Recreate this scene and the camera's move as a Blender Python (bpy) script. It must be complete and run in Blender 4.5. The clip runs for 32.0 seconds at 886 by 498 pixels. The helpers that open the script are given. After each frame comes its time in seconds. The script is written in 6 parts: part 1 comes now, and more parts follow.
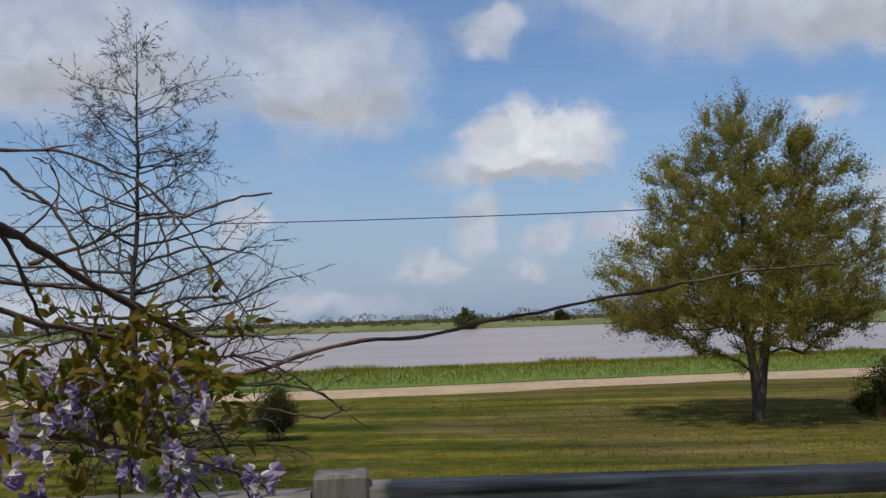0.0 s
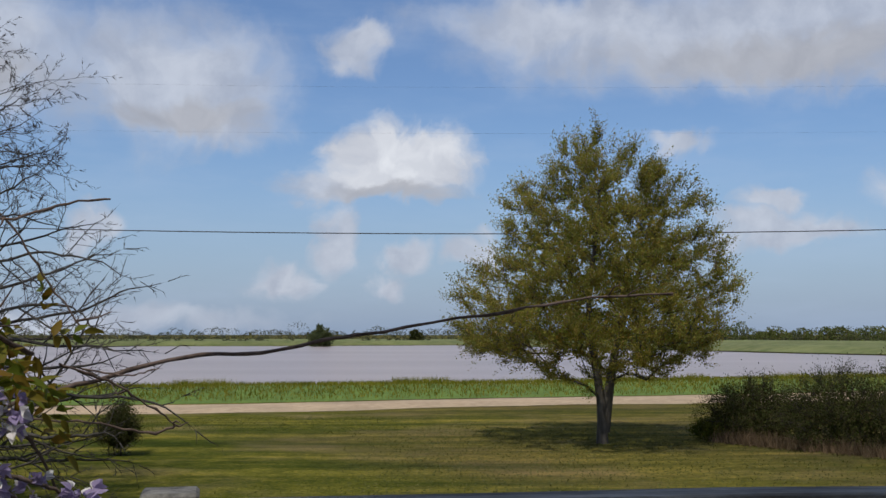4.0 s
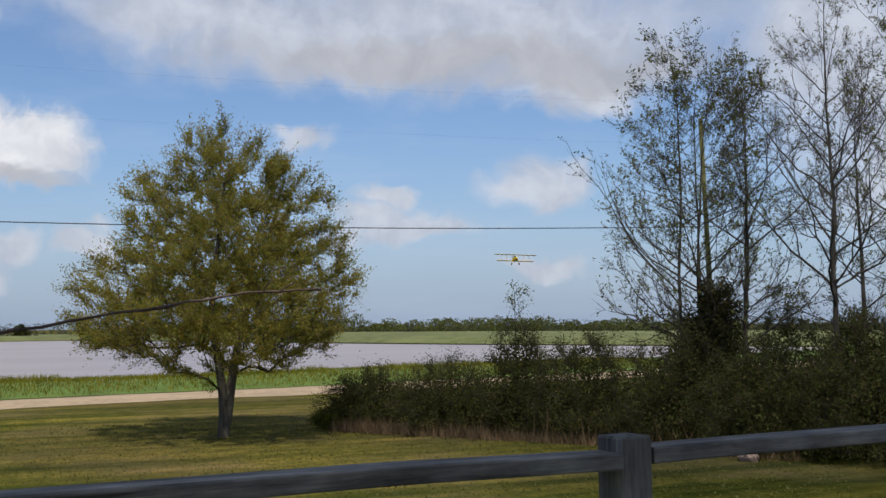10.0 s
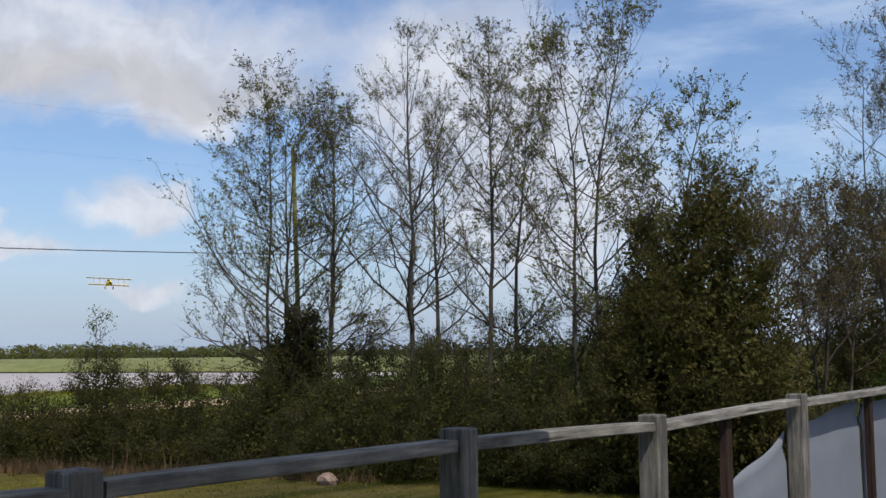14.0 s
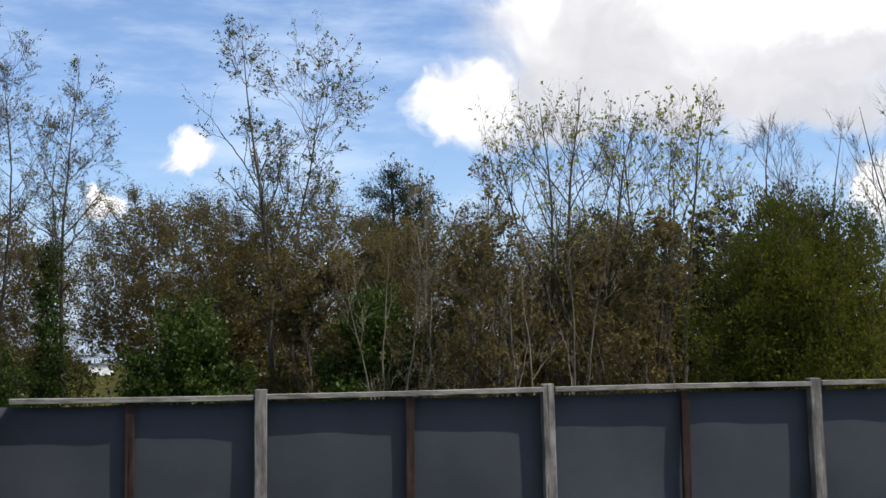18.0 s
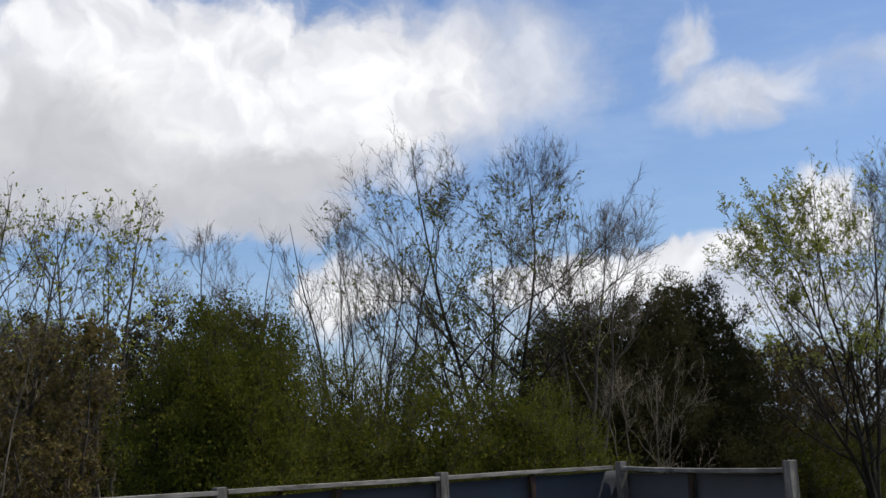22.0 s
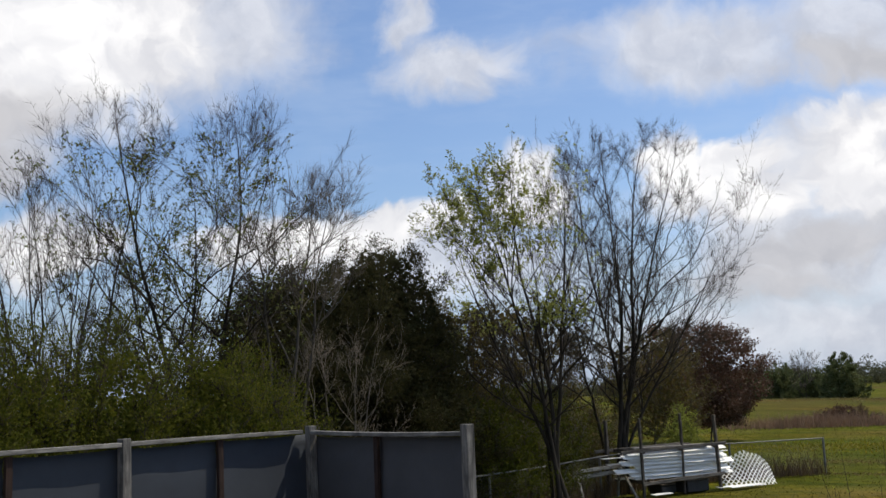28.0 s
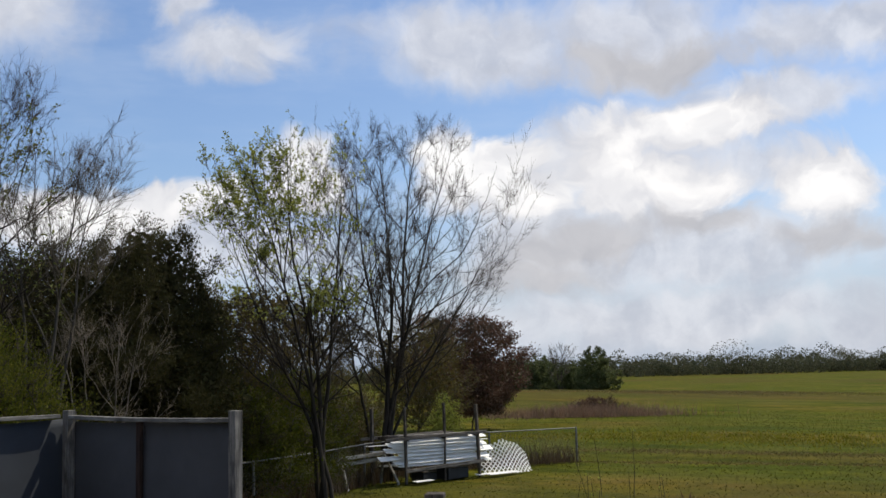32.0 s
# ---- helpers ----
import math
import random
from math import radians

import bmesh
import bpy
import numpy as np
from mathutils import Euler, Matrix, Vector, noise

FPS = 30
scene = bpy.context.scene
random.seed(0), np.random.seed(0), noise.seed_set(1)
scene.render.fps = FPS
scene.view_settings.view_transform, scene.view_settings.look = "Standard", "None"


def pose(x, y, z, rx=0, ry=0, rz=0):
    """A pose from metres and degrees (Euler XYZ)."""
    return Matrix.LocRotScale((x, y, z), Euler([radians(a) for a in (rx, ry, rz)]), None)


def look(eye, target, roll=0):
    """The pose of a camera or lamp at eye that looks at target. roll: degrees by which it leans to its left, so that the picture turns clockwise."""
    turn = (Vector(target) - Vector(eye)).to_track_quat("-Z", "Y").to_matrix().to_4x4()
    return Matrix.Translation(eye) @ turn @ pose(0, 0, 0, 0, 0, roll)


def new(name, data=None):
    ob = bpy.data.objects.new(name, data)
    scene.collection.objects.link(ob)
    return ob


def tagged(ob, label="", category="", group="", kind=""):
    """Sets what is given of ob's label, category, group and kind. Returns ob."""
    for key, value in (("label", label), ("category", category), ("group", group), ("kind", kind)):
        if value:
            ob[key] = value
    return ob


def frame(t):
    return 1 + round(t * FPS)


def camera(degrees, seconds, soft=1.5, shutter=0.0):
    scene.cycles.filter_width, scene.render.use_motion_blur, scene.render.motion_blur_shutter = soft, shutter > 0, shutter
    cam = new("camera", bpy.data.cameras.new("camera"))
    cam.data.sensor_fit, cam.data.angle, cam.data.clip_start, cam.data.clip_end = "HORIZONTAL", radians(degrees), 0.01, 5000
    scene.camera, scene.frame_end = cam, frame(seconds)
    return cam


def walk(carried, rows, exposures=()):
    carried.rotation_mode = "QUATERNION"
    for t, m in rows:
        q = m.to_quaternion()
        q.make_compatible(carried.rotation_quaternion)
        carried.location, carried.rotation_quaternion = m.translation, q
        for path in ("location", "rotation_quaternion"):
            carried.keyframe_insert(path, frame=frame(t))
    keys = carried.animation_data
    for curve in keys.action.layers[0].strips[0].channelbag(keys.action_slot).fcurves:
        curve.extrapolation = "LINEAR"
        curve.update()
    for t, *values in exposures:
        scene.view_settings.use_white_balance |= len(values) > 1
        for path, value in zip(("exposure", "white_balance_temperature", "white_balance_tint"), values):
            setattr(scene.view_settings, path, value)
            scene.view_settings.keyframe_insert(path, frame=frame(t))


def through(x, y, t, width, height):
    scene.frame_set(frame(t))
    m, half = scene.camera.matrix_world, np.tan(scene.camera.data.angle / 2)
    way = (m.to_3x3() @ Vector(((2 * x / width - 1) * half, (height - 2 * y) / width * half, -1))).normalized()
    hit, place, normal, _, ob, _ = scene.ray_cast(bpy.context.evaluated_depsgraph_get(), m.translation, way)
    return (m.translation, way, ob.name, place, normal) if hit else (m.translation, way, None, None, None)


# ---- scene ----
cam = camera(43.76, 32.0)

PATH = [
    (0.0, pose(0.023, 0.350, 3.100, 93.51, 1.80, 4.53)),
    (0.5, pose(0.025, 0.352, 3.100, 93.56, 1.47, 2.98)),
    (1.0, pose(0.032, 0.367, 3.100, 93.44, 1.13, 1.97)),
    (1.5, pose(0.044, 0.345, 3.100, 93.72, 0.66, 0.84)),
    (2.0, pose(0.056, 0.340, 3.100, 93.87, 0.34, 0.29)),
    (2.5, pose(0.062, 0.346, 3.100, 93.89, -0.03, -0.17)),
    (3.0, pose(0.070, 0.344, 3.100, 93.69, -0.47, -0.30)),
    (3.5, pose(0.072, 0.355, 3.100, 93.97, -0.96, -0.20)),
    (4.0, pose(0.044, 0.366, 3.100, 94.35, -0.02, -2.97)),
    (4.5, pose(0.044, 0.356, 3.100, 94.14, 0.87, -4.76)),
    (6.5, pose(-0.000, 0.282, 3.100, 94.03, -0.44, -7.74)),
    (7.0, pose(-0.024, 0.266, 3.100, 94.05, -0.47, -8.27)),
    (7.5, pose(-0.026, 0.253, 3.100, 94.37, -0.32, -10.00)),
    (8.0, pose(-0.027, 0.246, 3.100, 94.32, 0.00, -11.78)),
    (8.5, pose(-0.041, 0.240, 3.100, 94.05, -0.11, -14.63)),
    (9.0, pose(-0.043, 0.240, 3.100, 94.27, -0.25, -18.71)),
    (9.5, pose(-0.063, 0.225, 3.100, 94.17, 0.32, -21.03)),
    (10.0, pose(-0.068, 0.217, 3.100, 93.91, 0.50, -22.45)),
    (10.5, pose(-0.017, 0.220, 3.100, 93.56, 0.13, -23.14)),
    (11.0, pose(0.044, 0.196, 3.100, 92.91, -0.45, -24.41)),
    (11.5, pose(0.090, 0.199, 3.100, 93.59, -0.18, -24.88)),
    (12.0, pose(0.110, 0.197, 3.100, 94.05, 0.79, -26.14)),
    (12.5, pose(0.134, 0.182, 3.100, 94.49, 0.98, -30.43)),
    (13.0, pose(0.163, 0.172, 3.100, 94.60, 1.17, -34.41)),
    (13.5, pose(0.204, 0.136, 3.100, 94.85, 1.05, -38.57)),
    (15.5, look((0.26, 0.08, 3.088), (1.976, 1.088, 3.285), 0.0)),
    (16.0, look((0.308, 0.111, 3.086), (2.135, 0.899, 3.29), -0.5)),
    (16.5, look((0.335, 0.14, 3.086), (2.237, 0.726, 3.289), -0.7)),
    (17.0, look((0.317, 0.18, 3.092), (2.265, 0.588, 3.293), -0.6)),
    (17.5, look((0.322, 0.164, 3.087), (2.297, 0.411, 3.286), -1.1)),
    (18.0, look((0.336, 0.173, 3.085), (2.326, 0.221, 3.276), -1.0)),
    (18.5, look((0.34, 0.088, 3.09), (2.328, 0.007, 3.3), -0.3)),
    (19.0, look((0.332, 0.01, 3.109), (2.305, -0.251, 3.313), -0.2)),
    (19.5, look((0.337, -0.053, 3.11), (2.274, -0.49, 3.344), -0.1)),
    (20.0, look((0.231, -0.045, 3.113), (2.14, -0.582, 3.372), 0.2)),
    (20.5, look((0.235, -0.117, 3.114), (2.115, -0.734, 3.403), 0.3)),
    (21.0, look((0.242, -0.138, 3.115), (2.039, -0.956, 3.434), -0.3)),
    (21.5, look((0.296, -0.087, 3.121), (2.064, -0.958, 3.459), -1.3)),
    (22.0, look((0.306, -0.079, 3.109), (2.059, -0.976, 3.458), -2.6)),
    (22.5, look((0.33, -0.077, 3.1), (2.079, -0.99, 3.428), -3.2)),
    (23.0, look((0.325, -0.09, 3.088), (2.073, -1.012, 3.399), -3.7)),
    (23.5, look((0.332, -0.119, 3.118), (2.067, -1.075, 3.388), -4.2)),
    (24.0, look((0.335, -0.14, 3.112), (2.055, -1.126, 3.38), -4.8)),
    (24.5, look((0.31, -0.183, 3.102), (2.006, -1.207, 3.375), -4.3)),
    (25.0, look((0.303, -0.197, 3.103), (1.99, -1.238, 3.37), -3.9)),
    (25.5, look((0.289, -0.252, 3.104), (1.945, -1.342, 3.369), -3.7)),
    (26.0, look((0.293, -0.277, 3.096), (1.893, -1.45, 3.354), -3.6)),
    (26.5, look((0.274, -0.276, 3.101), (1.833, -1.504, 3.352), -3.2)),
    (28.5, pose(0.179, -0.173, 3.140, 97.43, 2.32, -132.38)),
    (29.0, pose(0.165, -0.154, 3.140, 97.27, 1.84, -133.19)),
    (29.5, pose(0.163, -0.156, 3.140, 97.25, 1.79, -134.98)),
    (30.0, pose(0.169, -0.159, 3.140, 97.25, 1.94, -136.25)),
    (30.5, pose(0.178, -0.157, 3.140, 96.93, 2.18, -138.55)),
    (31.0, pose(0.188, -0.155, 3.140, 96.48, 2.07, -140.08)),
    (31.5, pose(0.202, -0.153, 3.140, 96.48, 2.08, -141.61)),
    (32.0, pose(0.193, -0.149, 3.140, 96.35, 1.52, -143.59)),
]
walk(cam, PATH, [(0.0, -0.22, 6300, 10), (4.0, -0.21, 6200, 10), (8.0, -0.2, 6250, 10), (10.0, -0.05, 6380, 10), (13.0, 0.02, 6550, 10), (15.5, 0.58, 6680, 10), (17.5, 0.62, 6710, 10), (19.0, 0.46, 6580, 10), (21.0, 0.2, 6520, 10), (23.5, 0.16, 6570, 10), (25.0, 0.18, 6600, 10), (26.5, 0.2, 6620, 10), (32.0, 0.16, 6700, 10)])

# ---- light: sun, blue sky with broken cumulus ----
SUN_AZ, SUN_EL = -201.0, 57.0          # yaw from +y to the left, and height, degrees
sun_way = Vector((-math.sin(radians(SUN_AZ)) * math.cos(radians(SUN_EL)),
                  math.cos(radians(SUN_AZ)) * math.cos(radians(SUN_EL)), math.sin(radians(SUN_EL))))
sun = new("sun", bpy.data.lights.new("sun", "SUN"))
sun.data.energy, sun.data.angle, sun.data.color = 3.3, radians(0.6), (1.0, 0.935, 0.81)
sun.rotation_euler = sun_way.to_track_quat("Z", "Y").to_euler()

# clouds by yaw, height, half width and half height in degrees
WHITE_1 = [
    (-102.5, 19.5, 12.0, 5.0), (-113.0, 18.0, 8.0, 5.0), (-95.0, 17.5, 3.0, 3.0),
    (-0.8, 8.8, 4.8, 2.3), (-75.6, 10.3, 1.2, 1.2), (-71.5, 8.4, 1.1, 1.1),
    (-90.0, 13.0, 2.6, 2.2), (-90.8, 13.6, 2.5, 1.9), (-105.2, 15.8, 10.2, 3.9), (-112.1, 8.1, 3.4, 1.9), (-89.1, 13.0, 2.8, 1.6),
    (-123.8, 8.3, 6.2, 1.6), (-136.3, 10.3, 3.4, 2.0), (-129.5, 8.7, 4.3, 1.2), (-146.8, 9.5, 4.9, 2.3), (-144.4, 11.1, 2.3, 1.9),
    (-148.1, 10.6, 2.5, 1.9), (-152.9, 10.1, 2.8, 3.6), (-157.1, 12.0, 5.2, 1.6), (-163.0, 8.8, 3.1, 2.3), (-155.3, 8.8, 4.0, 1.8),
]
GREY_1 = [
    (23.0, 13.6, 10.2, 3.9), (10.9, 13.0, 5.9, 3.6), (8.0, 10.9, 3.1, 1.8), (3.3, 7.5, 2.3, 0.9), (2.5, 4.8, 1.0, 1.8),
    (-1.1, 4.2, 1.4, 1.0), (14.8, 5.3, 1.2, 0.8), (-4.3, 4.1, 1.1, 0.8), (-0.6, 2.5, 1.2, 0.7), (5.0, 2.8, 1.9, 1.0), (1.3, 14.6, 1.9, 1.3), (-10.9, 15.8, 9.3, 1.9),
    (-20.8, 15.0, 8.0, 2.3), (-14.3, 9.4, 1.9, 0.7), (-20.6, 5.3, 4.0, 0.7), (-22.1, 15.3, 17.3, 3.1), (-29.4, 12.0, 4.0, 1.3),
    (-19.5, 6.9, 1.5, 0.6), (-26.9, 7.1, 2.3, 1.2), (-20.4, 5.4, 2.8, 0.7), (-27.3, 3.3, 1.9, 0.6), (-27.9, 7.4, 2.2, 1.2),
]
GREY_2 = [
    (-19.1, 5.8, 2.5, 0.8), (-42.5, 12.8, 5.6, 5.5), (-48.0, 7.4, 8.0, 4.2), (-47.1, 11.0, 5.2, 7.4), (-98.3, 15.0, 6.5, 4.2),
    (-98.0, 13.7, 5.9, 2.3), (-106.9, 12.2, 6.2, 1.6), (-119.9, 18.7, 5.9, 3.6), (-102.2, 12.8, 5.2, 1.9), (-121.8, 19.0, 3.4, 2.9),
    (-130.5, 19.2, 1.7, 1.5), (-133.7, 16.8, 4.0, 1.8), (-145.6, 16.7, 7.1, 2.3), (-154.2, 16.5, 5.2, 2.6), (-151.6, 11.3, 3.4, 1.8),
    (-148.8, 7.4, 3.4, 1.9), (-157.1, 5.6, 10.2, 2.3), (-160.3, 13.0, 7.1, 1.3), (-155.5, 2.5, 14.8, 1.9), (-130.7, 6.2, 9.3, 2.6),
]
GREY_3 = [
    (-166.1, 16.1, 9.3, 1.9), (21.3, 0.5, 15.4, 1.0), (-157.0, 9.6, 6.0, 1.5), (-150.0, 6.0, 6.0, 2.0),
]
UNDER = [
    (-0.2, 7.1, 4.1, 0.6), (22.5, 12.0, 7.6, 1.2), (10.6, 11.1, 4.4, 1.0), (-22.1, 13.9, 12.4, 1.3),
    (-29.7, 13.1, 8.8, 1.2), (-95.6, 14.2, 3.8, 1.8), (-107.7, 11.8, 5.6, 1.2), (-107.9, 14.1, 6.8, 1.8),
    (-101.6, 12.6, 5.6, 1.8), (-151.3, 6.4, 3.8, 1.2), (-148.0, 4.9, 4.7, 1.1), (-149.6, 6.2, 3.5, 1.2),
    (-157.1, 7.0, 3.5, 0.9), (-163.3, 6.0, 3.2, 1.1), (-154.7, 15.4, 6.5, 1.1), (-96.0, 13.3, 3.2, 1.5),
    (-95.2, 16.0, 1.6, 3.4), (-99.0, 13.6, 5.5, 2.2), (-105.0, 13.0, 5.5, 2.0), (-110.5, 13.6, 3.6, 1.6),
    (-94.2, 14.0, 2.4, 3.0), (-94.6, 11.6, 3.6, 1.2), (-97.5, 15.6, 6.5, 3.4),
]


def build_sky():
    world = bpy.data.worlds.new("sky")
    scene.world = world
    world.use_nodes = True
    nt = world.node_tree
    nt.nodes.clear()

    def node(kind, operation="", data_type="", blend_type="", clamp=False):
        n = nt.nodes.new(kind)
        if operation:
            n.operation = operation
        if data_type:
            n.data_type = data_type
        if blend_type:
            n.blend_type = blend_type
        if clamp:
            n.use_clamp = True
        return n

    def put(n, i, v):
        if isinstance(v, bpy.types.NodeSocket):
            nt.links.new(v, n.inputs[i])
        else:
            n.inputs[i].default_value = v

    def m(op, a, b=0.0, c=0.0, clamp=False):
        n = node("ShaderNodeMath", operation=op, clamp=clamp)
        put(n, 0, a), put(n, 1, b), put(n, 2, c)
        return n.outputs[0]

    def mix(f, a, b):
        n = node("ShaderNodeMix", data_type="RGBA")
        put(n, 0, f), put(n, 6, a), put(n, 7, b)
        return n.outputs[2]

    def smooth(v, lo, hi):
        n = node("ShaderNodeMapRange")
        n.interpolation_type = "SMOOTHSTEP"
        put(n, 0, v), put(n, 1, lo), put(n, 2, hi)
        return n.outputs[0]

    air = node("ShaderNodeTexSky")
    air.sky_type, air.sun_disc, air.sun_elevation, air.sun_rotation = "NISHITA", False, radians(SUN_EL), radians(-SUN_AZ)
    air.altitude, air.air_density, air.dust_density, air.ozone_density = 10.0, 1.0, 1.3, 1.0
    co = node("ShaderNodeTexCoord")
    sep = node("ShaderNodeSeparateXYZ")
    nt.links.new(co.outputs["Generated"], sep.inputs[0])
    yaw = m("MULTIPLY", m("ARCTAN2", m("MULTIPLY", sep.outputs[0], -1.0), sep.outputs[1]), 57.29578)
    # the seam of the angle lies ahead of the sun's side, behind the walk
    yaw = m("SUBTRACT", yaw, m("MULTIPLY", m("GREATER_THAN", yaw, 110.0), 360.0))
    high = m("MULTIPLY", m("ARCSINE", sep.outputs[2]), 57.29578)
    flat = node("ShaderNodeCombineXYZ")
    put(flat, 0, yaw), put(flat, 1, high)

    def noise_at(v, scale, detail, rough=0.55):
        n = node("ShaderNodeTexNoise")
        put(n, "Vector", v), put(n, "Scale", scale), put(n, "Detail", detail), put(n, "Roughness", rough)
        return n

    def shifted(v, scale, detail, amount):
        n = noise_at(v, scale, detail)
        a = node("ShaderNodeVectorMath", operation="SUBTRACT")
        put(a, 0, n.outputs["Color"]), put(a, 1, (0.5, 0.5, 0.5))
        b = node("ShaderNodeVectorMath", operation="MULTIPLY_ADD")
        put(b, 0, a.outputs[0]), put(b, 1, (amount, amount * 0.8, 0.0)), put(b, 2, v)
        return b.outputs[0]

    soft = shifted(shifted(flat.outputs[0], 0.16, 2.0, 5.0), 0.6, 4.0, 2.8)

    def field(blobs):
        best = None
        for a, e, w, h in blobs:
            mp = node("ShaderNodeMapping")
            mp.vector_type = "TEXTURE"
            put(mp, 0, soft), put(mp, 1, (a, e, 0.0)), put(mp, 3, (w, h, 1.0))
            if best is not None:
                # each cloud waits for the one before, which keeps the shader small
                wait = node("ShaderNodeVectorMath", operation="MULTIPLY_ADD")
                put(wait, 0, best), put(wait, 1, (1e-7, 1e-7, 0.0)), put(wait, 2, soft)
                put(mp, 0, wait.outputs[0])
            ln = node("ShaderNodeVectorMath", operation="LENGTH")
            put(ln, 0, mp.outputs[0])
            best = ln.outputs["Value"] if best is None else m("SMOOTH_MIN", best, ln.outputs["Value"], 0.25)
        return best

    white, grey, under = field(WHITE_1), field(GREY_1 + GREY_2 + GREY_3), field(UNDER)
    grain = noise_at(flat.outputs[0], 0.33, 5.0, 0.6).outputs["Fac"]
    curl = noise_at(soft, 0.5, 4.0, 0.5).outputs["Fac"]
    swing = m("MULTIPLY", m("SUBTRACT", grain, 0.5), 0.7)
    grey_mask = m("MULTIPLY", smooth(m("ADD", grey, swing), 1.35, 0.40), 0.88)
    white_mask = m("MULTIPLY", smooth(m("ADD", white, m("MULTIPLY", m("SUBTRACT", curl, 0.5), 0.6)), 1.14, 0.62), 0.97)
    under_mask = m("MULTIPLY", smooth(m("ADD", under, swing), 1.35, 0.35), 0.82)
    # thin veil and the rest of the sky overhead
    veil_map = node("ShaderNodeMapping")
    put(veil_map, 0, flat.outputs[0]), put(veil_map, 3, (0.035, 0.14, 1.0))
    veil = m("MULTIPLY", smooth(noise_at(veil_map.outputs[0], 3.0, 5.0, 0.6).outputs["Fac"], 0.40, 0.75), m("MULTIPLY_ADD", m("MULTIPLY", smooth(yaw, -104.0, -88.0), smooth(yaw, -40.0, -58.0)), 0.35, 0.18))
    top = m("MULTIPLY", smooth(noise_at(flat.outputs[0], 0.06, 5.0).outputs["Fac"], 0.47, 0.62), smooth(high, 24.0, 32.0))
    haze = m("MULTIPLY", smooth(high, 11.0, -1.0), 0.66)
    # relief: the side of each billow that faces up is lit
    lifted = node("ShaderNodeVectorMath", operation="ADD")
    put(lifted, 0, soft), put(lifted, 1, (-0.45, 1.0, 0.0))
    relief = m("SUBTRACT", noise_at(soft, 0.26, 3.0, 0.48).outputs["Fac"], noise_at(lifted.outputs[0], 0.26, 3.0, 0.48).outputs["Fac"])
    fold = smooth(relief, -0.16, 0.16)
    grey_col = mix(smooth(m("ADD", m("MULTIPLY", grain, 0.6), m("MULTIPLY", curl, 0.4)), 0.36, 0.66), (4.5, 4.85, 5.7, 1), (6.5, 6.8, 7.5, 1))
    deep = smooth(m("ADD", white, m("MULTIPLY", m("SUBTRACT", curl, 0.5), 1.2)), 0.15, 1.05)
    white_col = mix(m("ADD", m("MULTIPLY", deep, 0.5), m("MULTIPLY", m("SUBTRACT", 1.0, fold), 0.55), clamp=True), (9.2, 9.2, 9.3, 1), (5.7, 5.85, 6.4, 1))
    grey_col = mix(m("MULTIPLY", fold, 0.28), grey_col, (7.3, 7.4, 7.8, 1))
    sky = node("ShaderNodeMix", data_type="RGBA", blend_type="MULTIPLY")
    put(sky, 0, 1.0), put(sky, 6, air.outputs[0]), put(sky, 7, (0.87, 1.0, 1.20, 1))
    c = mix(haze, sky.outputs[2], (3.75, 4.7, 6.5, 1))
    c = mix(veil, c, (5.1, 6.1, 7.7, 1))
    c = mix(top, c, (7.0, 7.0, 7.2, 1))
    c = mix(grey_mask, c, grey_col)
    c = mix(white_mask, c, white_col)
    c = mix(under_mask, c, mix(curl, (3.6, 3.7, 4.1, 1), (5.6, 5.6, 5.9, 1)))
    bg = node("ShaderNodeBackground")
    put(bg, 0, c), put(bg, 1, 0.104)
    out = node("ShaderNodeOutputWorld")
    nt.links.new(bg.outputs[0], out.inputs[0])


build_sky()
scene.view_settings.exposure = 0.0


# ---- materials ----
def material(name):
    mat = bpy.data.materials.new(name)
    mat.use_nodes = True
    nt = mat.node_tree
    return mat, nt, nt.nodes["Principled BSDF"]


def link(nt, a, b):
    nt.links.new(a, b)


def noise_node(nt, scale, detail=4.0, rough=0.55, vec=None, stretch=None):
    n = nt.nodes.new("ShaderNodeTexNoise")
    n.inputs["Scale"].default_value, n.inputs["Detail"].default_value, n.inputs["Roughness"].default_value = scale, detail, rough
    if vec is None:
        co = nt.nodes.new("ShaderNodeTexCoord")
        vec = co.outputs["Object"]
    if stretch:
        mp = nt.nodes.new("ShaderNodeMapping")
        mp.inputs["Scale"].default_value = stretch
        link(nt, vec, mp.inputs[0])
        vec = mp.outputs[0]
    link(nt, vec, n.inputs["Vector"])
    return n.outputs["Fac"]


def ramp(nt, fac, stops):
    n = nt.nodes.new("ShaderNodeValToRGB")
    while len(n.color_ramp.elements) < len(stops):
        n.color_ramp.elements.new(0.5)
    for e, (p, c) in zip(n.color_ramp.elements, stops):
        e.position, e.color = p, (*c, 1)
    link(nt, fac, n.inputs[0])
    return n.outputs[0]


def blend(nt, fac, a, b, mode="MIX"):
    n = nt.nodes.new("ShaderNodeMix")
    n.data_type, n.blend_type = "RGBA", mode
    for i, v in ((0, fac), (6, a), (7, b)):
        if isinstance(v, bpy.types.NodeSocket):
            link(nt, v, n.inputs[i])
        else:
            n.inputs[i].default_value = v if i == 0 else (*v, 1)
    return n.outputs[2]


def bump(nt, bsdf, fac, strength, distance):
    b = nt.nodes.new("ShaderNodeBump")
    b.inputs["Strength"].default_value, b.inputs["Distance"].default_value = strength, distance
    link(nt, fac, b.inputs["Height"])
    link(nt, b.outputs[0], bsdf.inputs["Normal"])


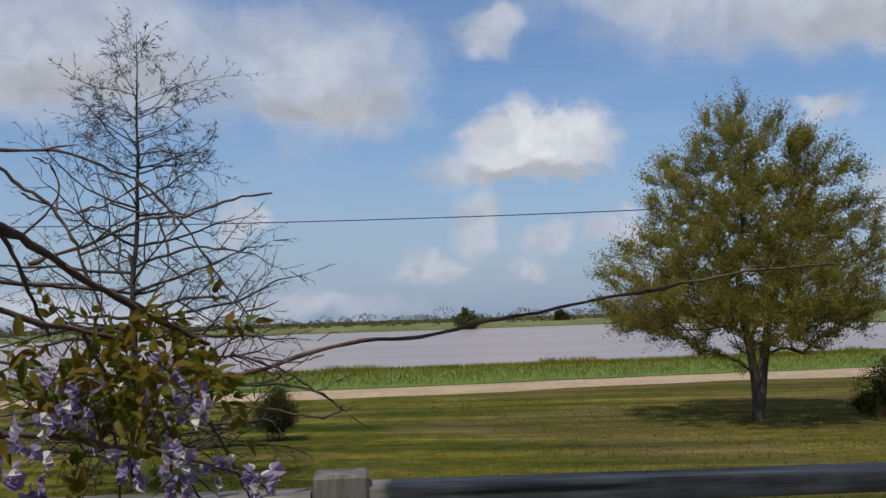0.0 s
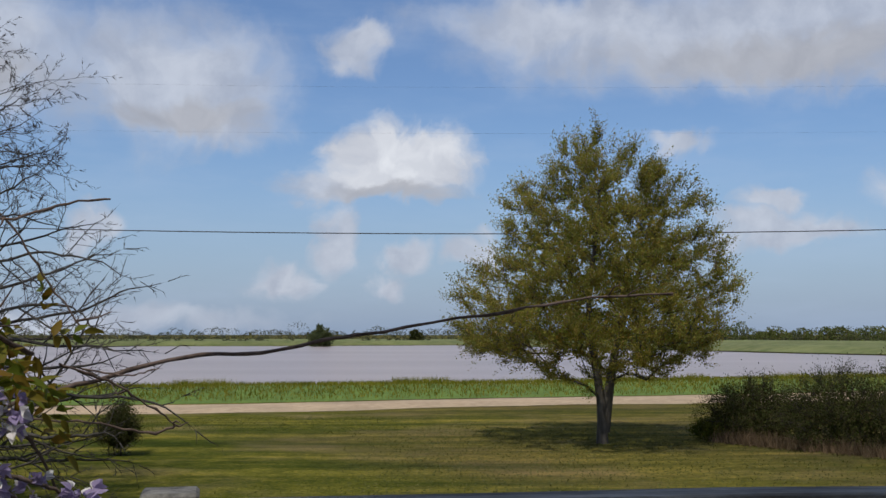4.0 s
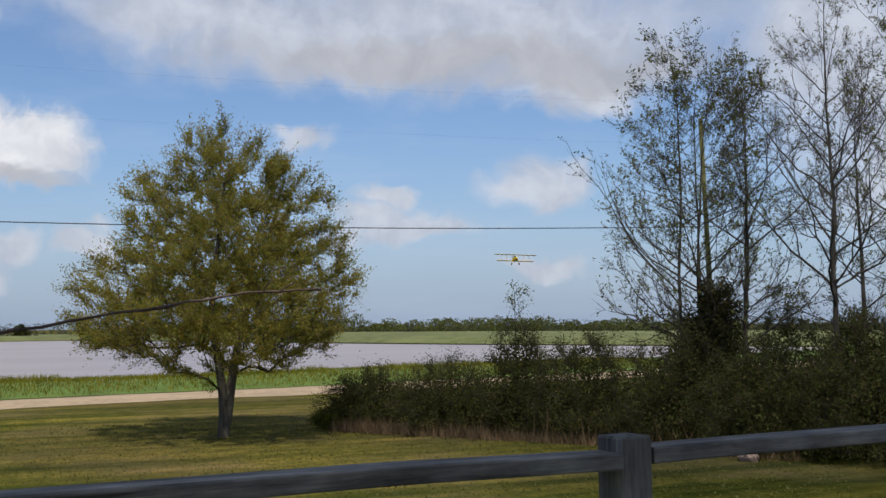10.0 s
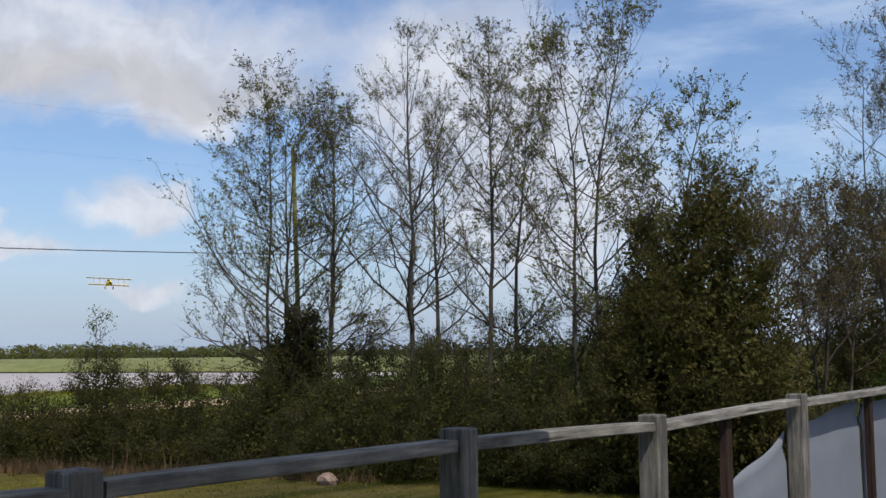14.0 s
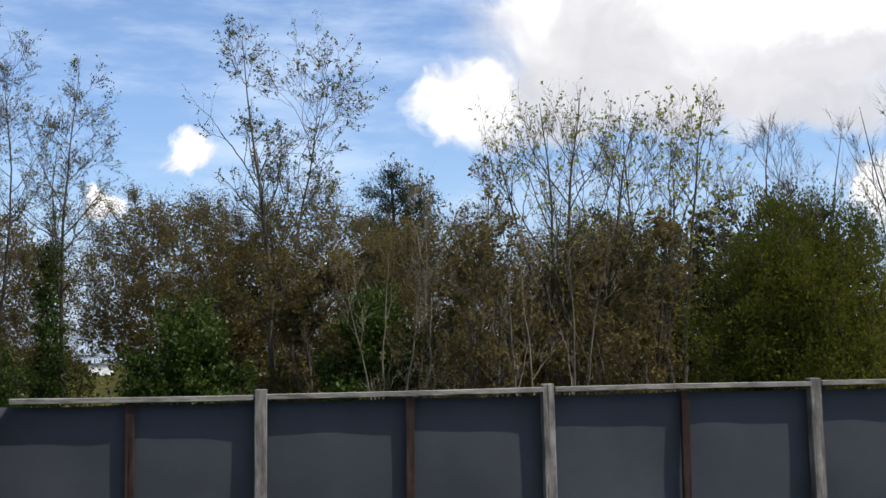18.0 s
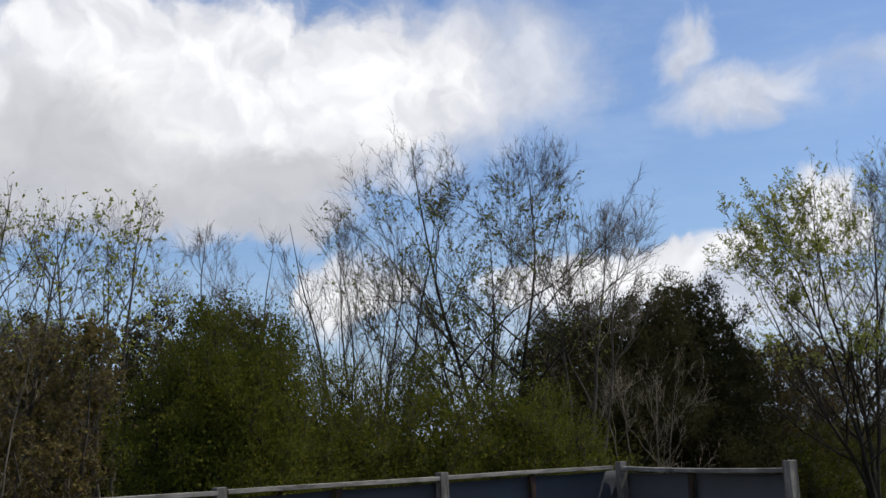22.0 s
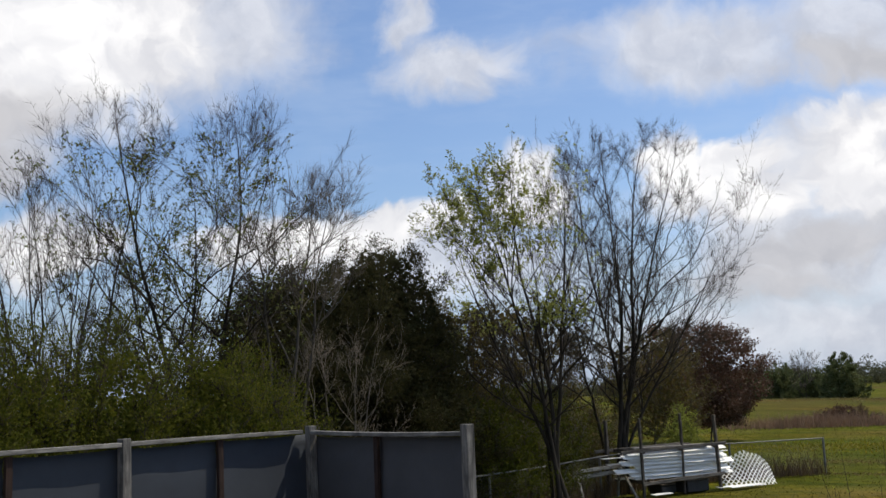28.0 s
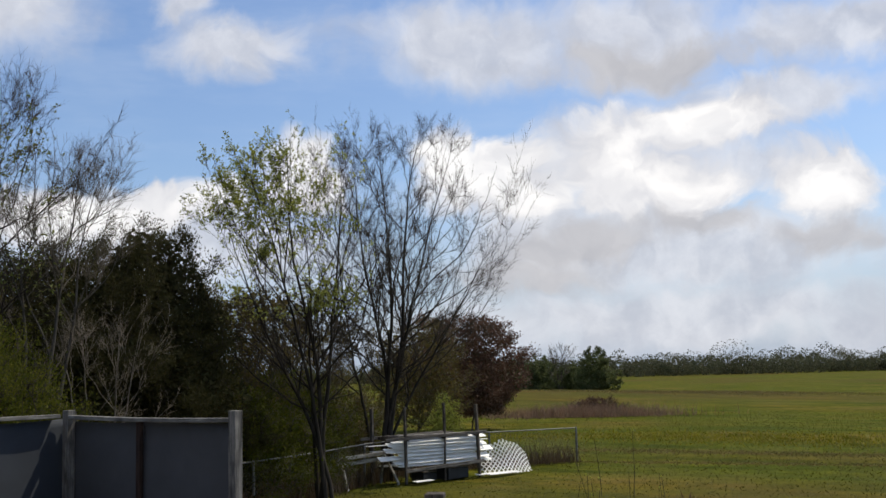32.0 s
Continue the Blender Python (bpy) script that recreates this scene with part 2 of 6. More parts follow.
def leaf_material(name, cols, through=0.35, rough=0.6, gloss=0.12):
    """Leaves: colour varies from leaf to leaf, light passes through."""
    mat, nt, bs = material(name)
    geo = nt.nodes.new("ShaderNodeNewGeometry")
    n = len(cols)
    col = ramp(nt, geo.outputs["Random Per Island"], [(i / max(1, n - 1), c) for i, c in enumerate(cols)])
    patch = noise_node(nt, 0.55, 3.0)
    col = blend(nt, 1.0, col, ramp(nt, patch, [(0.3, (0.62, 0.66, 0.62)), (0.7, (1.25, 1.2, 1.1))]), "MULTIPLY")
    link(nt, col, bs.inputs["Base Color"])
    bs.inputs["Roughness"].default_value = rough
    bs.inputs["Specular IOR Level"].default_value = gloss
    tr = nt.nodes.new("ShaderNodeBsdfTranslucent")
    link(nt, col, tr.inputs[0])
    mx = nt.nodes.new("ShaderNodeMixShader")
    mx.inputs[0].default_value = through
    link(nt, bs.outputs[0], mx.inputs[1])
    link(nt, tr.outputs[0], mx.inputs[2])
    link(nt, mx.outputs[0], nt.nodes["Material Output"].inputs[0])
    return mat


def bark_material(name, dark, light, scale=9.0):
    mat, nt, bs = material(name)
    grain = noise_node(nt, scale, 6.0, 0.65, stretch=(1, 1, 0.22))
    blot = noise_node(nt, 0.9, 3.0)
    col = ramp(nt, grain, [(0.3, dark), (0.72, light)])
    col = blend(nt, 1.0, col, ramp(nt, blot, [(0.3, (0.75, 0.76, 0.72)), (0.75, (1.2, 1.18, 1.15))]), "MULTIPLY")
    link(nt, col, bs.inputs["Base Color"])
    bs.inputs["Roughness"].default_value = 0.9
    bs.inputs["Specular IOR Level"].default_value = 0.12
    bump(nt, bs, grain, 0.6, 0.02)
    return mat


def plain_material(name, dark, light, scale=6.0, rough=0.7, metal=0.0, stretch=None, relief=0.15):
    mat, nt, bs = material(name)
    grain = noise_node(nt, scale, 5.0, 0.6, stretch=stretch)
    blot = noise_node(nt, scale * 0.13, 3.0)
    col = ramp(nt, grain, [(0.3, dark), (0.7, light)])
    col = blend(nt, 0.6, col, ramp(nt, blot, [(0.3, (0.7, 0.7, 0.7)), (0.7, (1.2, 1.2, 1.2))]), "MULTIPLY")
    link(nt, col, bs.inputs["Base Color"])
    bs.inputs["Roughness"].default_value, bs.inputs["Metallic"].default_value = rough, metal
    bump(nt, bs, grain, relief, 0.01)
    return mat


def ground_material():
    mat, nt, bs = material("grass_ground")
    fine = noise_node(nt, 9.0, 5.0, 0.7)
    tuft = noise_node(nt, 1.6, 4.0, 0.6)
    patch = noise_node(nt, 0.22, 4.0, 0.6)
    wide = noise_node(nt, 0.028, 3.0, 0.5)
    stripe = noise_node(nt, 0.42, 4.0, 0.6, stretch=(0.3, 1.3, 1))
    col = ramp(nt, fine, [(0.25, (0.045, 0.060, 0.008)), (0.52, (0.112, 0.126, 0.017)), (0.74, (0.22, 0.205, 0.045))])
    col = blend(nt, 0.75, col, ramp(nt, tuft, [(0.32, (0.5, 0.58, 0.45)), (0.68, (1.45, 1.32, 1.2))]), "MULTIPLY")
    col = blend(nt, 0.85, col, ramp(nt, stripe, [(0.36, (0.5, 0.6, 0.45)), (0.64, (1.5, 1.3, 1.25))]), "MULTIPLY")
    col = blend(nt, ramp(nt, patch, [(0.50, (0, 0, 0)), (0.72, (0.6, 0.6, 0.6))]), col, (0.22, 0.18, 0.07))
    col = blend(nt, ramp(nt, wide, [(0.47, (0, 0, 0)), (0.62, (0.6, 0.6, 0.6))]), col, (0.13, 0.085, 0.045))
    # the pasture beyond the house is a darker turf
    place = nt.nodes.new("ShaderNodeTexCoord")
    split = nt.nodes.new("ShaderNodeSeparateXYZ")
    link(nt, place.outputs["Object"], split.inputs[0])
    turf = nt.nodes.new("ShaderNodeMapRange")
    turf.inputs[1].default_value, turf.inputs[2].default_value = -6.0, -14.0
    link(nt, split.outputs[1], turf.inputs[0])
    band = noise_node(nt, 1.0, 4.0, 0.65, stretch=(0.06, 0.62, 1))
    mown = blend(nt, 0.9, col, ramp(nt, band, [(0.38, (0.52, 0.62, 0.5)), (0.60, (1.35, 1.25, 1.2))]), "MULTIPLY")
    field = noise_node(nt, 0.16, 5.0, 0.62, stretch=(0.35, 1.0, 1))
    tint = ramp(nt, field, [(0.34, (0.45, 0.58, 0.33)), (0.52, (0.62, 0.65, 0.43)), (0.68, (0.86, 0.66, 0.60))])
    # cloud shade on the lawn towards the brush, put into the colour
    shade_edge = nt.nodes.new("ShaderNodeMath")
    shade_edge.operation = "MULTIPLY_ADD"
    link(nt, split.outputs[1], shade_edge.inputs[0])
    shade_edge.inputs[1].default_value = -0.5
    link(nt, split.outputs[0], shade_edge.inputs[2])
    lawn_shade = nt.nodes.new("ShaderNodeMapRange")
    lawn_shade.inputs[1].default_value, lawn_shade.inputs[2].default_value = -1.5, 2.5
    link(nt, shade_edge.outputs[0], lawn_shade.inputs[0])
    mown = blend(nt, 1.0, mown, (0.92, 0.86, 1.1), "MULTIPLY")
    mown = blend(nt, lawn_shade.outputs[0], mown, blend(nt, 1.0, mown, (0.46, 0.49, 0.60), "MULTIPLY"))
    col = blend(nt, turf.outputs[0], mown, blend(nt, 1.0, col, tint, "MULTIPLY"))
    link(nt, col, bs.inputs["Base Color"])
    bs.inputs["Roughness"].default_value = 0.95
    bs.inputs["Specular IOR Level"].default_value = 0.02
    bump(nt, bs, fine, 0.8, 0.05)
    return mat


def wood_material(name, dark, light, axis):
    """Weathered timber: fine grain and wavy figure along one axis, dark checks, lichen-grey and damp blotches."""
    mat, nt, bs = material(name)

    def along(across, length):
        st = [across] * 3
        st[axis] = length
        return tuple(st)

    info = nt.nodes.new("ShaderNodeObjectInfo")
    co = nt.nodes.new("ShaderNodeTexCoord")
    # each piece of timber has its own figure
    shift = nt.nodes.new("ShaderNodeVectorMath")
    shift.operation = "MULTIPLY_ADD"
    link(nt, info.outputs["Random"], shift.inputs[0])
    shift.inputs[1].default_value = (17.0, 31.0, 23.0)
    link(nt, co.outputs["Object"], shift.inputs[2])
    at = shift.outputs[0]
    grain = noise_node(nt, 1.0, 7.0, 0.72, vec=at, stretch=along(120.0, 5.0))
    figure = noise_node(nt, 1.0, 5.0, 0.65, vec=at, stretch=along(26.0, 2.6))
    blot = noise_node(nt, 1.0, 5.0, 0.62, vec=at, stretch=along(9.0, 4.5))
    check = noise_node(nt, 1.0, 3.0, 0.5, vec=at, stretch=along(48.0, 1.7))
    mid = tuple(0.5 * (a + b) for a, b in zip(dark, light))
    col = ramp(nt, figure, [(0.30, dark), (0.48, mid), (0.68, light)])
    col = blend(nt, 0.7, col, ramp(nt, grain, [(0.32, (0.6, 0.6, 0.6)), (0.68, (1.35, 1.34, 1.3))]), "MULTIPLY")
    col = blend(nt, 0.9, col, ramp(nt, blot, [(0.33, (0.52, 0.51, 0.50)), (0.66, (1.32, 1.30, 1.24))]), "MULTIPLY")
    col = blend(nt, ramp(nt, check, [(0.30, (0.8, 0.8, 0.8)), (0.37, (0, 0, 0))]), col, tuple(0.3 * a for a in dark))
    col = blend(nt, 0.5, col, ramp(nt, info.outputs["Random"], [(0.0, (0.78, 0.77, 0.76)), (1.0, (1.18, 1.18, 1.16))]), "MULTIPLY")
    link(nt, col, bs.inputs["Base Color"])
    bs.inputs["Roughness"].default_value = 0.88
    bs.inputs["Specular IOR Level"].default_value = 0.2
    bump(nt, bs, figure, 0.7, 0.008)
    return mat


M_GROUND = ground_material()
M_ROAD = plain_material("dirt_road", (0.34, 0.235, 0.13), (0.52, 0.385, 0.24), 3.0, 0.95, relief=0.3)
M_BANK = plain_material("bank_soil_grass", (0.07, 0.115, 0.012), (0.14, 0.21, 0.025), 4.0, 0.95)
M_FIELD = plain_material("far_field_grass", (0.0936, 0.1163, 0.02376), (0.18, 0.1847, 0.06336), 0.5, 0.95)
M_WOOD_Z = wood_material("weathered_post_timber", (0.058, 0.056, 0.054), (0.215, 0.207, 0.197), 2)
M_WOOD_X = wood_material("weathered_rail_timber", (0.075, 0.073, 0.070), (0.275, 0.267, 0.255), 0)
M_STUD = wood_material("brown_stained_timber", (0.014, 0.009, 0.0075), (0.05, 0.031, 0.025), 2)
# one grey fabric, three tones: shade, sun and backlight put into the colour
M_FABRIC_SHADED = plain_material("shaded_grey_screen_fabric", (0.020, 0.0255, 0.0345), (0.029, 0.036, 0.047), 3.0, 0.8, relief=0.03)
M_FABRIC_SUNLIT = plain_material("sunlit_grey_screen_fabric", (0.1443, 0.1599, 0.195), (0.1677, 0.1872, 0.2262), 3.0, 0.8, relief=0.03)
M_FABRIC_BACKLIT = plain_material("backlit_grey_screen_fabric", (0.050, 0.051, 0.055), (0.064, 0.065, 0.070), 3.0, 0.8, relief=0.03)
M_DECK = wood_material("deck_timber", (0.1, 0.09, 0.08), (0.3, 0.28, 0.25), 0)
M_BARK_GREY = bark_material("grey_bark", (0.0425, 0.03655, 0.0306), (0.1318, 0.1148, 0.0952))
M_BARK_DARK = bark_material("dark_bark", (0.0182, 0.0156, 0.013), (0.0585, 0.04875, 0.039))
M_BARK_PALE = bark_material("pale_twig_bark", (0.08, 0.068, 0.056), (0.22, 0.19, 0.155))
M_BARK_CYP = bark_material("cypress_bark", (0.03612, 0.03, 0.0264), (0.09804, 0.087, 0.0759))
M_VINE = bark_material("vine_bark", (0.06413, 0.04725, 0.0405), (0.218, 0.1553, 0.1283), 30.0)
L_OAK = leaf_material("oak_leaf", [(0.17, 0.20, 0.032), (0.25, 0.26, 0.044), (0.33, 0.27, 0.054), (0.34, 0.215, 0.055)], 0.5)
L_HEDGE = leaf_material("brush_leaf", [(0.036, 0.044, 0.013), (0.062, 0.072, 0.018), (0.085, 0.066, 0.032), (0.082, 0.105, 0.024)], 0.3, 0.8, 0.08)
L_DRY = leaf_material("dry_stalk", [(0.105, 0.070, 0.042), (0.17, 0.118, 0.073), (0.075, 0.050, 0.031)], 0.2, 0.8)
L_POP = leaf_material("young_leaf", [(0.075, 0.100, 0.024), (0.115, 0.142, 0.036), (0.165, 0.175, 0.052), (0.10, 0.075, 0.038)])
L_YEL = leaf_material("yellow_green_leaf", [(0.21, 0.25, 0.045), (0.32, 0.34, 0.07), (0.19, 0.19, 0.055)], 0.45)
L_BROWN = leaf_material("russet_leaf", [(0.096, 0.084, 0.029), (0.118, 0.094, 0.033), (0.126, 0.089, 0.033), (0.094, 0.096, 0.031)], 0.42)
L_RED = leaf_material("maroon_leaf", [(0.085, 0.046, 0.034), (0.135, 0.074, 0.055), (0.072, 0.052, 0.034)], 0.3)
L_GREEN = leaf_material("glossy_green_leaf", [(0.01934, 0.03869, 0.008928), (0.0372, 0.06696, 0.0119), (0.06324, 0.093, 0.01637)], 0.3, 0.4)
L_PRIVET = leaf_material("privet_leaf", [(0.058, 0.074, 0.010), (0.090, 0.102, 0.014), (0.128, 0.126, 0.020)], 0.4, 0.7, 0.06)
L_CEDAR = leaf_material("cedar_spray", [(0.032, 0.035, 0.014), (0.048, 0.048, 0.019), (0.064, 0.055, 0.024)], 0.3, 0.8, 0.08)
L_RUSTCEDAR = leaf_material("rusty_cedar_spray", [(0.050, 0.050, 0.014), (0.074, 0.062, 0.019), (0.056, 0.064, 0.016)], 0.3, 0.8)
L_PINE = leaf_material("pine_needles", [(0.012, 0.026, 0.010), (0.026, 0.045, 0.015)], 0.15, 0.6)
L_FAR = leaf_material("far_foliage", [(0.070, 0.080, 0.046), (0.088, 0.096, 0.055), (0.11, 0.108, 0.066), (0.080, 0.080, 0.055)], 0.3, 0.9)
L_FARBUSH = leaf_material("far_bush_leaf", [(0.085, 0.112, 0.045), (0.11, 0.135, 0.055), (0.14, 0.148, 0.066), (0.09, 0.10, 0.055)], 0.3, 0.9)
L_GRASS = leaf_material("grass_blade", [(0.126, 0.1334, 0.01146), (0.2016, 0.198, 0.01861), (0.2771, 0.2153, 0.0358)], 0.35)
L_PASTURE = leaf_material("pasture_blade", [(0.062, 0.064, 0.012), (0.085, 0.084, 0.016), (0.12, 0.10, 0.034)], 0.2)
L_LAWN = leaf_material("lawn_blade", [(0.06, 0.074, 0.016), (0.10, 0.108, 0.028), (0.16, 0.148, 0.058)], 0.3)
L_WISTERIA = leaf_material("wisteria_leaf", [(0.115, 0.150, 0.016), (0.17, 0.165, 0.020), (0.205, 0.120, 0.018), (0.140, 0.185, 0.026)], 0.45, 0.5)
L_PETAL = leaf_material("wisteria_petal", [(0.345, 0.276, 0.58), (0.6325, 0.575, 0.78), (0.897, 0.8625, 0.86), (0.253, 0.1725, 0.46)], 0.35, 0.5)


def water_material():
    mat, nt, bs = material("muddy_water")
    big = noise_node(nt, 0.05, 3.0, 0.5, stretch=(0.25, 1.0, 1))
    rip = noise_node(nt, 1.4, 4.0, 0.6, stretch=(0.35, 1.0, 1))
    link(nt, ramp(nt, big, [(0.3, (0.30, 0.235, 0.205)), (0.7, (0.40, 0.325, 0.295))]), bs.inputs["Base Color"])
    bs.inputs["Roughness"].default_value, bs.inputs["IOR"].default_value = 0.3, 1.33
    bs.inputs["Specular IOR Level"].default_value = 0.3
    bump(nt, bs, rip, 0.35, 0.12)
    return mat


M_WATER = water_material()

# ---- mesh helpers ----
def mesh_of(name, verts, faces, mat, smooth=False):
    me = bpy.data.meshes.new(name)
    me.from_pydata([tuple(v) for v in verts], [], [tuple(f) for f in faces])
    me.materials.append(mat)
    if smooth:
        me.shade_smooth()
    return me


def mesh_fast(name, verts, quads, tris, mat, smooth=False):
    """A mesh from arrays: verts (n,3), quads (m,4), tris (k,3)."""
    verts = np.asarray(verts, np.float32).reshape(-1, 3)
    quads = np.asarray(quads, np.int32).reshape(-1, 4)
    tris = np.asarray(tris, np.int32).reshape(-1, 3)
    me = bpy.data.meshes.new(name)
    me.vertices.add(len(verts))
    me.vertices.foreach_set("co", verts.ravel())
    loops = np.concatenate([quads.ravel(), tris.ravel()])
    me.loops.add(len(loops))
    me.loops.foreach_set("vertex_index", loops)
    n = len(quads) + len(tris)
    starts = np.concatenate([np.arange(len(quads)) * 4, len(quads) * 4 + np.arange(len(tris)) * 3]).astype(np.int32)
    me.polygons.add(n)
    me.polygons.foreach_set("loop_start", starts)
    me.materials.append(mat)
    me.update(calc_edges=True)
    if smooth:
        me.shade_smooth()
    return me


def empty(name, x=0.0, y=0.0, z=0.0, turn=0.0):
    ob = new(name)
    ob.empty_display_size = 0.2
    ob.matrix_basis = pose(x, y, z, 0, 0, turn)
    return ob


def child(name, me, parent, label="", m=None):
    ob = new(name, me)
    ob.parent = parent
    if m is not None:
        ob.matrix_basis = m
    if label:
        tagged(ob, label)
    return ob


def part(name, bm, mat, parent, label="", m=None):
    me = bpy.data.meshes.new(name)
    bm.to_mesh(me)
    bm.free()
    me.materials.append(mat)
    return child(name, me, parent, label, m)


def box_bm(sx, sy, sz, bevel=0.004, base=True):
    """A bevelled box, centred in x and y, standing on z = 0 (or centred)."""
    bm = bmesh.new()
    bmesh.ops.create_cube(bm, size=1.0)
    bmesh.ops.scale(bm, vec=(sx, sy, sz), verts=bm.verts)
    if base:
        bmesh.ops.translate(bm, vec=(0, 0, sz / 2), verts=bm.verts)
    if bevel:
        bmesh.ops.bevel(bm, geom=bm.edges[:], offset=bevel, segments=1, affect="EDGES")
    return bm


def tube_arrays(pts, rad, sides):
    """A tapered tube along points."""
    pts, rad = np.asarray(pts, float), np.asarray(rad, float)
    t = np.gradient(pts, axis=0)
    t /= np.linalg.norm(t, axis=1)[:, None] + 1e-9
    ref = np.where(np.abs(t[:, 2:3]) > 0.9, np.array([[1.0, 0, 0]]), np.array([[0, 0, 1.0]]))
    if (np.abs(t[:, 2]) > 0.9).any():
        ref = np.broadcast_to(np.array([[0.83, 0.55, 0.07]]), t.shape)
    u = np.cross(t, ref)
    u /= np.linalg.norm(u, axis=1)[:, None] + 1e-9
    v = np.cross(t, u)
    a = np.arange(sides) * 2 * np.pi / sides
    ring = u[:, None] * np.cos(a)[None, :, None] + v[:, None] * np.sin(a)[None, :, None]
    verts = (pts[:, None] + ring * rad[:, None, None]).reshape(-1, 3)
    n = len(pts)
    i = (np.arange(n - 1) * sides)[:, None]
    k = np.arange(sides)[None]
    k2 = (k + 1) % sides
    quads = np.stack([i + k, i + k2, i + sides + k2, i + sides + k], -1).reshape(-1, 4)
    return verts, quads


def tubes_mesh(name, lines, mat, more=None):
    vs, qs, n = [], [], 0
    tris = np.zeros((0, 3), int)
    for pts, rad, sides in lines:
        v, q = tube_arrays(pts, rad, sides)
        vs.append(v), qs.append(q + n)
        n += len(v)
    if more:
        vs.append(more[0]), qs.append(np.asarray(more[1], int).reshape(-1, 4) + n)
        tris = np.asarray(more[2], int).reshape(-1, 3) + n
    return mesh_fast(name, np.concatenate(vs), np.concatenate(qs), tris, mat, True)


def unit(v):
    return v / (np.linalg.norm(v, axis=-1, keepdims=True) + 1e-9)


def leaf_quads(rng, at, way, length, width, flat=0.4):
    """A kite-shaped, slightly folded leaf at each place, pointing along way with a random roll."""
    n = len(at)
    side = unit(np.cross(way, unit(rng.normal(size=(n, 3)) + np.array([0, 0, 2.0 * flat]))))
    up = np.cross(side, way)
    ln = (length * rng.uniform(0.65, 1.25, n))[:, None]
    wd = (width * rng.uniform(0.7, 1.2, n))[:, None]
    mid = at + way * ln * 0.45 + up * ln * 0.06
    v = np.stack([at, mid + side * wd / 2 - up * wd * 0.12, at + way * ln, mid - side * wd / 2 - up * wd * 0.12], 1).reshape(-1, 3)
    return v, np.arange(4 * n).reshape(n, 4)


def leaf_tris(rng, at, way, length, width, flat=0.4):
    """A small pointed leaf at each place, one triangle."""
    n = len(at)
    side = unit(np.cross(way, unit(rng.normal(size=(n, 3)) + np.array([0, 0, 2.0 * flat]))))
    ln = (length * rng.uniform(0.6, 1.3, n))[:, None]
    wd = (width * rng.uniform(0.7, 1.25, n))[:, None]
    v = np.stack([at + side * wd / 2, at - side * wd / 2, at + way * ln], 1).reshape(-1, 3)
    return v, np.arange(3 * n).reshape(n, 3)


# ---- growing trees ----
def crown_points(rng, n, profile, z0, z1, lobes=0.25, hollow=0.45, squash=(1.0, 1.0)):
    """Points in a crown: profile gives the radius at even heights from z0 to z1."""
    prof = np.array(profile, float)
    zz = np.linspace(0, 1, len(prof))
    w = np.interp(np.linspace(0, 1, 200), zz, prof) ** 1.6 + 1e-4
    h = rng.choice(np.linspace(0, 1, 200), n, p=w / w.sum()) + rng.uniform(-0.004, 0.004, n)
    a = rng.uniform(0, 2 * np.pi, n)
    ph = rng.uniform(0, 6.28, 6)
    wob = 1 + lobes * (np.sin(3 * a + ph[0] + 7 * h) * 0.5 + np.sin(5 * a + ph[1] - 11 * h) * 0.35 + np.sin(2 * a + ph[2] + 19 * h) * 0.4)
    r = np.interp(h, zz, prof) * wob * rng.uniform(0, 1, n) ** hollow
    return np.stack([r * np.cos(a) * squash[0], r * np.sin(a) * squash[1], z0 + (z1 - z0) * h], 1)


def grow(rng, stems, targets, bf=0.35, step=0.4, rise=0.5, slope=0.4, bend=0.3, tip=0.006, power=2.3, wander=0.05):
    """Joins the targets one by one to the nearest fitting node; returns positions, parents, radii and the branch lines."""
    cap = 20 + sum(len(s) for s in stems) + len(targets) * 9
    pos, par, plen = np.zeros((cap, 3)), np.full(cap, -1), np.zeros(cap)
    n, lines = 0, []
    for s in stems:
        s = np.asarray(s, float)
        idx = []
        for k, p in enumerate(s):
            pos[n], par[n] = p, (n - 1 if k else -1)
            plen[n] = plen[n - 1] + np.linalg.norm(p - s[k - 1]) * 0.6 if k else 0.0
            idx.append(n)
            n += 1
        lines.append(idx)
    lead = pos[:n].copy()
    order = np.argsort([np.min(((lead - t) ** 2).sum(1)) for t in targets])
    for t in targets[order]:
        d = pos[:n] - t
        dist = np.sqrt((d ** 2).sum(1))
        flat = np.sqrt(d[:, 0] ** 2 + d[:, 1] ** 2)
        cost = dist + bf * plen[:n] + rise * np.maximum(0, d[:, 2] + slope * flat)
        j = int(np.argmin(cost))
        L = dist[j]
        k = min(8, max(2, int(L / step)))
        p0 = pos[j]
        par_way = unit(p0 - pos[par[j]]) if par[j] >= 0 else np.array([0, 0, 1.0])
        ctl = p0 + (t - p0) * 0.45 + par_way * L * bend + rng.normal(size=3) * wander * L
        idx = [j]
        for u in np.linspace(0, 1, k + 1)[1:]:
            q = (1 - u) ** 2 * p0 + 2 * u * (1 - u) * ctl + u * u * t + rng.normal(size=3) * wander * 0.25 * L / k
            pos[n], par[n] = q, idx[-1]
            plen[n] = plen[idx[-1]] + L / k
            idx.append(n)
            n += 1
        lines.append(idx)
    acc = np.zeros(n)
    tipw = tip ** power
    for i in range(n - 1, -1, -1):
        acc[i] = max(acc[i], tipw)
        if par[i] >= 0:
            acc[par[i]] += acc[i] * (1.0 if acc[i] > tipw * 1.5 else 0.7)
    return pos[:n], par[:n], acc ** (1 / power), lines


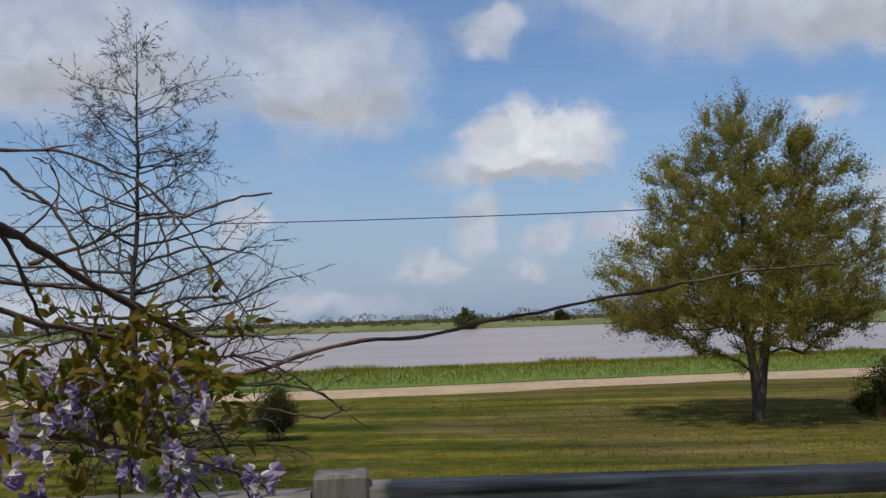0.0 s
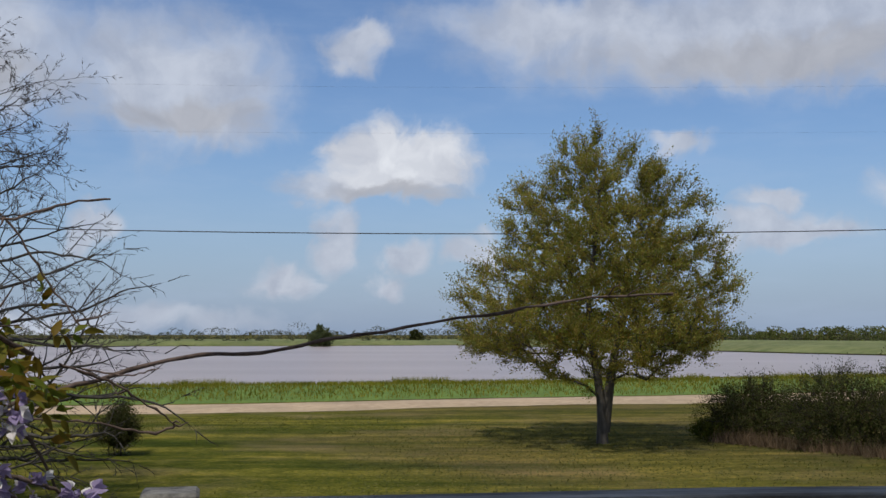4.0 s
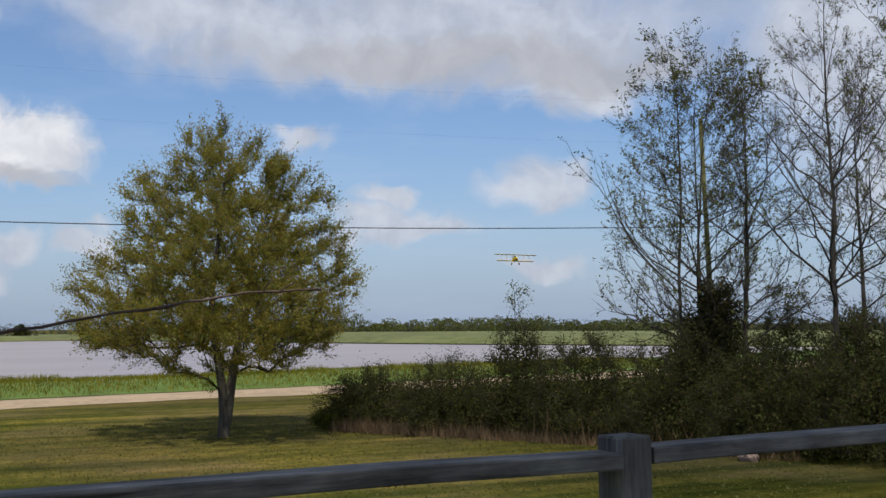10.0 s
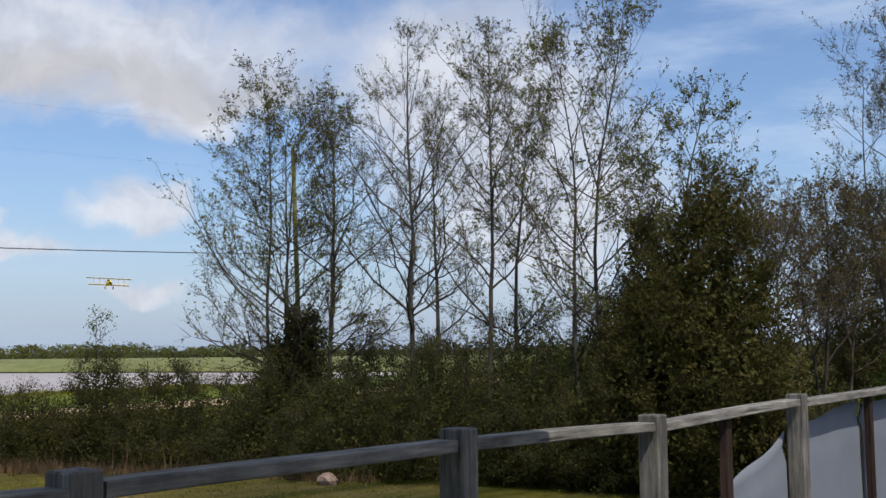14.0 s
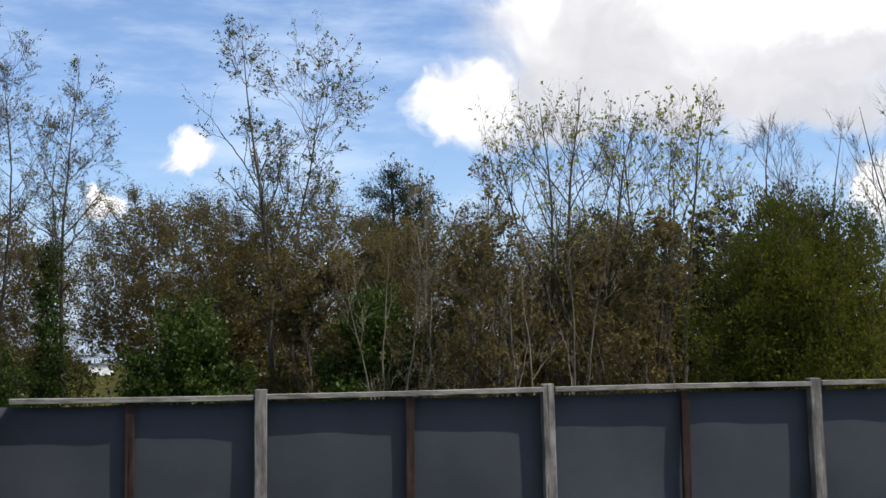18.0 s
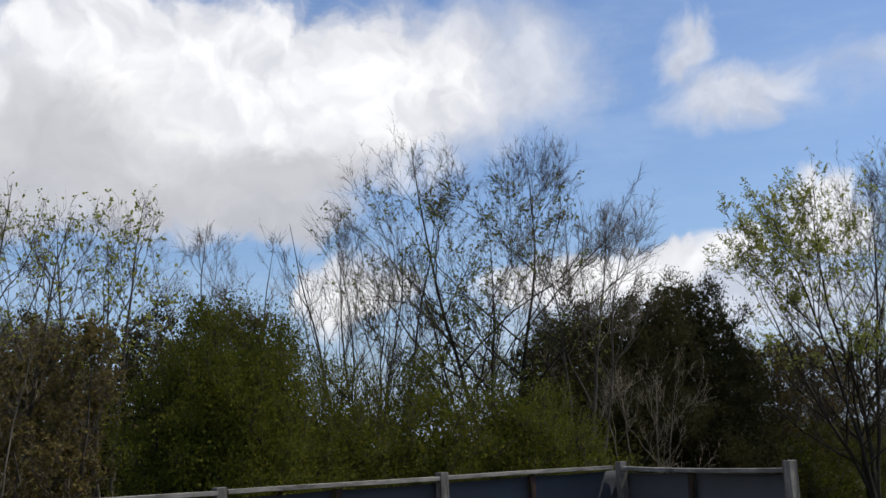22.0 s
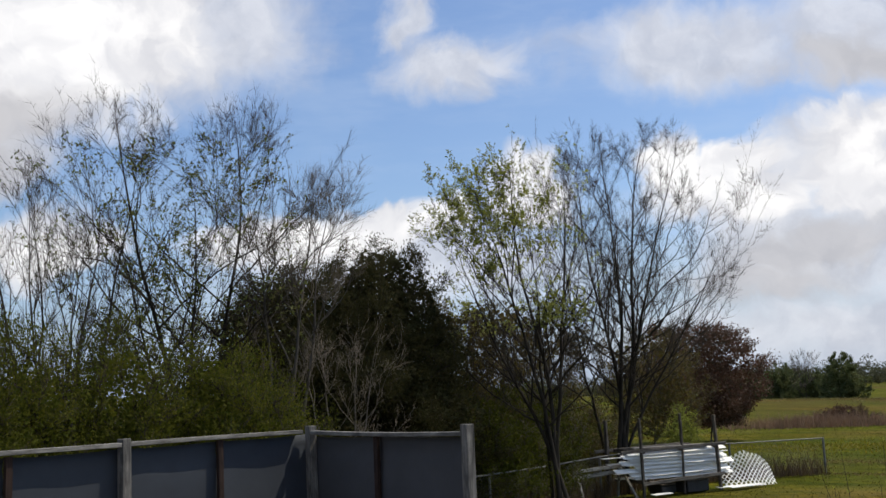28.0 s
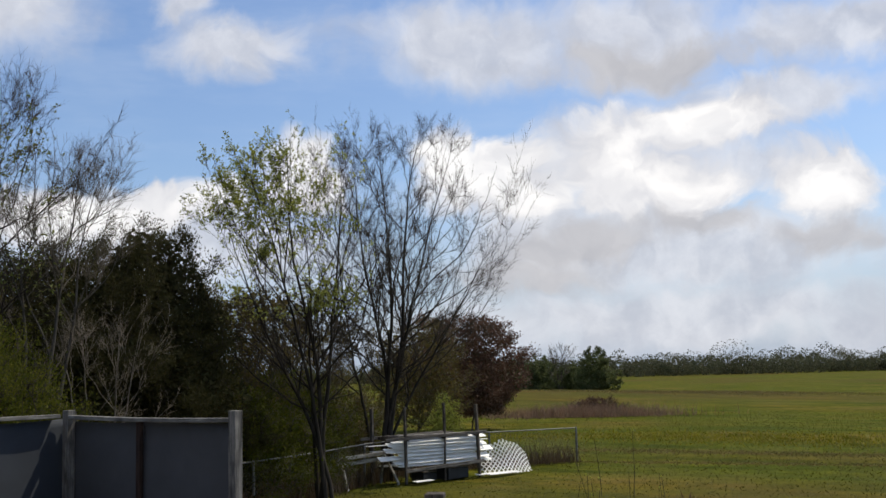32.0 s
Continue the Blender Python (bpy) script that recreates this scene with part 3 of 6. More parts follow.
def wood_lines(pos, rad, lines, fat=0.0):
    out = []
    for idx in lines:
        r = rad[idx].copy()
        if len(r) > 1:
            r[0] = min(r[0], r[1] * 1.25)
        rm = r.max()
        out.append((pos[idx], r + fat, 8 if rm > 0.1 else 5 if rm > 0.04 else 4 if rm > 0.016 else 3))
    return out


def twigs(rng, pos, par, rad, n, length, thick, up=0.3, out=0.6, maxr=0.03, droop=0.0, centre=None):
    """Fine twigs on the thin branches: base, mid and tip points."""
    pool = np.where((rad < maxr) & (par >= 0))[0]
    at = rng.choice(pool, n)
    twigs.last = at
    base = pos[at] + (pos[par[at]] - pos[at]) * rng.uniform(0, 1, (n, 1))
    way = unit(pos[at] - pos[par[at]])
    c = np.array(centre if centre is not None else (0, 0, 0))
    away = unit((base - c) * np.array([1, 1, 0.3]))
    d = unit(way * 0.7 + away * out + rng.normal(size=(n, 3)) * 0.42 + np.array([0, 0, up]))
    ln = length * rng.uniform(0.4, 1.3, (n, 1))
    mid = base + d * ln * 0.5 + rng.normal(size=(n, 3)) * ln * 0.035
    tip = base + d * ln + rng.normal(size=(n, 3)) * ln * 0.07 - np.array([0, 0, 1.0]) * droop * ln
    return base, mid, tip


def twig_arrays(base, mid, tip, thick):
    n = len(base)
    d = unit(tip - base)
    u = unit(np.cross(d, np.array([0.3, 0.5, 0.81])))
    v = np.cross(d, u)
    a = np.array([0, 2.094, 4.189])
    ring = u[:, None] * np.cos(a)[None, :, None] + v[:, None] * np.sin(a)[None, :, None]
    vs = np.concatenate([base[:, None] + ring * thick, mid[:, None] + ring * thick * 0.8, (tip[:, None])], 1)
    o = (np.arange(n) * 7)[:, None]
    q = np.array([[0, 1, 4, 3], [1, 2, 5, 4], [2, 0, 3, 5]])
    t = np.array([[3, 4, 6], [4, 5, 6], [5, 3, 6]])
    return vs.reshape(-1, 3), (o[:, None] + q[None]).reshape(-1, 4), (o[:, None] + t[None]).reshape(-1, 3)


def cone_arrays(base, tip, thick):
    n = len(base)
    d = unit(tip - base)
    u = unit(np.cross(d, np.array([0.3, 0.5, 0.81])))
    v = np.cross(d, u)
    a = np.array([0, 2.094, 4.189])
    ring = u[:, None] * np.cos(a)[None, :, None] + v[:, None] * np.sin(a)[None, :, None]
    vs = np.concatenate([base[:, None] + ring * thick, tip[:, None]], 1)
    o = (np.arange(n) * 4)[:, None]
    t = np.array([[0, 1, 3], [1, 2, 3], [2, 0, 3]])
    return vs.reshape(-1, 3), np.zeros((0, 4), int), (o[:, None] + t[None]).reshape(-1, 3)


def leaves_on(rng, base, mid, tip, n, size, width, spread=0.04, upright=0.2, flat=0.4):
    k = rng.integers(0, len(base), n)
    s = rng.uniform(0.15, 1.05, (n, 1))
    p = np.where(s < 0.5, base[k] + (mid[k] - base[k]) * s * 2, mid[k] + (tip[k] - mid[k]) * (s * 2 - 1))
    p = p + rng.normal(size=(n, 3)) * spread
    way = unit(unit(tip[k] - base[k]) * 0.8 + rng.normal(size=(n, 3)) * 0.6 + np.array([0, 0, upright]))
    return leaf_tris(rng, p, way, size, width, flat)


def bole(rng, x, y, z1, lean=(0.0, 0.0), wob=0.06, k=9):
    z = np.linspace(0, 1, k)
    w = np.cumsum(rng.normal(size=(k, 2)) * wob, 0)
    w -= w[0]
    return np.stack([x + lean[0] * z * z1 + w[:, 0], y + lean[1] * z * z1 + w[:, 1], z * z1 - 0.05], 1)


def tree(name, label, x, y, seed, stems, targets, bark, n_twig=1200, twig=(0.5, 0.006), leaf=None, n_leaf=0, size=(0.1, 0.05),
         tip=0.007, up=0.3, out=0.6, droop=0.0, bf=0.35, rise=0.5, slope=0.4, bend=0.3, spread=0.05, upright=0.2, category="tree", group="",
         power=2.3, wander=0.05, maxr=0.03, step=0.4, flat=0.4, min_trunk=0.0, fine=0.55, inner=None):
    """A tree as a thing: trunk with its limbs, twigs, and a crown of single leaves."""
    rng = np.random.default_rng(seed)
    pos, par, rad, lines = grow(rng, stems, targets, bf, step, rise, slope, bend, tip, power, wander)
    if min_trunk:
        for idx in lines[:len(stems)]:
            k = np.linspace(1, 0.25, len(idx))
            rad[idx] = np.maximum(rad[idx], min_trunk * k)
    ob = tagged(empty(name, x, y), label, category, group)
    zc = float(np.mean(targets[:, 2]))
    b, m_, t_ = twigs(rng, pos, par, rad, n_twig, twig[0], twig[1], up, out, maxr, droop, (0, 0, zc * 0.6))
    if category == "tree" and n_leaf < 9000 or name == "oak_tree":
        # each large limb is a part; it carries its own twigs
        own, count, group_of = np.zeros(len(pos), int), 0, []
        for k, idx in enumerate(lines):
            if k >= len(stems):
                o = own[idx[0]]
                if o == 0 and count < 9 and rad[idx[1]] > 0.0135:
                    count += 1
                    o = count
                own[idx[1:]] = o
            else:
                o = 0
            group_of.append(o)
        wl = wood_lines(pos, rad, lines)
        tw = own[twigs.last]
        for o in range(count + 1):
            sel = tw == o
            more = twig_arrays(b[sel], m_[sel], t_[sel], twig[1]) if n_leaf < 5000 else cone_arrays(b[sel], t_[sel], twig[1])
            nm = "limb" if o else "trunk"
            child(nm, tubes_mesh(nm, [w for w, g in zip(wl, group_of) if g == o], bark, more), ob)
    else:
        v, q, tr = twig_arrays(b, m_, t_, twig[1]) if n_leaf < 5000 else cone_arrays(b, t_, twig[1])
        child("trunk", tubes_mesh("trunk", wood_lines(pos, rad, lines), bark, (v, q, tr)), ob)
    if n_leaf:
        v, q = leaves_on(rng, b, m_, t_, int(n_leaf * 2.0), size[0] * fine * 0.98, size[1] * fine * 1.34, spread * 1.4, upright, flat)
        if inner is not None:
            # large old leaves deep inside the crown
            v2, q2 = leaf_tris(rng, inner, unit(rng.normal(size=inner.shape)), size[0], size[0] * 0.8, 0.0)
            q = np.concatenate([q, q2 + len(v)])
            v = np.concatenate([v, v2])
        child("crown", mesh_fast("crown", v, [], q, leaf), ob)
    return ob

def fork(rng, d, angle, up=0.0):
    """Directions that leave d at an angle, each to a random side, with a lift upwards."""
    n = len(d)
    side = unit(np.cross(d, unit(rng.normal(size=(n, 3)))))
    a = np.radians(angle)[:, None]
    return unit(d * np.cos(a) + side * np.sin(a) + np.array([0, 0, 1.0]) * up)


def slim_arrays(base, mid, tip, thick):
    """Three-sided thin branches, each with its own thickness."""
    n = len(base)
    d = unit(tip - base)
    u = unit(np.cross(d, np.array([0.3, 0.5, 0.81])))
    v = np.cross(d, u)
    a = np.array([0, 2.094, 4.189])
    ring = (u[:, None] * np.cos(a)[None, :, None] + v[:, None] * np.sin(a)[None, :, None]) * thick[:, None, None]
    vs = np.concatenate([base[:, None] + ring, mid[:, None] + ring * 0.75, tip[:, None]], 1)
    o = (np.arange(n) * 7)[:, None]
    q = np.array([[0, 1, 4, 3], [1, 2, 5, 4], [2, 0, 3, 5]])
    t = np.array([[3, 4, 6], [4, 5, 6], [5, 3, 6]])
    return vs.reshape(-1, 3), (o[:, None] + q[None]).reshape(-1, 4), (o[:, None] + t[None]).reshape(-1, 3)


def turned(rng, d, degrees, lift):
    """One direction that leaves d by an angle, to a random side, lifted a little."""
    side = np.cross(d, rng.normal(size=3))
    side /= np.linalg.norm(side) + 1e-9
    a = math.radians(degrees)
    e = d * math.cos(a) + side * math.sin(a)
    e[2] += lift
    return e / np.linalg.norm(e)


def bough(rng, p, d, reach, r, depth, lift, spread, thick, slim):
    """A limb that forks again and again: thick pieces as lines, the last two orders as slim branches."""
    todo = [(np.array(p, float), np.array(d, float), reach, r, depth)]
    while todo:
        p, d, reach, r, depth = todo.pop()
        seg = reach * (0.40 if depth > 1 else 0.62) * rng.uniform(0.8, 1.2)
        e = d + rng.normal(size=3) * 0.10
        e[2] += lift * 0.5
        e /= np.linalg.norm(e)
        mid = p + d * seg * 0.5
        end = mid + e * seg * 0.5
        r1 = max(0.0028, r * 0.74)
        if depth > 1:
            q1, q3 = p + (mid - p) * 0.55 + rng.normal(size=3) * 0.012 * seg, mid + (end - mid) * 0.5 + rng.normal(size=3) * 0.018 * seg
            thick.append((np.array([p, q1, mid, q3, end]), np.linspace(r, r1, 5), 5 if r > 0.035 else 4 if r > 0.014 else 3))
        else:
            slim.append((p, mid + rng.normal(size=3) * 0.03 * seg, end, max(0.0030, r)))
        if depth == 0:
            continue
        todo.append((end, turned(rng, e, rng.uniform(5, 20), lift), reach * rng.uniform(0.62, 0.74), r1, depth - 1))
        for k in range(2 if rng.random() < 0.45 else 1):
            u = rng.uniform(0.45, 1.0)
            at = p + (mid - p) * u * 2 if u < 0.5 else mid + (end - mid) * (u * 2 - 1)
            todo.append((at, turned(rng, e, spread * rng.uniform(0.65, 1.25), lift), reach * rng.uniform(0.42, 0.64), r1 * 0.72, depth - 1))


def forked_tree(name, label, x, y, seed, stems, w, z0=2.0, limbs=20, angle=46.0, profile=None, bark=None, r0=0.085, lift=0.16, spread=34.0, twig=0.30, n_twig=3,
                leaf=None, tufts=0, size=(0.085, 0.06), leaf_at=None, category="tree", group="", deep=4, thin=0.0036, per=3, high=0.9, stout=1.0):
    """A tree of leaning stems (foot x, y, top x, y, height) with ascending limbs that fork down to twigs, bare or with tufts of young leaves."""
    rng = np.random.default_rng(seed)
    prof = np.array(profile or (0.7, 0.95, 1.0, 0.95, 0.82, 0.64, 0.42, 0.18)) * w / 2
    ob = tagged(empty(name, x, y), label, category, group)
    hmax = max(s[4] for s in stems)
    share = len(stems) ** -0.28
    trunk, parts = [], []
    for fx, fy, tx, ty, hs in stems:
        u = np.linspace(0, 1, 16)
        wob = np.cumsum(rng.normal(size=(16, 2)) * 0.038, 0) * (1 - 0.6 * u[:, None])
        bend = u ** 1.25
        bow = np.sin(u[:, None] * rng.uniform(3.5, 7.0) + rng.uniform(0, 6.28, 2)) * 0.022 * hs * u[:, None]
        st = np.stack([fx + (tx - fx) * bend, fy + (ty - fy) * bend, u * hs - 0.05], 1)
        st[:, :2] += wob + bow
        rr = r0 * share * (hs / hmax) * (1 - u) ** 1.05 + 0.005
        trunk.append((st, rr, 7))
        axis = unit(np.gradient(st, axis=0))
        zz = np.sort(z0 / hs + (0.985 - z0 / hs) * rng.uniform(0, 1, limbs) ** high)
        az = rng.uniform(0, 6.28) + np.arange(limbs) * 2.4 + rng.normal(size=limbs) * 0.4
        for i in range(limbs):
            k = min(14, int(zz[i] * 15))
            f = zz[i] * 15 - k
            p0 = st[k] * (1 - f) + st[k + 1] * f
            a = math.radians(float(np.interp(zz[i], [0, 0.5, 1], [angle + 10, angle, angle - 16])) + rng.normal() * 7)
            d = unit(axis[k] * math.cos(a) + np.array([math.cos(az[i]), math.sin(az[i]), 0]) * math.sin(a))
            reach = float(np.interp((p0[2] - z0) / (hmax - z0) + 0.05, np.linspace(0, 1, len(prof)), prof)) * rng.uniform(0.65, 1.3) * share ** 0.6 / max(0.5, math.sin(a))
            reach = min(max(0.3, reach), (hmax * 1.02 - p0[2]) * 0.8 / max(0.35, d[2] + lift) + 0.12)
            r1 = min(0.6 * float(np.interp(zz[i], u, rr)), (0.005 + 0.0092 * reach) * stout)
            th, sl = [], []
            depth = deep if reach > 1.5 else deep - 1 if reach > 0.7 else deep - 2
            bough(rng, p0, d, reach, r1, depth, lift, spread, th, sl)
            parts.append((reach * r1, th, sl))
    parts.sort(key=lambda e: -e[0])
    every = []

    def fine_of(sl):
        b, m_, t_ = [np.array([e[c] for e in sl]) for c in range(3)]
        v, q, t = slim_arrays(b, m_, t_, np.array([e[3] for e in sl]))
        if n_twig:
            k = np.repeat(np.arange(len(sl)), n_twig)
            g = rng.uniform(0.2, 1.0, (len(k), 1))
            base = np.where(g < 0.5, b[k] + (m_[k] - b[k]) * g * 2, m_[k] + (t_[k] - m_[k]) * (g * 2 - 1))
            way = fork(rng, unit(t_[k] - b[k]), rng.uniform(18, 50, len(k)), lift * 0.5)
            tip = base + way * twig * rng.uniform(0.35, 1.2, (len(k), 1))
            every.append((base, tip))
            v2, q2, t2 = cone_arrays(base, tip, thin)
            t = np.concatenate([t, t2 + len(v)])
            v = np.concatenate([v, v2])
        return v, q, t

    for e in parts[:9]:
        child("limb", tubes_mesh("limb", e[1], bark or M_BARK_GREY, fine_of(e[2])) if e[1] else mesh_fast("limb", *fine_of(e[2]), bark or M_BARK_GREY), ob)
    rest = parts[9:]
    child("trunk", tubes_mesh("trunk", trunk + [ln for e in rest for ln in e[1]], bark or M_BARK_GREY, fine_of([q for e in rest for q in e[2]])), ob)
    if tufts:
        base, tip = [np.concatenate([e[c] for e in every]) for c in range(2)]
        if leaf_at:
            keep = np.array([leaf_at(p) for p in tip])
            if keep.sum() > 10:
                base, tip = base[keep], tip[keep]
        k = rng.integers(0, len(base), tufts)
        at = base[k] + (tip[k] - base[k]) * rng.uniform(0.5, 1.05, (tufts, 1))
        k = np.repeat(np.arange(tufts), per)
        way = unit(rng.normal(size=(len(k), 3)) + np.array([0, 0, 0.2]))
        v, q = leaf_quads(rng, at[k] + rng.normal(size=(len(k), 3)) * 0.015, way, size[0], size[1], 0.2)
        child("crown", mesh_fast("crown", v, q, [], leaf or L_POP), ob)
    return ob


def ring_of_stems(seed, n, fan, h, foot=0.25, lean=(0.0, 0.0), uneven=0.12):
    """n stems that leave one foot and fan out."""
    rng = np.random.default_rng(seed + 7)
    a0, out = rng.uniform(0, 6.28), []
    for k in range(n):
        a = a0 + 6.283 * k / n + rng.uniform(-0.4, 0.4)
        f = fan * rng.uniform(0.5, 1.1) * (n > 1)
        hs = h * (1.0 if k == 0 else rng.uniform(1 - uneven * 1.6, 1.0))
        g = foot * (n > 1)
        out.append((g * math.cos(a), g * math.sin(a), (g + f * hs) * math.cos(a) + lean[0] * hs, (g + f * hs) * math.sin(a) + lean[1] * hs, hs))
    return out


# ---- ground, road, pond ----
def sheet(name, outline_a, outline_b, mat, rows=2, height=None, z=0.0, seed=3):
    """A strip between two outlines of equal length; height(u, v) raises it."""
    a, b = np.array(outline_a, float), np.array(outline_b, float)
    n = len(a)
    vs = []
    for r in range(rows):
        u = r / (rows - 1)
        for k in range(n):
            x, y = a[k] * (1 - u) + b[k] * u
            vs.append((x, y, z + (height(u, x, y) if height else 0.0)))
    fs = [(r * n + k, r * n + k + 1, (r + 1) * n + k + 1, (r + 1) * n + k) for r in range(rows - 1) for k in range(n - 1)]
    return mesh_of(name, vs, fs, mat, True)


def even(x0, x1, n, f):
    return [(x, f(x)) for x in np.linspace(x0, x1, n)]


G = 1600.0
gx = np.concatenate([[-G, -400, -200], np.linspace(-120, 130, 60), [200, 400, G]])
gy = np.concatenate([[-G, -400, -250], np.linspace(-160, 110, 64), [200, 400, G]])


def rise(x, y):
    """The lie of the land: flat by the house, a low swell in the pasture."""
    swell = 1.1 * math.exp(-(((x - 62) / 26) ** 2 + ((y + 92) / 24) ** 2))
    return swell + 0.05 * math.sin(x * 0.21) * math.sin(y * 0.17) * (1 if math.hypot(x, y) > 20 else 0)


gv = [(x, y, rise(x, y)) for y in gy for x in gx]
nx = len(gx)
gf = [(j * nx + i, j * nx + i + 1, (j + 1) * nx + i + 1, (j + 1) * nx + i) for j in range(len(gy) - 1) for i in range(nx - 1)]
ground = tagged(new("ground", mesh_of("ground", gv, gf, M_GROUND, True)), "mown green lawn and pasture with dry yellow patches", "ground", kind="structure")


def near_edge(x):
    return 45.6 + 0.20 * x + 0.0016 * x * x


road = tagged(new("road", sheet("road", even(-130, 75, 90, lambda x: near_edge(x) + 0.25 * math.sin(x * 0.9) + 0.18 * math.sin(x * 2.3)),
                                even(-130, 75, 90, lambda x: near_edge(x) + 5.6 + 0.02 * x + 0.2 * math.sin(x * 1.3 + 1)), M_ROAD, 6,
                                lambda u, x, y: rise(x, y) + 0.010 + 0.05 * math.sin(u * math.pi) - 0.02 * math.sin(u * 3 * math.pi) ** 2)),
              "pale sandy dirt farm road between lawn and pond bank", "road", kind="structure")
bank = tagged(new("bank", sheet("bank", even(-130, 75, 90, lambda x: near_edge(x) + 6.2 + 0.02 * x),
                                even(-130, 75, 90, lambda x: near_edge(x) + 19.0 + 0.02 * x), M_BANK, 9,
                                lambda u, x, y: rise(x, y) + 0.012 + 0.38 * math.sin(u * math.pi) + 0.05 * math.sin(x * 0.7) * math.sin(u * 3.14))),
              "low bright green grassy bank along the pond", "bank", kind="structure")
pond_outline = [(-200, 40), (-130, 48), (-60, 58), (-20, 61), (20, 66), (50, 76), (92, 96), (78, 122), (60, 158), (40, 215), (16, 268), (-20, 252), (-60, 247), (-200, 236)]
pond = tagged(new("water", mesh_of("water", [(x, y, 0.11) for x, y in pond_outline], [tuple(range(len(pond_outline)))], M_WATER)),
              "wide muddy pinkish-grey pond with faint ripples", "water", kind="structure")


def levee(u, x, y):
    return 0.2 + 1.1 * math.sin(u * math.pi)


for line_a, line_b, label in (
        ([(92, 90), (81, 122), (63, 158), (43, 215), (18, 271), (-20, 255), (-60, 250), (-200, 239)],
         [(106, 96), (93, 128), (75, 164), (55, 222), (22, 285), (-20, 266), (-60, 261), (-200, 250)], "low grassy levee along the far shore of the pond"),
        ([(150, 120), (140, 160), (118, 215), (92, 262), (60, 300), (0, 320), (-60, 318), (-220, 300)],
         [(180, 130), (170, 175), (146, 232), (112, 284), (70, 322), (0, 342), (-60, 340), (-220, 322)], "pale green field strip beyond the pond")):
    tagged(new("levee", sheet("levee", line_a, line_b, M_FIELD, 7, levee)), label, "levee", kind="structure")


def blades(rng, xy, z, height, width, lean=0.35):
    """Grass blades: one bent triangle each."""
    n = len(xy)
    a = rng.uniform(0, 6.283, n)
    h = height * rng.uniform(0.45, 1.25, n)
    side = np.stack([np.cos(a), np.sin(a), 0 * a], 1) * width / 2
    tip = np.stack([rng.normal(size=n) * lean * h, rng.normal(size=n) * lean * h, h], 1)
    b = np.stack([xy[:, 0], xy[:, 1], z], 1)
    v = np.stack([b - side, b + side, b + tip], 1).reshape(-1, 3)
    return v, np.arange(3 * n).reshape(n, 3)


rng = np.random.default_rng(11)
n = 42000
bx = rng.uniform(-45, 45, n)
bu = rng.uniform(0, 1, n) ** 0.8
by = near_edge(bx) + 6.4 + 0.02 * bx + 12.2 * bu
bh = 0.20 + 0.16 * (np.sin(bx * 0.8) * np.sin(bx * 0.31 + 1) > 0.25) * (bu > 0.6) + 0.10 * (bu > 0.8)
v, t = blades(rng, np.stack([bx, by], 1), 0.04 + 0.38 * np.sin(bu * np.pi), bh, 0.05, 0.3)
tagged(new("bank_grass", mesh_fast("bank_grass", v, [], t, L_GRASS)), "tall bright green grass on the pond bank", "grass", kind="stuff")

n = 50000
r = np.sqrt(rng.uniform(11.0 ** 2, 42.0 ** 2, n))
a = np.radians(rng.uniform(-42, 30, n))
lx, ly = -np.sin(a) * r, np.cos(a) * r
keep = ly < near_edge(lx) - 0.2
lx, ly = lx[keep], ly[keep]
v, t = blades(rng, np.stack([lx, ly], 1), np.full(len(lx), 0.0), np.full(len(lx), 0.035), 0.034, 1.1)
tagged(new("lawn_grass", mesh_fast("lawn_grass", v, [], t, L_LAWN)), "short mown grass blades on the lawn", "grass", kind="stuff")

n = 40000
r = np.sqrt(rng.uniform(20.0 ** 2, 75.0 ** 2, n))
a = np.radians(rng.uniform(-172, -131, n))
lx, ly = -np.sin(a) * r, np.cos(a) * r
v, t = blades(rng, np.stack([lx, ly], 1), np.array([rise(p, q) for p, q in zip(lx, ly)]), np.full(n, 0.05), 0.035, 0.9)
tagged(new("pasture_grass", mesh_fast("pasture_grass", v, [], t, L_PASTURE)), "short green pasture grass", "grass", kind="stuff")


# ---- far woods ----
def far_line(label, az0, az1, dist, height, count, seed, size=0.9, per=150, lo=0.0, mat=None, spread=0.12):
    rng = np.random.default_rng(seed)
    cs = []
    for k in range(count):
        a = math.radians(az0 + (az1 - az0) * (k + rng.uniform(-0.5, 0.5)) / count)
        d = dist * (1 + rng.uniform(-spread, spread))
        h = height * rng.uniform(0.45, 1.1) * (1.35 if rng.random() < 0.1 else 1.0)
        w = h * rng.uniform(0.6, 1.3)
        p = unit(rng.normal(size=(per, 3))) * rng.uniform(0.55, 1.0, (per, 1)) ** 0.5
        p = p * np.array([w * 0.6, w * 0.6, h * 0.52]) + np.array([-math.sin(a) * d, math.cos(a) * d, h * 0.5 + lo])
        p[:, 2] = np.maximum(p[:, 2], 0.1)
        cs.append(p)
    p = np.concatenate(cs)
    v, q = leaf_tris(rng, p, unit(rng.normal(size=(len(p), 3))), size, size, 0.0)
    return tagged(new("far_woods", mesh_fast("far_woods", v, [], q, mat or L_FAR)), label, "trees", kind="stuff")


far_line("distant line of grey-green trees beyond the pond", 34, -32, 370, 4.6, 260, 21, 0.36, 180)
far_line("dark green woods beyond the far field", -7, -36, 352, 4.9, 130, 29, 0.5, 330, 0.0, L_POP)
far_line("distant low bushes along the far field edge", 34, -32, 335, 1.9, 200, 22, 0.45, 90)
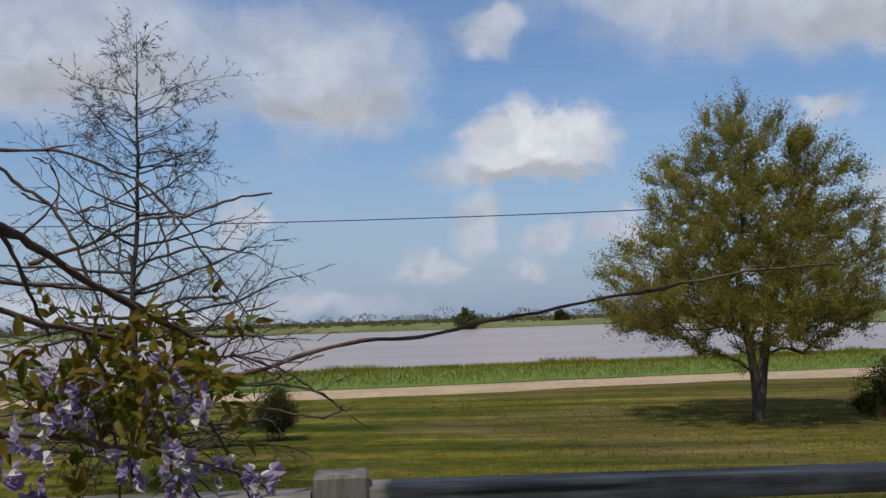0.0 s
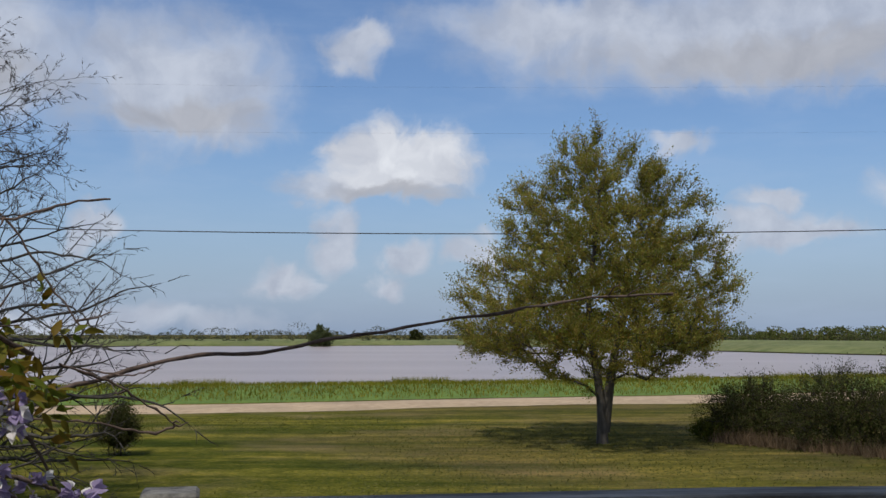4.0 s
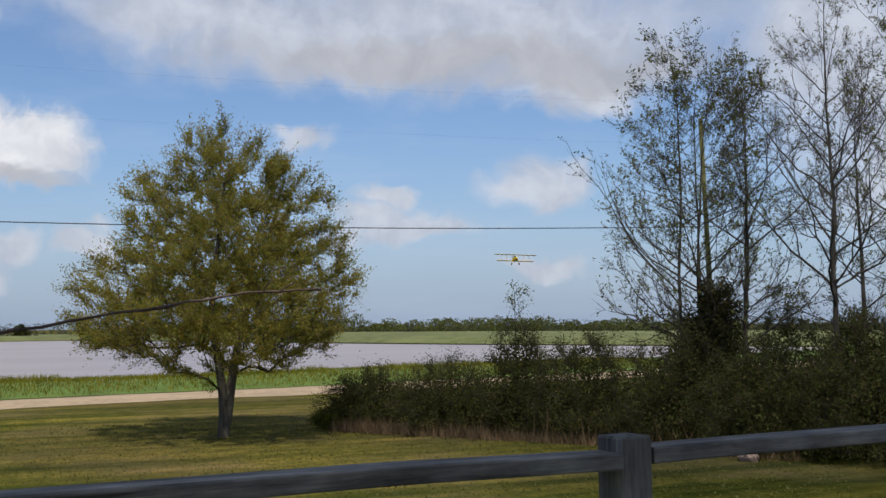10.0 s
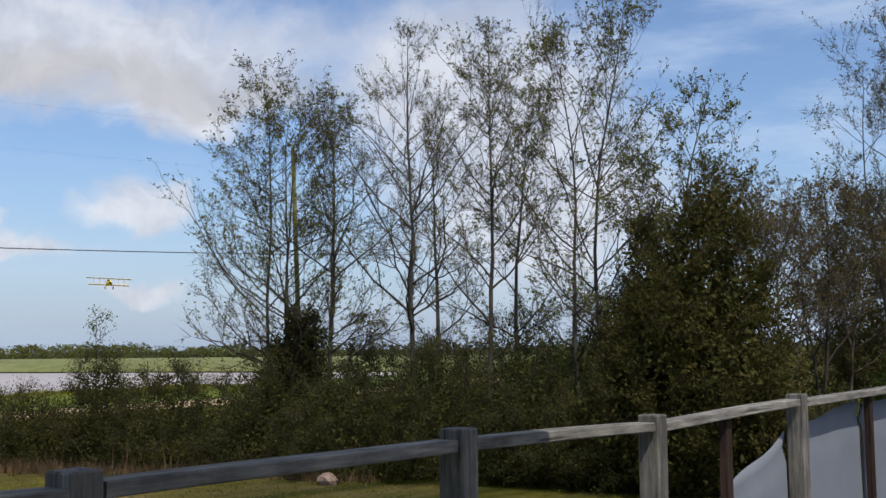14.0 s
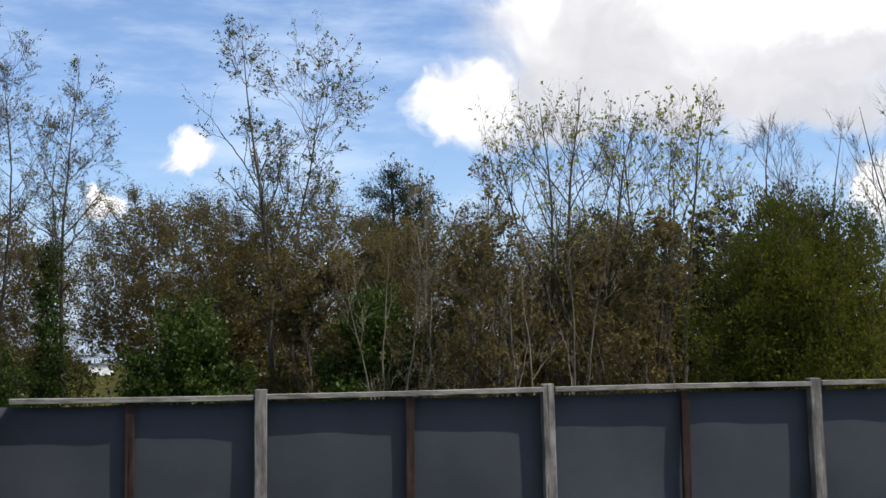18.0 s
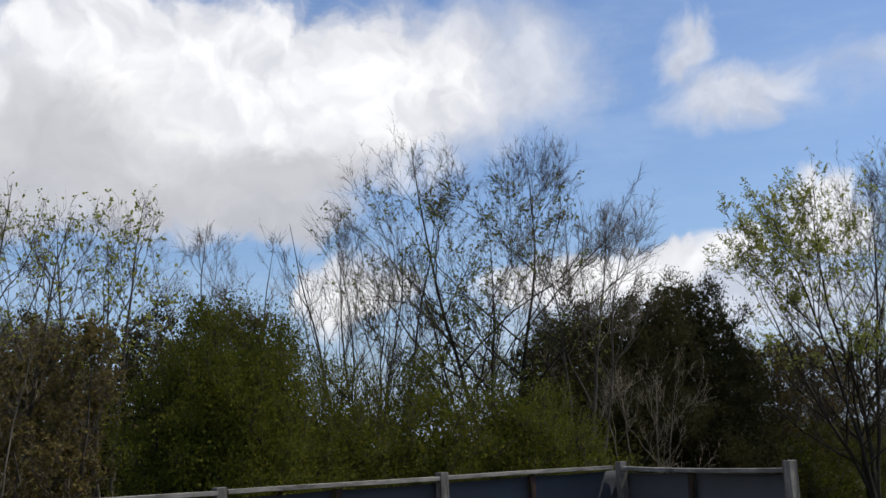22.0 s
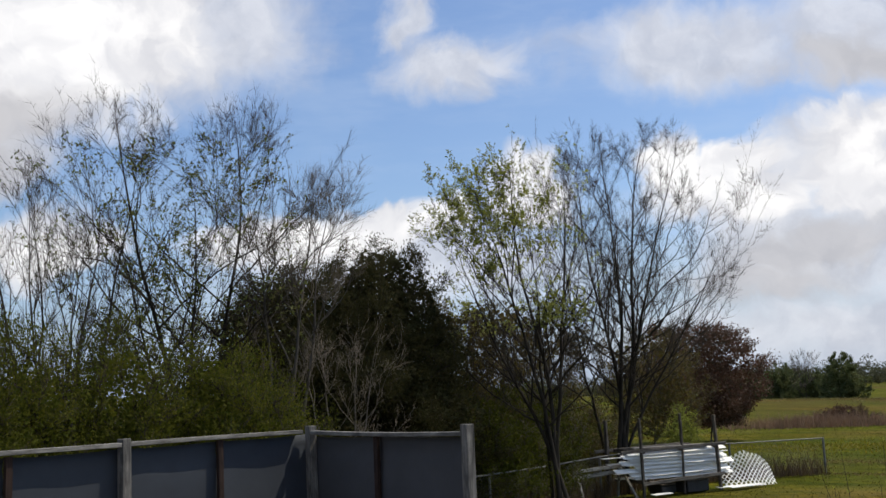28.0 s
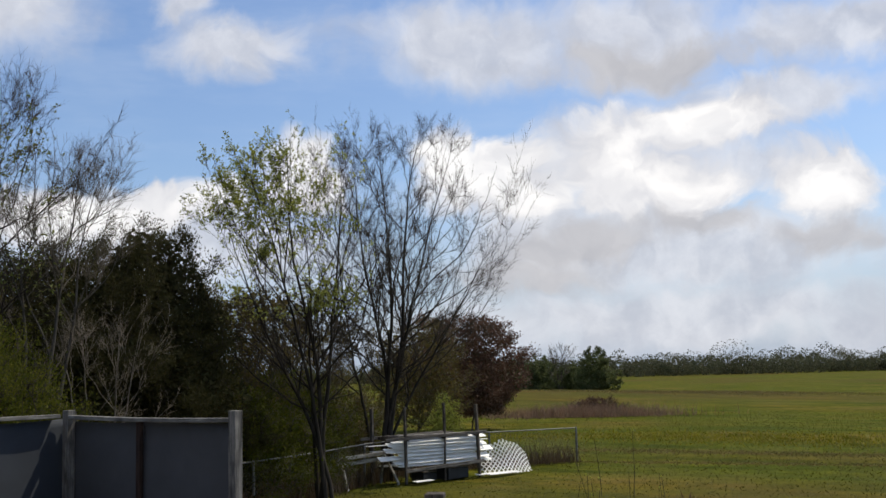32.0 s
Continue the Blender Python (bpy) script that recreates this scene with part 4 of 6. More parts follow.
for k, (a0, a1, c) in enumerate(((-48, -56.5, 9), (-62.5, -70.0, 8), (-74, -128, 56))):
    far_line("undergrowth of the wood behind the fence", a0, a1, 46, (3.8, 3.8, 5.4)[k], c, 26 + 100 * k, 0.2, 800, 0.0, L_HEDGE, 0.1)
far_line("distant woods behind the garden trees", -32, -136, 330, 6.0, 190, 23, 0.9, 70)
far_line("distant line of spring woods across the pasture", -136, -176, 352, 5.8, 300, 24, 0.46, 230, 0.0, None, 0.04)
far_line("distant dark woods across the pasture", -140, -176, 392, 7.6, 180, 25, 0.5, 300, 0.0, None, 0.06)


# ---- the screened deck fence ----
DECK_Z = 1.5


def fabric(name, s0, s1, y, z0, z1, rng, sag=0.012, folds=0.011, slump=None, mat=None):
    """A hung sheet of screen fabric, 3 mm thick, with waves; slump(u) lowers its top edge."""
    nu, nv = 22, 14
    ph = rng.uniform(0, 6.28, 5)
    vs = []
    for side in (0, 1):
        for j in range(nv + 1):
            for i in range(nu + 1):
                u, w = i / nu, j / nv
                top = z1 - sag * 4 * u * (1 - u) - (slump(u) if slump else 0.0)
                z = z0 + (top - z0) * w
                d = folds * (math.sin(u * 5 + ph[0] + w * 2) + 0.6 * math.sin(u * 11 + ph[1] - w * 3) + 0.8 * math.sin(w * 7 + ph[2] + u * 2)) * (1.15 - w)
                d += 0.018 * math.exp(-((w - 0.93) / 0.025) ** 2)
                vs.append((s0 + (s1 - s0) * u, y + d + 0.003 * side, z))
    k = (nu + 1) * (nv + 1)
    fs = []
    for j in range(nv):
        for i in range(nu):
            a = j * (nu + 1) + i
            fs.append((a, a + 1, a + nu + 2, a + nu + 1))
            fs.append((k + a, k + a + nu + 1, k + a + nu + 2, k + a + 1))
    for i in range(nu):
        a = nv * (nu + 1) + i
        fs.append((a, a + 1, k + a + 1, k + a))
    return mesh_of(name, vs, fs, mat or M_FABRIC_SHADED, True)


def fence(label, x, y, turn, posts, studs, rails, panels, z_post=2.855, z_rail=2.825, seed=1, slumps=None, rail_sag=0.0, cloth=None, dips=((0.0, 0.0),)):
    """A stretch of fence; dips lists how far the rail lies below its level along the way."""
    ds, dv = zip(*dips)
    rng = np.random.default_rng(seed)
    ob = tagged(empty("deck_fence", x, y, 0, turn), label, "fence", "sections of the deck fence")
    for s in posts:
        h = z_post - float(np.interp(s, ds, dv)) - DECK_Z + rng.uniform(-0.004, 0.004)
        part("post", box_bm(0.09, 0.09, h, 0.005), M_WOOD_Z, ob, "", pose(s, 0.045, DECK_Z, 0, rng.uniform(-0.5, 0.5), rng.uniform(-2, 2)))
    for s in studs:
        part("stud", box_bm(0.062, 0.04, z_rail - float(np.interp(s, ds, dv)) - 0.045 - DECK_Z, 0.003), M_STUD, ob, "brown stained intermediate stud",
             pose(s, 0.055, DECK_Z, 0, rng.uniform(-0.6, 0.6), 0))
    for s0, s1 in rails:
        L = s1 - s0
        bm = bmesh.new()
        k = max(2, int(L / 0.12))
        rows = []
        ph = rng.uniform(0, 6)
        dz0, dz1 = rng.uniform(-0.006, 0.006, 2)
        for i in range(k + 1):
            u = i / k
            dz = 0.004 * math.sin(u * 3 + ph) - rail_sag * 4 * u * (1 - u) + dz0 * (1 - u) + dz1 * u - float(np.interp(s0 + L * u, ds, dv))
            dy = 0.004 * math.sin(u * 4 + ph * 2)
            c = ((0.004, 0.0), (0.0, -0.004), (0.0, -0.034), (0.004, -0.038), (0.084, -0.038), (0.088, -0.034), (0.088, -0.004), (0.084, 0.0))
            rows.append([bm.verts.new((s0 + L * u, 0.003 + a + dy, z_rail + b + dz)) for a, b in c])
        for r0, r1 in zip(rows, rows[1:]):
            for j in range(8):
                bm.faces.new((r0[j], r1[j], r1[(j + 1) % 8], r0[(j + 1) % 8]))
        bm.faces.new(rows[0]), bm.faces.new(rows[-1][::-1])
        bmesh.ops.recalc_face_normals(bm, faces=bm.faces[:])
        part("rail", bm, M_WOOD_X, ob)
    for i, (s0, s1) in enumerate(panels):
        sl = slumps.get(i) if slumps else None
        child("screen_panel", fabric("screen_panel", s0, s1, 0.10, DECK_Z, z_rail - 0.055 - float(np.interp((s0 + s1) / 2, ds, dv)), rng, slump=sl, mat=cloth), ob, "grey screen fabric panel")
    return ob


A_POSTS = [-1.55, 0.0, 1.615, 2.985, 4.315, 5.975, 8.43]
fence("weathered timber deck fence, partly hung with grey screen fabric in a sunlit tone", -0.29, 2.11, 9.44, A_POSTS, [5.06, 7.24],
      [(a + 0.047, b - 0.047) for a, b in zip(A_POSTS, A_POSTS[1:])], [(4.5, 5.93), (5.98, 7.22), (7.25, 8.56)], seed=4,
      slumps={0: lambda u: 0.50 * (1 - u) ** 1.15 + 0.09 + 0.03 * math.sin(u * 9), 1: lambda u: 0.07 - 0.05 * u + 0.02 * math.sin(u * 6), 2: lambda u: 0.04 * (1 - u)}, cloth=M_FABRIC_SUNLIT,
      dips=((1.0, 0.0), (1.615, 0.014), (2.985, 0.012), (4.315, 0.042), (5.975, 0.024), (8.43, 0.008)))
B_POSTS = [1.81, 3.97, 6.12, 8.31]
B_ALL = [0.02] + B_POSTS + [10.52]
B_STUDS = [0.89, 2.9, 5.04, 7.2, 9.41]
fence("weathered timber deck fence hung with grey screen fabric in a shaded tone", 8.07, 3.5, -80.16, B_POSTS, B_STUDS,
      [(a + 0.047, b - 0.047) for a, b in zip(B_ALL, B_ALL[1:])],
      [(a + 0.005, b - 0.005) for a, b in zip([-0.07] + sorted(B_ALL + B_STUDS)[1:-1], sorted(B_ALL + B_STUDS)[1:-1] + [10.62])], seed=5)
fence("short end of the deck fence hung with grey screen fabric in a backlit tone", 9.87, -6.88, 178.6, [0.0, 2.46], [1.12],
      [(0.05, 2.45)], [(-0.09, 1.115), (1.125, 2.45)], seed=6, z_rail=2.80, rail_sag=0.012, cloth=M_FABRIC_BACKLIT)
# low rail beside the steps
low = tagged(empty("stair_rail", 7.36, -6.83, 0, 176), "low weathered timber rail beside the deck steps", "railing")
part("rail", box_bm(1.3, 0.09, 0.038), M_WOOD_X, low, "", pose(0.66, 0, 1.97, 0, 2, 0))
part("post", box_bm(0.09, 0.09, 0.52), M_WOOD_Z, low, "", pose(1.25, 0, 1.45))
deck_outline = [(-4.0, 1.55), (8.0, 3.5), (9.86, -6.9), (-4.0, -9.0)]
bm = bmesh.new()
f = bm.faces.new([bm.verts.new((x, y, DECK_Z - 0.03)) for x, y in deck_outline])
r = bmesh.ops.extrude_face_region(bm, geom=[f])
bmesh.ops.translate(bm, vec=(0, 0, -0.25), verts=[g for g in r["geom"] if isinstance(g, bmesh.types.BMVert)])
bmesh.ops.recalc_face_normals(bm, faces=bm.faces[:])
me = bpy.data.meshes.new("deck")
bm.to_mesh(me), bm.free(), me.materials.append(M_DECK)
deck = tagged(new("floor", me), "raised weathered timber deck floor", "deck", kind="structure")
# deck boards, 140 mm wide with open joints
rng = np.random.default_rng(14)
for k in range(86):
    y = -8.95 + 0.146 * k
    xs = []
    for (xa, ya), (xb, yb) in zip(deck_outline, deck_outline[1:] + deck_outline[:1]):
        if (ya - y) * (yb - y) < 0:
            xs.append(xa + (xb - xa) * (y - ya) / (yb - ya))
    if len(xs) == 2 and max(xs) - min(xs) > 0.6:
        x0, x1 = min(xs) + 0.05, max(xs) - 0.05
        cut = x0 + (x1 - x0) * rng.uniform(0.3, 0.7)
        for a, b in ((x0, cut - 0.003), (cut + 0.003, x1)):
            part("board", box_bm(b - a, 0.14, 0.028, 0.003), M_DECK, deck, "", pose((a + b) / 2, y, DECK_Z - 0.029))

# ---- trees and shrubs ----
def pts(seed, n, profile, z0, z1, **kw):
    return crown_points(np.random.default_rng(seed), n, profile, z0, z1, **kw)


def shrub(name, label, x, y, seed, h, w, leaf, n_leaf, size=(0.11, 0.06), bark=None, n=160, n_twig=1500, profile=None, depth=1.0, lean=(0, 0), z0=0.12,
          twig=0.35, category="shrub", group="", upright=0.3, spread=0.06, tip=0.006, hollow=0.35):
    """A many-stemmed bush, dense down to the ground."""
    rng = np.random.default_rng(seed + 500)
    prof = [q * w / 2 for q in (profile or (0.75, 0.98, 1.0, 0.9, 0.66, 0.25))]
    t = crown_points(rng, n, prof, z0, h, 0.3, hollow, (1.0, depth))
    t[:, 0] += lean[0] * t[:, 2]
    t[:, 1] += lean[1] * t[:, 2]
    core = crown_points(rng, int(n_leaf * (0.8 if name == "juniper" else 0.42)), [q * (0.88 if category == "tree" else 0.84) for q in prof], z0, h * (0.94 if category == "tree" else 0.9), 0.3, 0.5, (1.0, depth))
    core[:, :2] += np.array(lean)[None] * core[:, 2:]
    stems = [bole(rng, rng.uniform(-0.2, 0.2) * w, rng.uniform(-0.2, 0.2) * w * depth, h * 0.45, (rng.uniform(-0.3, 0.3), rng.uniform(-0.3, 0.3)), 0.02, 5) for _ in range(4)]
    return tree(name, label, x, y, seed, stems, t, bark or M_BARK_DARK, n_twig, (twig, 0.004), leaf, n_leaf, size, tip=tip, up=0.35, bf=0.25, rise=0.4,
                category=category, group=group, upright=upright, spread=spread, maxr=0.05, inner=core)


# the lawn oak: two stems from one base, dense egg-shaped crown
rng = np.random.default_rng(2)
oak_stems = [np.array([(0, 0, -0.05), (0.02, 0, 0.6), (-0.02, 0, 1.2), (-0.12, 0, 1.9), (-0.3, 0.05, 2.9), (-0.35, 0, 4.2), (-0.15, 0, 5.6), (0.0, 0, 7.2)]),
             np.array([(0.06, 0.02, 0.3), (0.16, 0.05, 1.0), (0.26, 0.05, 1.7), (0.42, 0.1, 2.6), (0.8, 0.2, 3.8), (1.2, 0.2, 5.0), (1.5, 0.1, 6.3)])]
oak_t = pts(2, 1000, (1.6, 3.6, 4.15, 4.0, 3.55, 3.15, 2.75, 2.15, 1.1, 0.25), 1.75, 9.1, lobes=0.16, hollow=0.4)
oak_core = pts(4, 4200, (1.0, 2.6, 3.1, 3.0, 2.6, 2.3, 2.0, 1.5, 0.7, 0.15), 2.3, 8.4, lobes=0.22, hollow=0.5)
oak_t[:, 0] += 0.12 * (oak_t[:, 2] - 4.5) * (oak_t[:, 2] < 4.5)
tree("oak_tree", "broad young oak with olive and russet spring leaves on the lawn", 6.2, 31.75, 3, oak_stems, oak_t, M_BARK_GREY, 13000, (0.55, 0.005), L_OAK, 100000,
     (0.115, 0.048), tip=0.0085, up=0.45, out=0.8, bf=0.3, rise=0.35, slope=0.35, spread=0.036, min_trunk=0.17, power=2.4, inner=oak_core)

# bare bald cypress: straight leader, level limbs with short stiff twigs
forked_tree("cypress_tree", "leafless bald cypress with level limbs and short grey twigs", -7.6, 21.0, 6, [(0.0, 0.0, 0.05, 0.0, 8.8)], 6.9, 0.7, 92, 80.0,
            (0.72, 0.86, 0.92, 0.97, 1.0, 0.89, 0.67, 0.53, 0.4, 0.42, 0.18), M_BARK_CYP, 0.095, 0.0, 50.0, 0.13, 3, thin=0.0075, high=1.5, stout=1.25)

shrub("lawn_shrub", "small dark rounded evergreen shrub on the lawn", -6.6, 28.6, 7, 1.35, 1.0, L_HEDGE, 6500, (0.07, 0.03), n=120, n_twig=900, twig=0.2, profile=(0.35, 0.8, 1.0, 0.9, 0.6, 0.2), z0=0.25)

# brush along the garden's edge
BRUSH = [("a", 10.9, 32.6, 1.7, 3.0, 0.9), ("b", 12.4, 30.0, 2.1, 3.2, 1.0), ("c", 13.8, 28.2, 3.0, 2.4, 1.0), ("d", 14.9, 26.4, 2.7, 3.0, 1.0), ("e", 16.2, 24.2, 2.8, 3.4, 1.0),
         ("f", 16.9, 21.6, 2.6, 3.0, 1.0), ("g", 17.9, 19.4, 3.2, 3.0, 1.0), ("h", 18.9, 17.4, 3.2, 2.8, 1.0), ("i", 19.6, 15.3, 3.0, 2.8, 1.0), ("j", 18.6, 26.5, 2.6, 3.4, 1.0),
         ("n", 19.2, 17.0, 1.7, 2.6, 1.0), ("o", 20.0, 15.3, 2.0, 2.6, 1.0),
         ("p", 22.6, 20.9, 4.5, 3.6, 1.0), ("q", 24.4, 19.3, 5.0, 3.4, 1.0), ("r", 20.2, 24.6, 3.4, 3.2, 1.0),
         ("k", 20.8, 22.5, 3.3, 3.6, 1.0), ("l", 21.9, 12.0, 1.7, 2.2, 1.0), ("m", 23.0, 17.5, 4.5, 3.4, 1.0)]
for k, (_, x, y, h, w, d) in enumerate(BRUSH):
    shrub("brush", "tangled dark green and brown brush at the lawn's edge", x, y, 40 + k, h, w, L_GREEN if h > 4.1 else L_HEDGE, 10500, (0.084, 0.044), n=230, n_twig=3000, depth=d, group="brush along the lawn",
          profile=(0.85, 1.0, 0.95, 0.8, 0.6, 0.3), twig=0.42, bark=M_BARK_DARK)
shrub("vine_thicket", "dark evergreen vine thicket round the tree trunks", 17.6, 24.3, 61, 4.1, 1.6, L_CEDAR, 9000, (0.12, 0.08), n=200, n_twig=1600, profile=(0.7, 0.9, 1.0, 1.0, 0.75, 0.35))
shrub("bramble", "bright green bramble at the foot of the brush", 9.6, 32.7, 62, 0.5, 1.3, L_PRIVET, 2200, (0.08, 0.05), n=50, n_twig=350, twig=0.2)
# dry weeds along the foot of the brush
rng = np.random.default_rng(9)
n = 6000
u = rng.uniform(0, 1, n) ** 1.4
fx = np.interp(u, [0, 0.25, 0.5, 0.75, 1], [9.8, 11.4, 13.2, 15.0, 16.6]) + rng.normal(size=n) * 0.25
fy = np.interp(u, [0, 0.25, 0.5, 0.75, 1], [32.2, 29.9, 27.4, 24.6, 20.6]) + rng.normal(size=n) * 0.25 - 0.5
v, t = blades(rng, np.stack([fx, fy], 1), np.zeros(n), np.where(u < 0.45, 0.36, 0.26) * rng.uniform(0.3, 1.3, n) * np.where((u > 0.5) & (rng.random(n) < 0.12), 3.4, 1.0), 0.022, 0.3)
tagged(new("dry_weeds", mesh_fast("dry_weeds", v, [], t, L_DRY)), "dry straw-coloured weeds along the brush", "weeds", kind="stuff")
tree("sapling", "thin sapling rising out of the brush", 13.6, 28.0, 65, [bole(np.random.default_rng(1), 0, 0, 4.0, (0.0, 0), 0.02)], pts(66, 22, (0.1, 0.3, 0.32, 0.2), 3.1, 4.25), M_BARK_DARK, 40, (0.25, 0.004), L_POP, 160, (0.10, 0.06), tip=0.005)


def tallow(x, y, seed, h, w, label, tufts=2600, stems=1, z0=2.2, bark=None, off=(0, 0), limbs=24, profile=None, fan=0.06, angle=52.0, **kw):
    """A slender, sparsely leafed tree with ascending limbs."""
    return forked_tree("tree", label, x, y, seed, ring_of_stems(seed, stems, fan, h, 0.22, (off[0] / h, off[1] / h)), w, z0, limbs, angle, profile, bark or M_BARK_CYP,
                       0.085, 0.10, 38.0, 0.26, 4, L_POP, int(tufts * 0.72), group=ROW, **kw)


ROW = "slender spring trees along the brush"
BROAD = (1.0, 1.0, 0.92, 0.78, 0.62, 0.46, 0.3, 0.12)
HIGH = (0.55, 0.85, 1.0, 1.0, 0.9, 0.7, 0.4)
CONE = (0.9, 1.0, 0.95, 0.88, 0.85, 0.8, 0.7, 0.35)
for a in [
    dict(x=17.45, y=25.0, seed=71, h=10.9, w=8.2, tufts=6800, stems=3, z0=2.2, profile=BROAD, limbs=24, angle=60.0, label="slender tree with fresh sparse green leaves and several stems"),
    dict(x=18.4, y=24.1, seed=72, h=9.9, w=4.6, label="slender grey tree coming into leaf", tufts=2200, limbs=30),
    dict(x=18.27, y=20.54, seed=73, h=11.1, w=4.6, label="tall slender grey tree with tiny pinkish leaf buds", tufts=1700, limbs=34, size=0.8),
    dict(x=20.07, y=21.55, seed=74, h=9.1, w=3.4, label="thin grey tree with tiny leaf buds", tufts=1000, size=0.8),
    dict(x=20.33, y=19.89, seed=75, h=11.5, w=4.8, label="tall slender grey tree with sparse olive leaves", tufts=2500, limbs=34),
    dict(x=22.34, y=20.78, seed=76, h=10.1, w=4.2, label="thin grey tree with sparse olive leaves", tufts=1900),
    dict(x=20.99, y=17.32, seed=77, h=11.6, w=5.6, label="tall slender tree with dark sparse leaves", stems=2, tufts=6000, limbs=28),
    dict(x=23.6, y=16.7, seed=78, h=9.8, w=4.6, label="slender tree with clusters of dark green leaves", tufts=5200, off=(0.5, -0.9)),
    dict(x=28.0, y=12.6, seed=79, h=11.6, w=3.4, label="slender tree forking into airy crowns", stems=3, fan=0.10, tufts=2600, z0=5.0, limbs=15, profile=HIGH, stout=1.4, size=0.85),
    dict(x=26.9, y=10.1, seed=80, h=10.2, w=2.7, label="slender ivy-clad tree with a green tuft on top", tufts=1900, z0=3.8, stems=2, fan=0.035, limbs=20, profile=CONE, stout=1.4, size=0.85),
]:
    small = a.pop("size", 1.0) * 0.78
    tallow(**a, size=(0.080 * small, 0.058 * small))
forked_tree("tree", "lone slender grey tree with two stems and light leafy tops", 24.35, 4.3, 81, [(0, 0, 0.1, 0.7, 10.5), (0, -0.05, -0.2, -0.6, 8.9)], 2.6, 5.4, 17, 46.0, (0.45, 0.7, 0.9, 1.0, 1.0, 0.85, 0.5),
            M_BARK_GREY, 0.10, 0.08, 40.0, 0.24, 3, L_POP, 1200, (0.062, 0.045), group=ROW, stout=1.7)
# ivy up one of them, and the old pole
shrub("ivy_column", "dense dark ivy climbing a slender trunk", 26.4, 10.2, 63, 6.0, 1.0, L_GREEN, 5200, (0.10, 0.08), n=150, n_twig=900, profile=(0.9, 0.8, 0.9, 0.7, 0.6, 0.3), twig=0.3)
pole = tagged(empty("old_pole", 19.6, 27.0, 0), "old leaning pole furred with yellow-green lichen", "pole")
pz = np.linspace(0, 9.1, 14)
child("shaft", tubes_mesh("shaft", [(np.stack([-0.03 * pz, 0.012 * pz, pz], 1), 0.10 - 0.004 * pz, 10)], bark_material("lichen_wood", (0.13, 0.13, 0.05), (0.30, 0.29, 0.13))), pole)

# evergreens and bare trees behind the fence's corner
shrub("cedar_tree", "rusty olive cedar leaning over the fence corner", 20.3, 13.9, 90, 6.9, 4.6, L_RUSTCEDAR, 30000, (0.13, 0.055), n=420, n_twig=5200, lean=(0.0, -0.10), profile=(0.75, 1.0, 0.95, 0.8, 0.62, 0.45, 0.2), category="tree", twig=0.4)
shrub("cedar_tree", "rusty olive cedar behind the brush", 21.9, 16.0, 91, 6.6, 2.8, L_RUSTCEDAR, 18000, (0.13, 0.055), n=300, n_twig=2800, profile=(0.75, 1.0, 0.95, 0.8, 0.6, 0.4, 0.2), category="tree", twig=0.4)


def dome_tree(x, y, seed, h, w, label, n=420, n_twig=3200, z0=1.6, leaf=None, n_leaf=0, bark=None, stems=3, twig=0.5, profile=None, size=(0.08, 0.04), lean=(0, 0), tip=0.0095, up=0.4, name="tree", thick=0.0055):
    """A broad tree with a dense leafy dome."""
    rng = np.random.default_rng(seed)
    prof = [q * w / 2 for q in (profile or (0.35, 0.75, 1.0, 1.0, 0.85, 0.55, 0.2))]
    t = crown_points(rng, n, prof, z0, h, 0.22, 0.36)
    t[:, 0] += lean[0] * t[:, 2]
    t[:, 1] += lean[1] * t[:, 2]
    st = [bole(rng, rng.normal() * 0.12 * stems, rng.normal() * 0.12 * stems, h * 0.75, (lean[0] + rng.uniform(-0.16, 0.16), lean[1] + rng.uniform(-0.16, 0.16)), 0.05, 10) for _ in range(stems)]
    core = crown_points(rng, int(n_leaf * 0.5), [q * 0.9 for q in prof], z0, h * 0.96, 0.22, 0.45)
    return tree(name, label, x, y, seed, st, t, bark or M_BARK_GREY, n_twig, (twig, thick), leaf or L_BROWN, n_leaf, size, tip=tip, up=up, out=0.6, bf=0.22, rise=0.7, slope=0.6, bend=0.18, wander=0.022, spread=0.07, power=2.45, inner=core)


def thicket_tree(x, y, seed, h, w, label, z0=1.6, leaf=None, tufts=0, bark=None, stems=3, limbs=13, fan=0.13, angle=42.0, name="tree", tops=None, **kw):
    """A bushy, many-stemmed tree, bare or thinly leafed; tops gives the stems' heads."""
    st = [(0.12 * (k - len(tops) / 2), 0.1 * (k % 2), *t) for k, t in enumerate(tops)] if tops else ring_of_stems(seed, stems, fan, h)
    return forked_tree(name, label, x, y, seed, st, w, z0, limbs, angle, bark=bark, leaf=leaf or L_BROWN, tufts=tufts, **kw)


thicket_tree(24.0, 14.6, 101, 7.0, 4.6, "bare grey plum tree with a dense twiggy crown", stems=3, fan=0.2, limbs=18, z0=1.9, n_twig=4, tufts=2600, size=(0.07, 0.05))
thicket_tree(27.0, 14.2, 102, 7.3, 4.2, "bare grey tree with a dense twiggy crown", stems=3, fan=0.18, limbs=18, z0=2.2, n_twig=4, tufts=3000, size=(0.07, 0.05))
OAKB = (0.6, 0.95, 1.0, 1.0, 0.85, 0.5)
dome_tree(31.4, 14.2, 103, 7.6, 5.4, "rounded russet-brown oak behind the bare trees", n=420, n_twig=5000, leaf=L_BROWN, n_leaf=36000, profile=OAKB, size=(0.085, 0.050), name="oak_tree")
dome_tree(35.4, 9.6, 104, 8.3, 7.0, "wide russet and olive oak behind the fence", n=520, n_twig=6000, z0=3.0, leaf=L_BROWN, n_leaf=46000, profile=OAKB, size=(0.085, 0.050), name="oak_tree")
